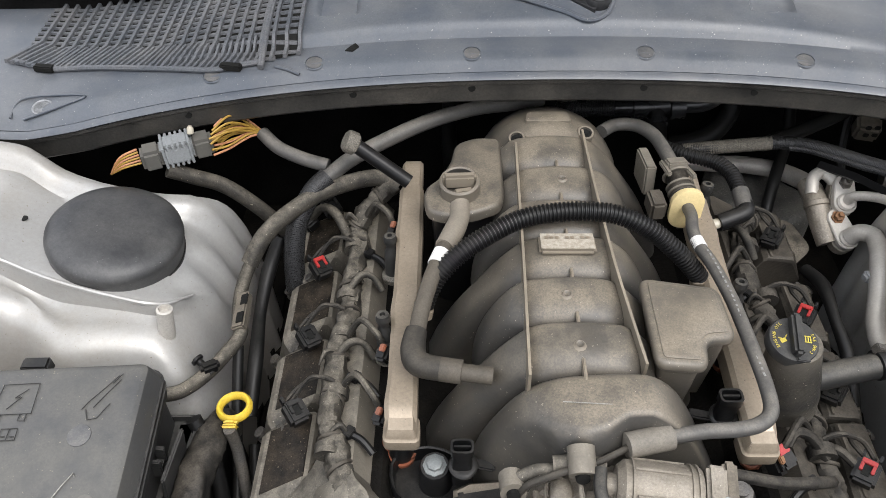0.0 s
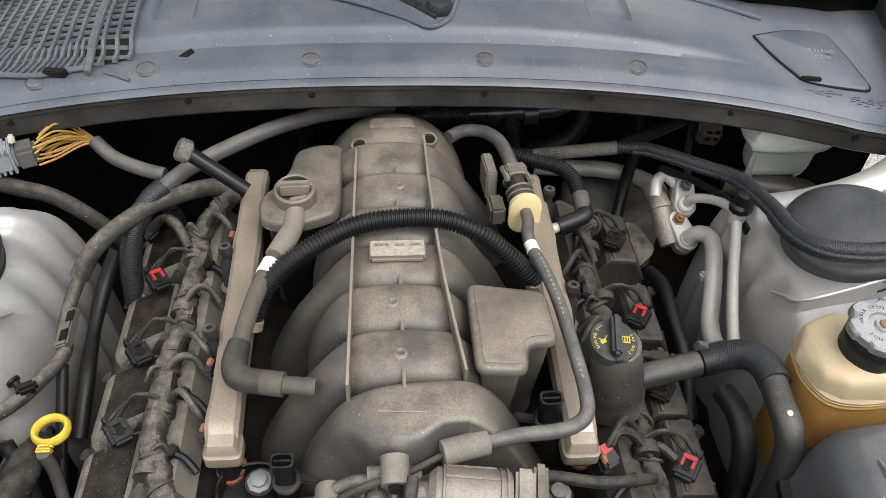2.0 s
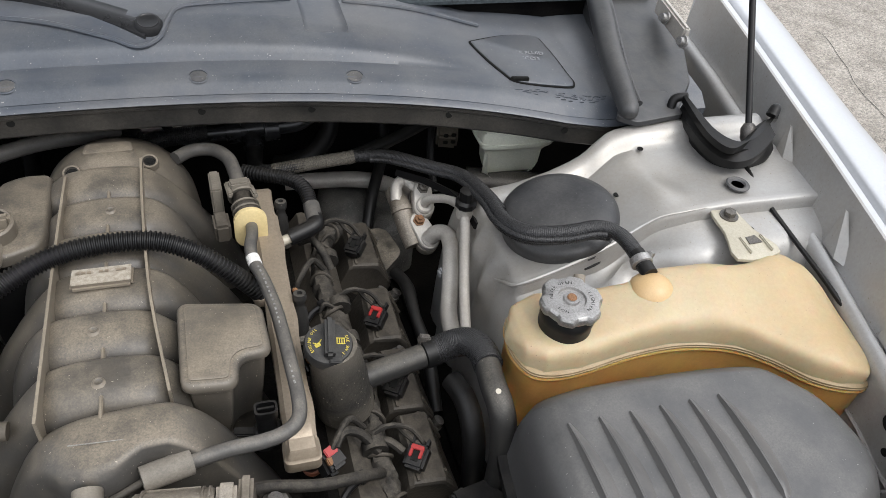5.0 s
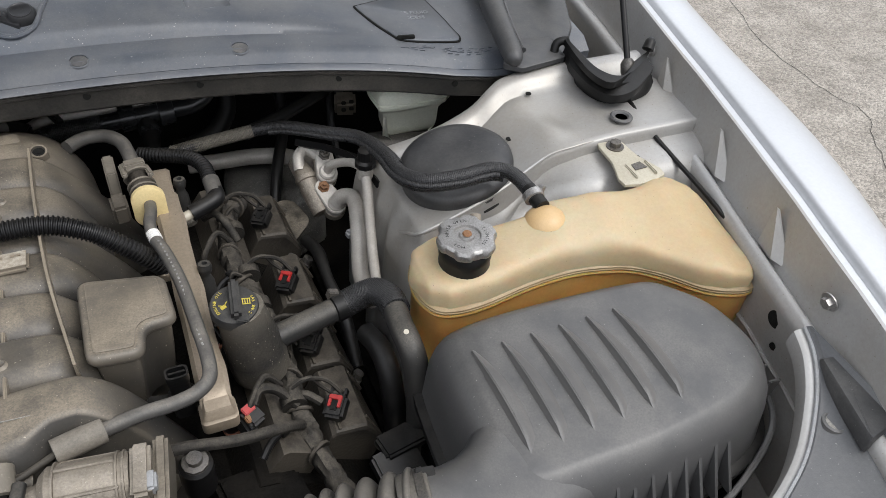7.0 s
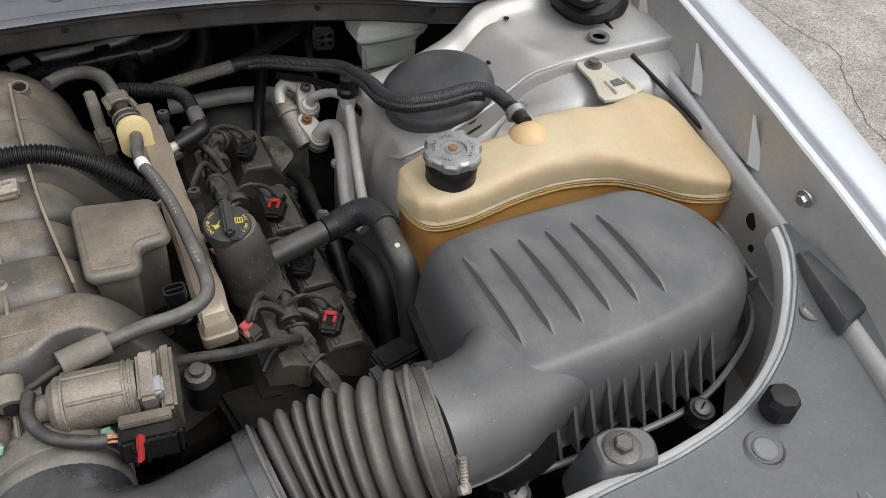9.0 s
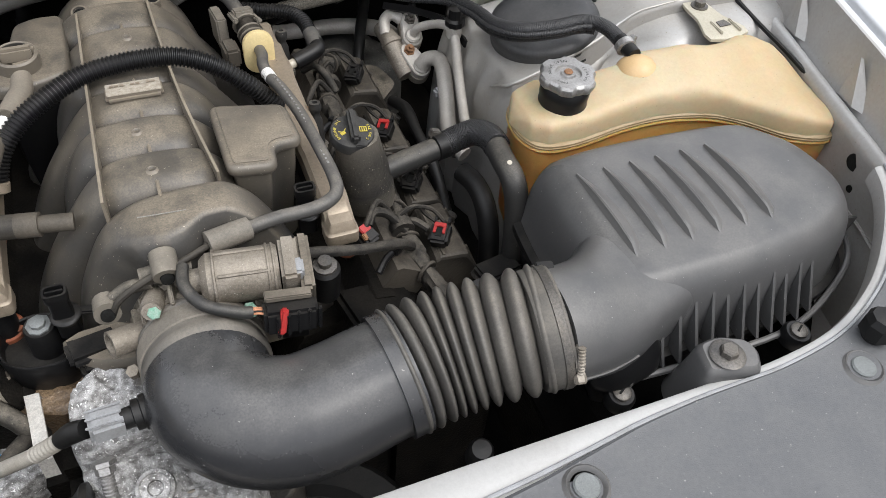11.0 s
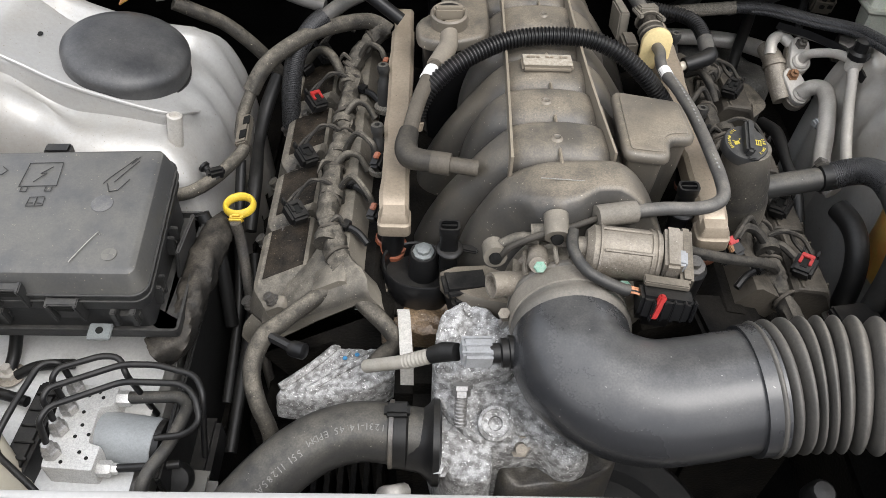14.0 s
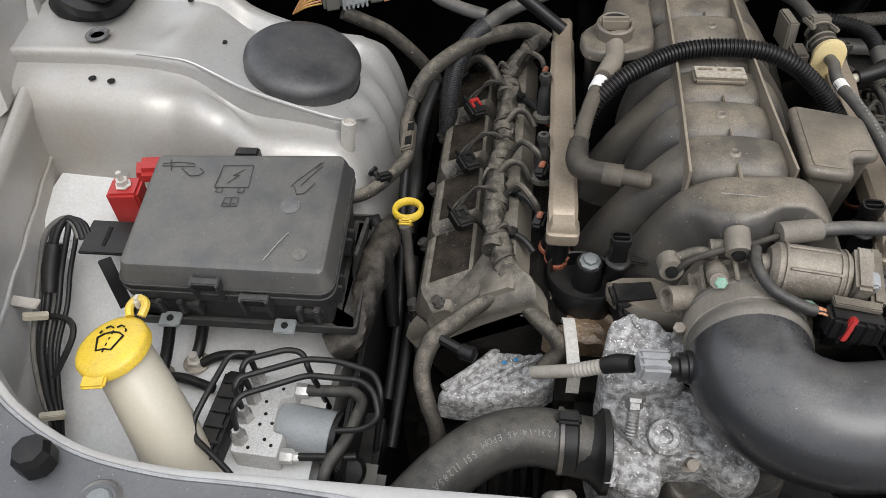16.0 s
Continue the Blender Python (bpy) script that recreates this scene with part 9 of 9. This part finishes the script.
for p in ((-0.420, 0.246, 0.736), (-0.422, 0.176, 0.728)):
    part("side_nut", merge(lathe([(0, -0.008), (0.0075, -0.008), (0.008, -0.006), (0.008, 0.004), (0.0065, 0.006), (0.0055, 0.006), (0.0055, 0.010), (0.0042, 0.012), (0, 0.012)], p, (1, 0, 0), 6)), cut_aluminium, absm)
part("side_line", tube([(-0.42, 0.176, 0.728), (-0.38, 0.178, 0.730), (-0.355, 0.182, 0.728)], 0.0042, 10), black_plastic, absm)
part("bracket", box(-0.470, -0.345, 0.14, 0.27, 0.62, 0.665, 0.006), black_plastic, absm)
part("bracket_arm", block((-0.356, 0.165, 0.675), (0.05, 0.07, 0.03), (0, 10, 0), 0.01), fuse_plastic, absm)
part("grommet", lathe([(0.010, -0.01), (0.016, -0.008), (0.0165, 0.004), (0.013, 0.009), (0, 0.010)], (-0.364, 0.180, 0.70), (0.1, -0.5, 0.8), 22), rubber, absm)

# Ground straps on the apron floor
for x, y, pts in ((-0.552, 0.280, [(-0.552, 0.282, 0.719), (-0.549, 0.30, 0.73), (-0.543, 0.325, 0.762), (-0.54, 0.34, 0.775)]), (-0.584, 0.260, [(-0.584, 0.262, 0.719), (-0.582, 0.28, 0.728), (-0.577, 0.31, 0.76), (-0.574, 0.325, 0.775)])):
    gs = thing("ground_strap", "black cable lug bolted to the pale apron floor", "ground strap", (x, y, 0.711), "ground straps")
    part("lug", lathe([(0.0, 0.0), (0.014, 0.0), (0.0145, 0.002), (0.012, 0.003), (0, 0.003)], (x, y, 0.7195), (0, 0, 1), 20), dusty_metal, gs)
    part("nut", lathe([(0.009, 0.003), (0.009, 0.009), (0.005, 0.009), (0.005, 0.017), (0, 0.017)], (x, y, 0.7195), (0, 0, 1), 6), pipe_metal, gs)
    part("cable", tube([(a, b, c + 0.007) for a, b, c in pts], 0.0065, 10), rubber, gs)
    part("tail", tube([(x + 0.008, y - 0.002, 0.724), (x + 0.03, y - 0.006 + 0.012 * (x > -0.57), 0.73), (x + 0.065, y - 0.016 + 0.025 * (x > -0.57), 0.73)], 0.0055, 10), rubber, gs)

# Washer filler
wf = thing("washer_filler", "white plastic washer filler neck with a yellow lettered cap", "washer filler", (-0.52, 0.15, 0.66))
WA = Vector((-0.22, 0.06, 0.97)).normalized()
WC = Vector((-0.577, 0.213, 0.848))
part("neck", tube([WC - WA * 0.004, WC - WA * 0.03, (-0.540, 0.178, 0.77), (-0.50, 0.125, 0.68), (-0.48, 0.10, 0.60)], [0.0275, 0.0285, 0.031, 0.034, 0.036], 28), white_plastic, wf)
wcap = part("cap", lathe([(0.0335, -0.012), (0.0355, -0.011), (0.0355, -0.003), (0.0335, 0.0), (0.029, 0.0015), (0.0, 0.0045)], WC, WA, 40), yellow_plastic, wf, "yellow flip cap")
WM = Matrix.Translation(WC) @ Vector((0, 0, 1)).rotation_difference(WA).to_matrix().to_4x4()
part("front_tab", moved(block((-0.002, -0.0375, -0.006), (0.026, 0.014, 0.005), (14, 0, 0), 0.002), WM), yellow_plastic, wcap)
part("hinge", moved(merge(tube([(0.006, 0.033, 0.0), (0.004, 0.043, 0.004), (0.012, 0.05, 0.006), (0.021, 0.044, 0.004), (0.019, 0.032, 0.0)], 0.0042, 8)), WM), yellow_plastic, wcap)
part("hinge_post", moved(block((0.012, 0.048, 0.004), (0.010, 0.012, 0.014), (0, 0, 0), 0.003), WM), white_plastic, wf)


def on_cap(strokes, r=0.0009):
    return moved(merge(*[tube([(x, y, 0.004 - 0.07 * (x * x + y * y)) for x, y in s], r, 6, 1, smooth=False) for s in strokes]), WM)


part("washer_symbol", on_cap([[(-0.014, 0.006), (-0.008, 0.010), (0.0, 0.0115), (0.008, 0.010), (0.014, 0.006), (0.008, -0.010), (0.0, -0.0085), (-0.008, -0.010), (-0.014, 0.006)], [(0.0, -0.012), (0.0, -0.009)], [(0.0, -0.005), (0.0, -0.002)], [(0.0, 0.002), (0.0, 0.005)], [(0.0, 0.009), (0.0, 0.013)], [(-0.002, 0.017), (-0.006, 0.019), (-0.010, 0.017)], [(0.002, 0.017), (0.006, 0.019), (0.010, 0.017)], [(0.013, 0.014), (0.014, 0.011)], [(-0.013, 0.014), (-0.014, 0.011)]]), mark_dark, wcap, "moulded washer symbol")

# Wires along the left fender
lw = thing("fender_wiring", "bundle of black and grey wires hanging on the inner fender", "wiring", (-0.70, 0.32, 0.75))
for dx, r, m in ((0, 0.0042, rubber), (0.012, 0.0032, rubber), (-0.012, 0.0034, grey_hose), (0.022, 0.0026, rubber), (-0.005, 0.0024, rubber)):
    part("wire", tube([(-0.668 + dx * 0.4, 0.350, 0.836), (-0.676 + dx * 0.4, 0.362, 0.846), (-0.689 + dx * 0.4, 0.366, 0.848), (-0.698 + dx, 0.352, 0.838), (-0.704 + dx, 0.325, 0.810), (-0.702 + dx, 0.295, 0.790), (-0.698 + dx * 0.8, 0.255, 0.770), (-0.680 + dx * 0.6, 0.215, 0.757), (-0.664 + dx * 0.4, 0.190, 0.750), (-0.655, 0.165, 0.72)], r, 10), m, lw)
part("tape_wrap", tube([(-0.700, 0.345, 0.832), (-0.703, 0.325, 0.812), (-0.701, 0.305, 0.797)], [0.008, 0.010, 0.008], 12), rubber, lw, "black tape wrap")
part("loop", tube([(-0.692, 0.280, 0.79), (-0.668, 0.275, 0.792), (-0.660, 0.258, 0.785), (-0.675, 0.225, 0.76)], 0.0034, 8), rubber, lw)
for p in ((-0.700, 0.272, 0.800), (-0.657, 0.182, 0.760)):
    part("cable_tie", block(p, (0.024, 0.007, 0.008), (0, 25, 30), 0.001), white_plastic, lw, "pale nylon cable tie")
single("wire_bracket", block((-0.712, 0.275, 0.820), (0.048, 0.012, 0.003), (0, 0, -6), 0.001), pipe_metal, "small bare metal wire bracket on the fender wall", "bracket")

# ---- front of the engine ----
pump = thing("water_pump_housing", "corroded cast aluminium water pump and thermostat housing", "pump housing", (-0.07, 0.26, 0.6))


def casting(outline, z0, z1, rough=0.004, tilt=(0.0, 0.0), steps=6):
    """A pitted, corroded casting over a plan outline, its top face broken up."""
    edge = smooth_outline(outline, steps)
    mid = sum((Vector((p[0], p[1], 0)) for p in edge), Vector()) / len(edge)
    rings = []
    for k, z in [(1.04, z0), (1.03, z0 + 0.4 * (z1 - z0)), (1.015, z1 - 0.016), (1.005, z1 - 0.007), (0.985, z1 - 0.002)] + [(0.955 - 0.075 * i, z1) for i in range(12)] + [(0.05, z1)]:
        row = []
        for p in edge:
            q = mid + (Vector((p[0], p[1], 0)) - mid) * k
            w = Vector((q.x, q.y, z * 0.7))
            pit = min(0.0, noise.noise(w * 75 + Vector((3, 1, 0))) + 0.12)
            lump = noise.noise(w * 38) + 0.7 * noise.noise(w * 120) + 0.4 * noise.noise(w * 240)
            q.z = z + rough * (0.7 * lump + 2.2 * pit) * (1 if k < 1.02 else 0.3) + tilt[0] * (q.x - mid.x) + tilt[1] * (q.y - mid.y)
            row.append(q + (q - mid).normalized() * rough * 0.8 * noise.noise(w * 70 + Vector((0, 5, 2))) if k > 0.9 else q)
        rings.append(row)
    return loft(rings)


part("upper_housing", casting([(-0.119, 0.262), (-0.116, 0.30), (-0.107, 0.327), (-0.085, 0.333), (-0.062, 0.320), (-0.044, 0.306), (-0.038, 0.284), (-0.045, 0.260), (-0.07, 0.253), (-0.105, 0.252)], 0.66, 0.788, 0.0085, (0.05, 0.12), 8), cast_metal, pump, angle=80)
part("front_cover", casting([(-0.117, 0.245), (-0.105, 0.276), (-0.060, 0.282), (-0.005, 0.262), (0.022, 0.225), (0.030, 0.196), (0.006, 0.184), (-0.02, 0.200), (-0.05, 0.197), (-0.085, 0.206)], 0.60, 0.748, 0.007, (-0.12, 0.15), 8), cast_metal, pump, angle=80)
part("outlet_plate", casting([(-0.122, 0.236), (-0.116, 0.198), (-0.101, 0.170), (-0.072, 0.165), (-0.063, 0.178), (-0.064, 0.21), (-0.070, 0.238), (-0.095, 0.25)], 0.62, 0.742, 0.0015, (0.0, 0.10)), cast_metal, pump, angle=80)
part("side_casting", casting([(-0.05, 0.184), (-0.01, 0.178), (0.04, 0.19), (0.066, 0.214), (0.055, 0.28), (-0.04, 0.26)], 0.58, 0.702, 0.006), dark_steel, pump, angle=80)
part("cross_rib", casting([(-0.112, 0.252), (-0.110, 0.262), (-0.06, 0.266), (-0.018, 0.258), (-0.02, 0.246), (-0.06, 0.250)], 0.70, 0.760, 0.003), cast_metal, pump, angle=80)
part("plug_boss", lathe([(0.017, -0.006), (0.0165, 0.004), (0.0135, 0.006), (0.0125, 0.003), (0.007, 0.003), (0.006, -0.002), (0, -0.002)], (-0.060, 0.214, 0.757), (0, -0.45, 0.9), 24), cast_metal, pump)
part("stud", corrugated([(-0.0935, 0.209, 0.762), (-0.0935, 0.216, 0.772), (-0.093, 0.229, 0.788)], 0.0062, 0.0030, 0.0010, 12), bare_metal, pump)
part("stud_nut", lathe([(0.0105, -0.003), (0.0105, 0.001), (0.0085, 0.002), (0.0085, 0.008), (0, 0.008)], (-0.093, 0.232, 0.790), (0, -0.72, -0.7), 6), bare_metal, pump)
part("small_stud", merge(lathe([(0.011, 0), (0.011, 0.007), (0, 0.007)], (-0.036, 0.205, 0.732), (0, -0.6, 0.8), 6), lathe([(0.0055, 0.007), (0.0055, 0.024), (0, 0.0245)], (-0.036, 0.205, 0.732), (0, -0.6, 0.8), 12)), dusty_metal, pump)
part("rib", tube([(-0.02, 0.205, 0.73), (-0.005, 0.20, 0.70), (0.0, 0.20, 0.65)], 0.006, 8), cast_metal, pump)

sens = thing("temperature_sensor_plug", "light grey sensor plug on the intake elbow with a taped lead", "sensor plug", (-0.07, 0.24, 0.82))
part("plug", block((-0.080, 0.247, 0.826), (0.030, 0.024, 0.020), (0, 6, 6), 0.003), light_grey, sens)
for k in (-1, 0, 1):
    part("plug_rib", block((-0.081, 0.247 + 0.008 * k, 0.8375), (0.028, 0.002, 0.002), (0, 6, 6), 0.0005), light_grey, sens)
part("collar", lathe([(0.009, -0.014), (0.0095, -0.004), (0.0135, -0.003), (0.0135, 0.003), (0.0155, 0.004), (0.0155, 0.009)], (-0.056, 0.247, 0.826), (1, 0.1, 0), 20), black_plastic, sens)
part("sleeve_end", tube([(-0.098, 0.251, 0.820), (-0.110, 0.256, 0.812), (-0.122, 0.258, 0.803)], [0.0085, 0.0095, 0.0080], 14), rubber, sens)
part("taped_lead", tube([(-0.118, 0.257, 0.806), (-0.145, 0.262, 0.787), (-0.172, 0.270, 0.768), (-0.186, 0.276, 0.756)], 0.0068, 14), lead_tape, sens, "grey taped lead")
part("tape_winding", corrugated([(-0.122, 0.258, 0.803), (-0.135, 0.260, 0.794), (-0.146, 0.262, 0.786)], 0.0076, 0.004, 0.0006, 14), lead_tape, sens)
part("lead_end", tube([(-0.183, 0.275, 0.757), (-0.170, 0.292, 0.752), (-0.158, 0.312, 0.74), (-0.156, 0.325, 0.72)], [0.0065, 0.0095, 0.0105, 0.009], 12), tape_dark, sens)
strap = single("engine_strap", loft([[Vector((x - 0.0066, y, z - 0.003)), Vector((x - 0.0064, y, z)), Vector((x + 0.0064, y, z)), Vector((x + 0.0066, y, z - 0.003))] for x, y, z in ((-0.153, 0.346, 0.735), (-0.1525, 0.345, 0.757), (-0.152, 0.342, 0.764), (-0.151, 0.336, 0.7655), (-0.148, 0.305, 0.765), (-0.146, 0.279, 0.764), (-0.1455, 0.273, 0.758), (-0.1455, 0.270, 0.735))]), strap_metal, "pale bare metal strap bracket at the engine front", "bracket", angle=25)
acb = thing("accessory_bracket", "rough cast aluminium accessory bracket with small blue paint dabs", "bracket", (-0.22, 0.33, 0.66))
part("plate", casting([(-0.287, 0.287), (-0.248, 0.326), (-0.214, 0.365), (-0.171, 0.403), (-0.130, 0.380), (-0.118, 0.362), (-0.122, 0.344), (-0.160, 0.313), (-0.195, 0.291), (-0.243, 0.281)], 0.645, 0.686, 0.004, steps=8), cast_metal, acb, angle=80)
part("edge_rib", tube([(-0.283, 0.292, 0.688), (-0.248, 0.323, 0.689), (-0.214, 0.361, 0.689), (-0.176, 0.396, 0.688)], 0.0045, 8), cast_metal, acb)
part("web", tube([(-0.255, 0.290, 0.686), (-0.215, 0.318, 0.688), (-0.175, 0.345, 0.687)], 0.0035, 8), cast_metal, acb)
for x, y in ((-0.217, 0.332), (-0.204, 0.337)):
    part("paint_dab", lathe([(0.0028, 0), (0.0024, 0.0008), (0, 0.0008)], (x, y, 0.6865), (0, 0, 1), 10), blue_paint, acb)

rh = thing("radiator_hose", "thick black upper radiator hose with printed marks and a spring clamp", "radiator hose", (-0.2, 0.2, 0.73))
RH = [(-0.124, 0.207, 0.738), (-0.150, 0.209, 0.741), (-0.185, 0.210, 0.745), (-0.222, 0.200, 0.744), (-0.255, 0.178, 0.738), (-0.285, 0.148, 0.728), (-0.312, 0.115, 0.715), (-0.340, 0.07, 0.70)]
part("hose", tube(RH, 0.0285, 32, 8), hose_rubber, rh)
part("collar", lathe([(0.029, -0.008), (0.0315, -0.006), (0.0315, 0.006), (0.029, 0.008)], (-0.150, 0.209, 0.741), (1, 0, -0.02), 32), rubber, rh, "black spring clamp")
part("collar", lathe([(0.029, -0.003), (0.0325, -0.002), (0.0325, 0.002), (0.029, 0.003)], (-0.158, 0.2095, 0.742), (1, 0, -0.02), 32), dark_steel, rh)
part("clamp_ear", block((-0.152, 0.216, 0.774), (0.024, 0.014, 0.010), (0, 0, 0), 0.003), rubber, rh)
flange = part("flange", lathe([(0.026, -0.03), (0.029, -0.012), (0.036, -0.004), (0.041, 0.0), (0.041, 0.006), (0.036, 0.008)], (-0.119, 0.205, 0.736), (1, 0, -0.02), 36), black_plastic, rh)
part("flange_bolt", lathe([(0.010, 0), (0.010, 0.004), (0.007, 0.004), (0.007, 0.012), (0, 0.012)], (-0.112, 0.176, 0.742), (-0.2, -0.4, 0.9), 6), cast_metal, rh)
tl = spline(RH, 20)
cum = [0.0]
for i in range(len(tl) - 1):
    cum.append(cum[-1] + (tl[i + 1] - tl[i]).length)


def hose_text(words, start, size, up):
    """Letters along the hose, read from the far side."""
    bms, d = [], start
    for ch in words:
        d += size * (0.62 if ch not in " 1:-" else 0.42)
        if ch == " ":
            continue
        k = max(j for j in range(len(cum) - 1) if cum[j] <= d)
        f = (d - cum[k]) / (cum[k + 1] - cum[k])
        p, ahead = tl[k].lerp(tl[k + 1], f), (tl[k + 1] - tl[k]).normalized()
        side = Vector((0, 0, 1)).cross(ahead).normalized()
        n = (Vector((0, 0, 1)) * math.cos(up) - side * math.sin(up) * -1).normalized()
        n = (n - ahead * n.dot(ahead)).normalized()
        yv = n.cross(ahead)
        cu = bpy.data.curves.new("hose_mark", "FONT")
        cu.body, cu.size, cu.align_x, cu.align_y, cu.extrude, cu.resolution_u = ch, size, "CENTER", "CENTER", 0.0002, 1
        tmp = bpy.data.objects.new("hose_mark", cu)
        me = bpy.data.meshes.new_from_object(tmp)
        bpy.data.objects.remove(tmp)
        bm = bmesh.new()
        bm.from_mesh(me)
        bpy.data.meshes.remove(me)
        m = Matrix((ahead, yv, n)).transposed().to_4x4()
        m.translation = p + n * 0.0288
        bms.append(moved(bm, m))
    return part("printed_mark", merge(*bms), hose_print, rh)


hose_text("1231-14:45 EPDM", 0.040, 0.0088, 0.35)
hose_text("551 11285AC 2", 0.118, 0.0095, 0.45)

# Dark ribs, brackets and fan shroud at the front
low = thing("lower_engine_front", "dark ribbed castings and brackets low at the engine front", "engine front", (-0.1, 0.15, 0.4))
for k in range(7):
    part("rib", box(-0.262 + 0.014 * k, -0.256 + 0.014 * k, 0.12, 0.25, 0.52, 0.62, 0.001), engine_shade, low)
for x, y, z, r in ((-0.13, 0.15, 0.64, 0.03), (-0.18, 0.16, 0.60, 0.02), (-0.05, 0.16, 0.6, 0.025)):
    part("boss", lathe([(r, -0.04), (r, 0.0), (r * 0.7, 0.004), (r * 0.3, 0.002), (0, 0.002)], (x, y, z), (0, -0.3, 1), 20), engine_shade, low)
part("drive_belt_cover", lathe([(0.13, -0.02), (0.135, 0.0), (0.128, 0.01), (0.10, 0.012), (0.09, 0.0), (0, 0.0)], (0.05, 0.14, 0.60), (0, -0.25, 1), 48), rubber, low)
part("timing_cover", box(-0.16, 0.18, 0.26, 0.345, 0.35, 0.72, 0.02), engine_shade, low)
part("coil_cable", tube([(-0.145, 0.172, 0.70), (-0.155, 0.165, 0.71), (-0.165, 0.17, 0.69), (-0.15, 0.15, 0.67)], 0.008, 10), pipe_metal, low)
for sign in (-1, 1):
    single("lower_clutter", box(min(sign * 0.18, sign * 0.34), max(sign * 0.18, sign * 0.34), 0.30, 0.9, 0.30, 0.58, 0.02), engine_shade, "dark exhaust side of the engine below the covers", "engine side", "engine sides")
rb = thing("head_bracket", "near-black bracket with bolts in front of the valve cover", "bracket", (0.18, 0.33, 0.75))
part("plate", block((0.185, 0.335, 0.765), (0.08, 0.06, 0.02), (0, 12, 10), 0.005), engine_shade, rb)
part("sleeve", lathe([(0.015, -0.04), (0.015, 0.0), (0.012, 0.003)], (0.133, 0.345, 0.835), (0, -0.1, 1), 18), black_plastic, rb)
part("bolt", lathe([(0.012, 0), (0.012, 0.003), (0.007, 0.004), (0.007, 0.010), (0, 0.0105)], (0.133, 0.345, 0.838), (0, -0.1, 1), 10), dark_steel, rb)
single("fan_clutch_bolt", lathe([(0.012, -0.02), (0.012, 0), (0.009, 0.004), (0, 0.005)], (0.212, 0.135, 0.79), (0, -0.2, 1), 12), rubber, "black plastic stud below the intake bellows", "stud")
cable = hose("fender_cable", "thin black release cable clipped along the fender gutter", [(0.758, 0.640, 0.926), (0.752, 0.60, 0.922), (0.750, 0.565, 0.917), (0.754, 0.509, 0.907), (0.753, 0.43, 0.90), (0.751, 0.375, 0.888), (0.740, 0.319, 0.85), (0.736, 0.285, 0.81), (0.730, 0.25, 0.76)], 0.0030, rubber, "cable", 8)
part("clip", block((0.748, 0.566, 0.921), (0.018, 0.014, 0.008), (0, 0, 20), 0.001), rubber, cable)
part("clip", block((0.741, 0.324, 0.856), (0.016, 0.010, 0.010), (20, 0, 10), 0.001), rubber, cable)
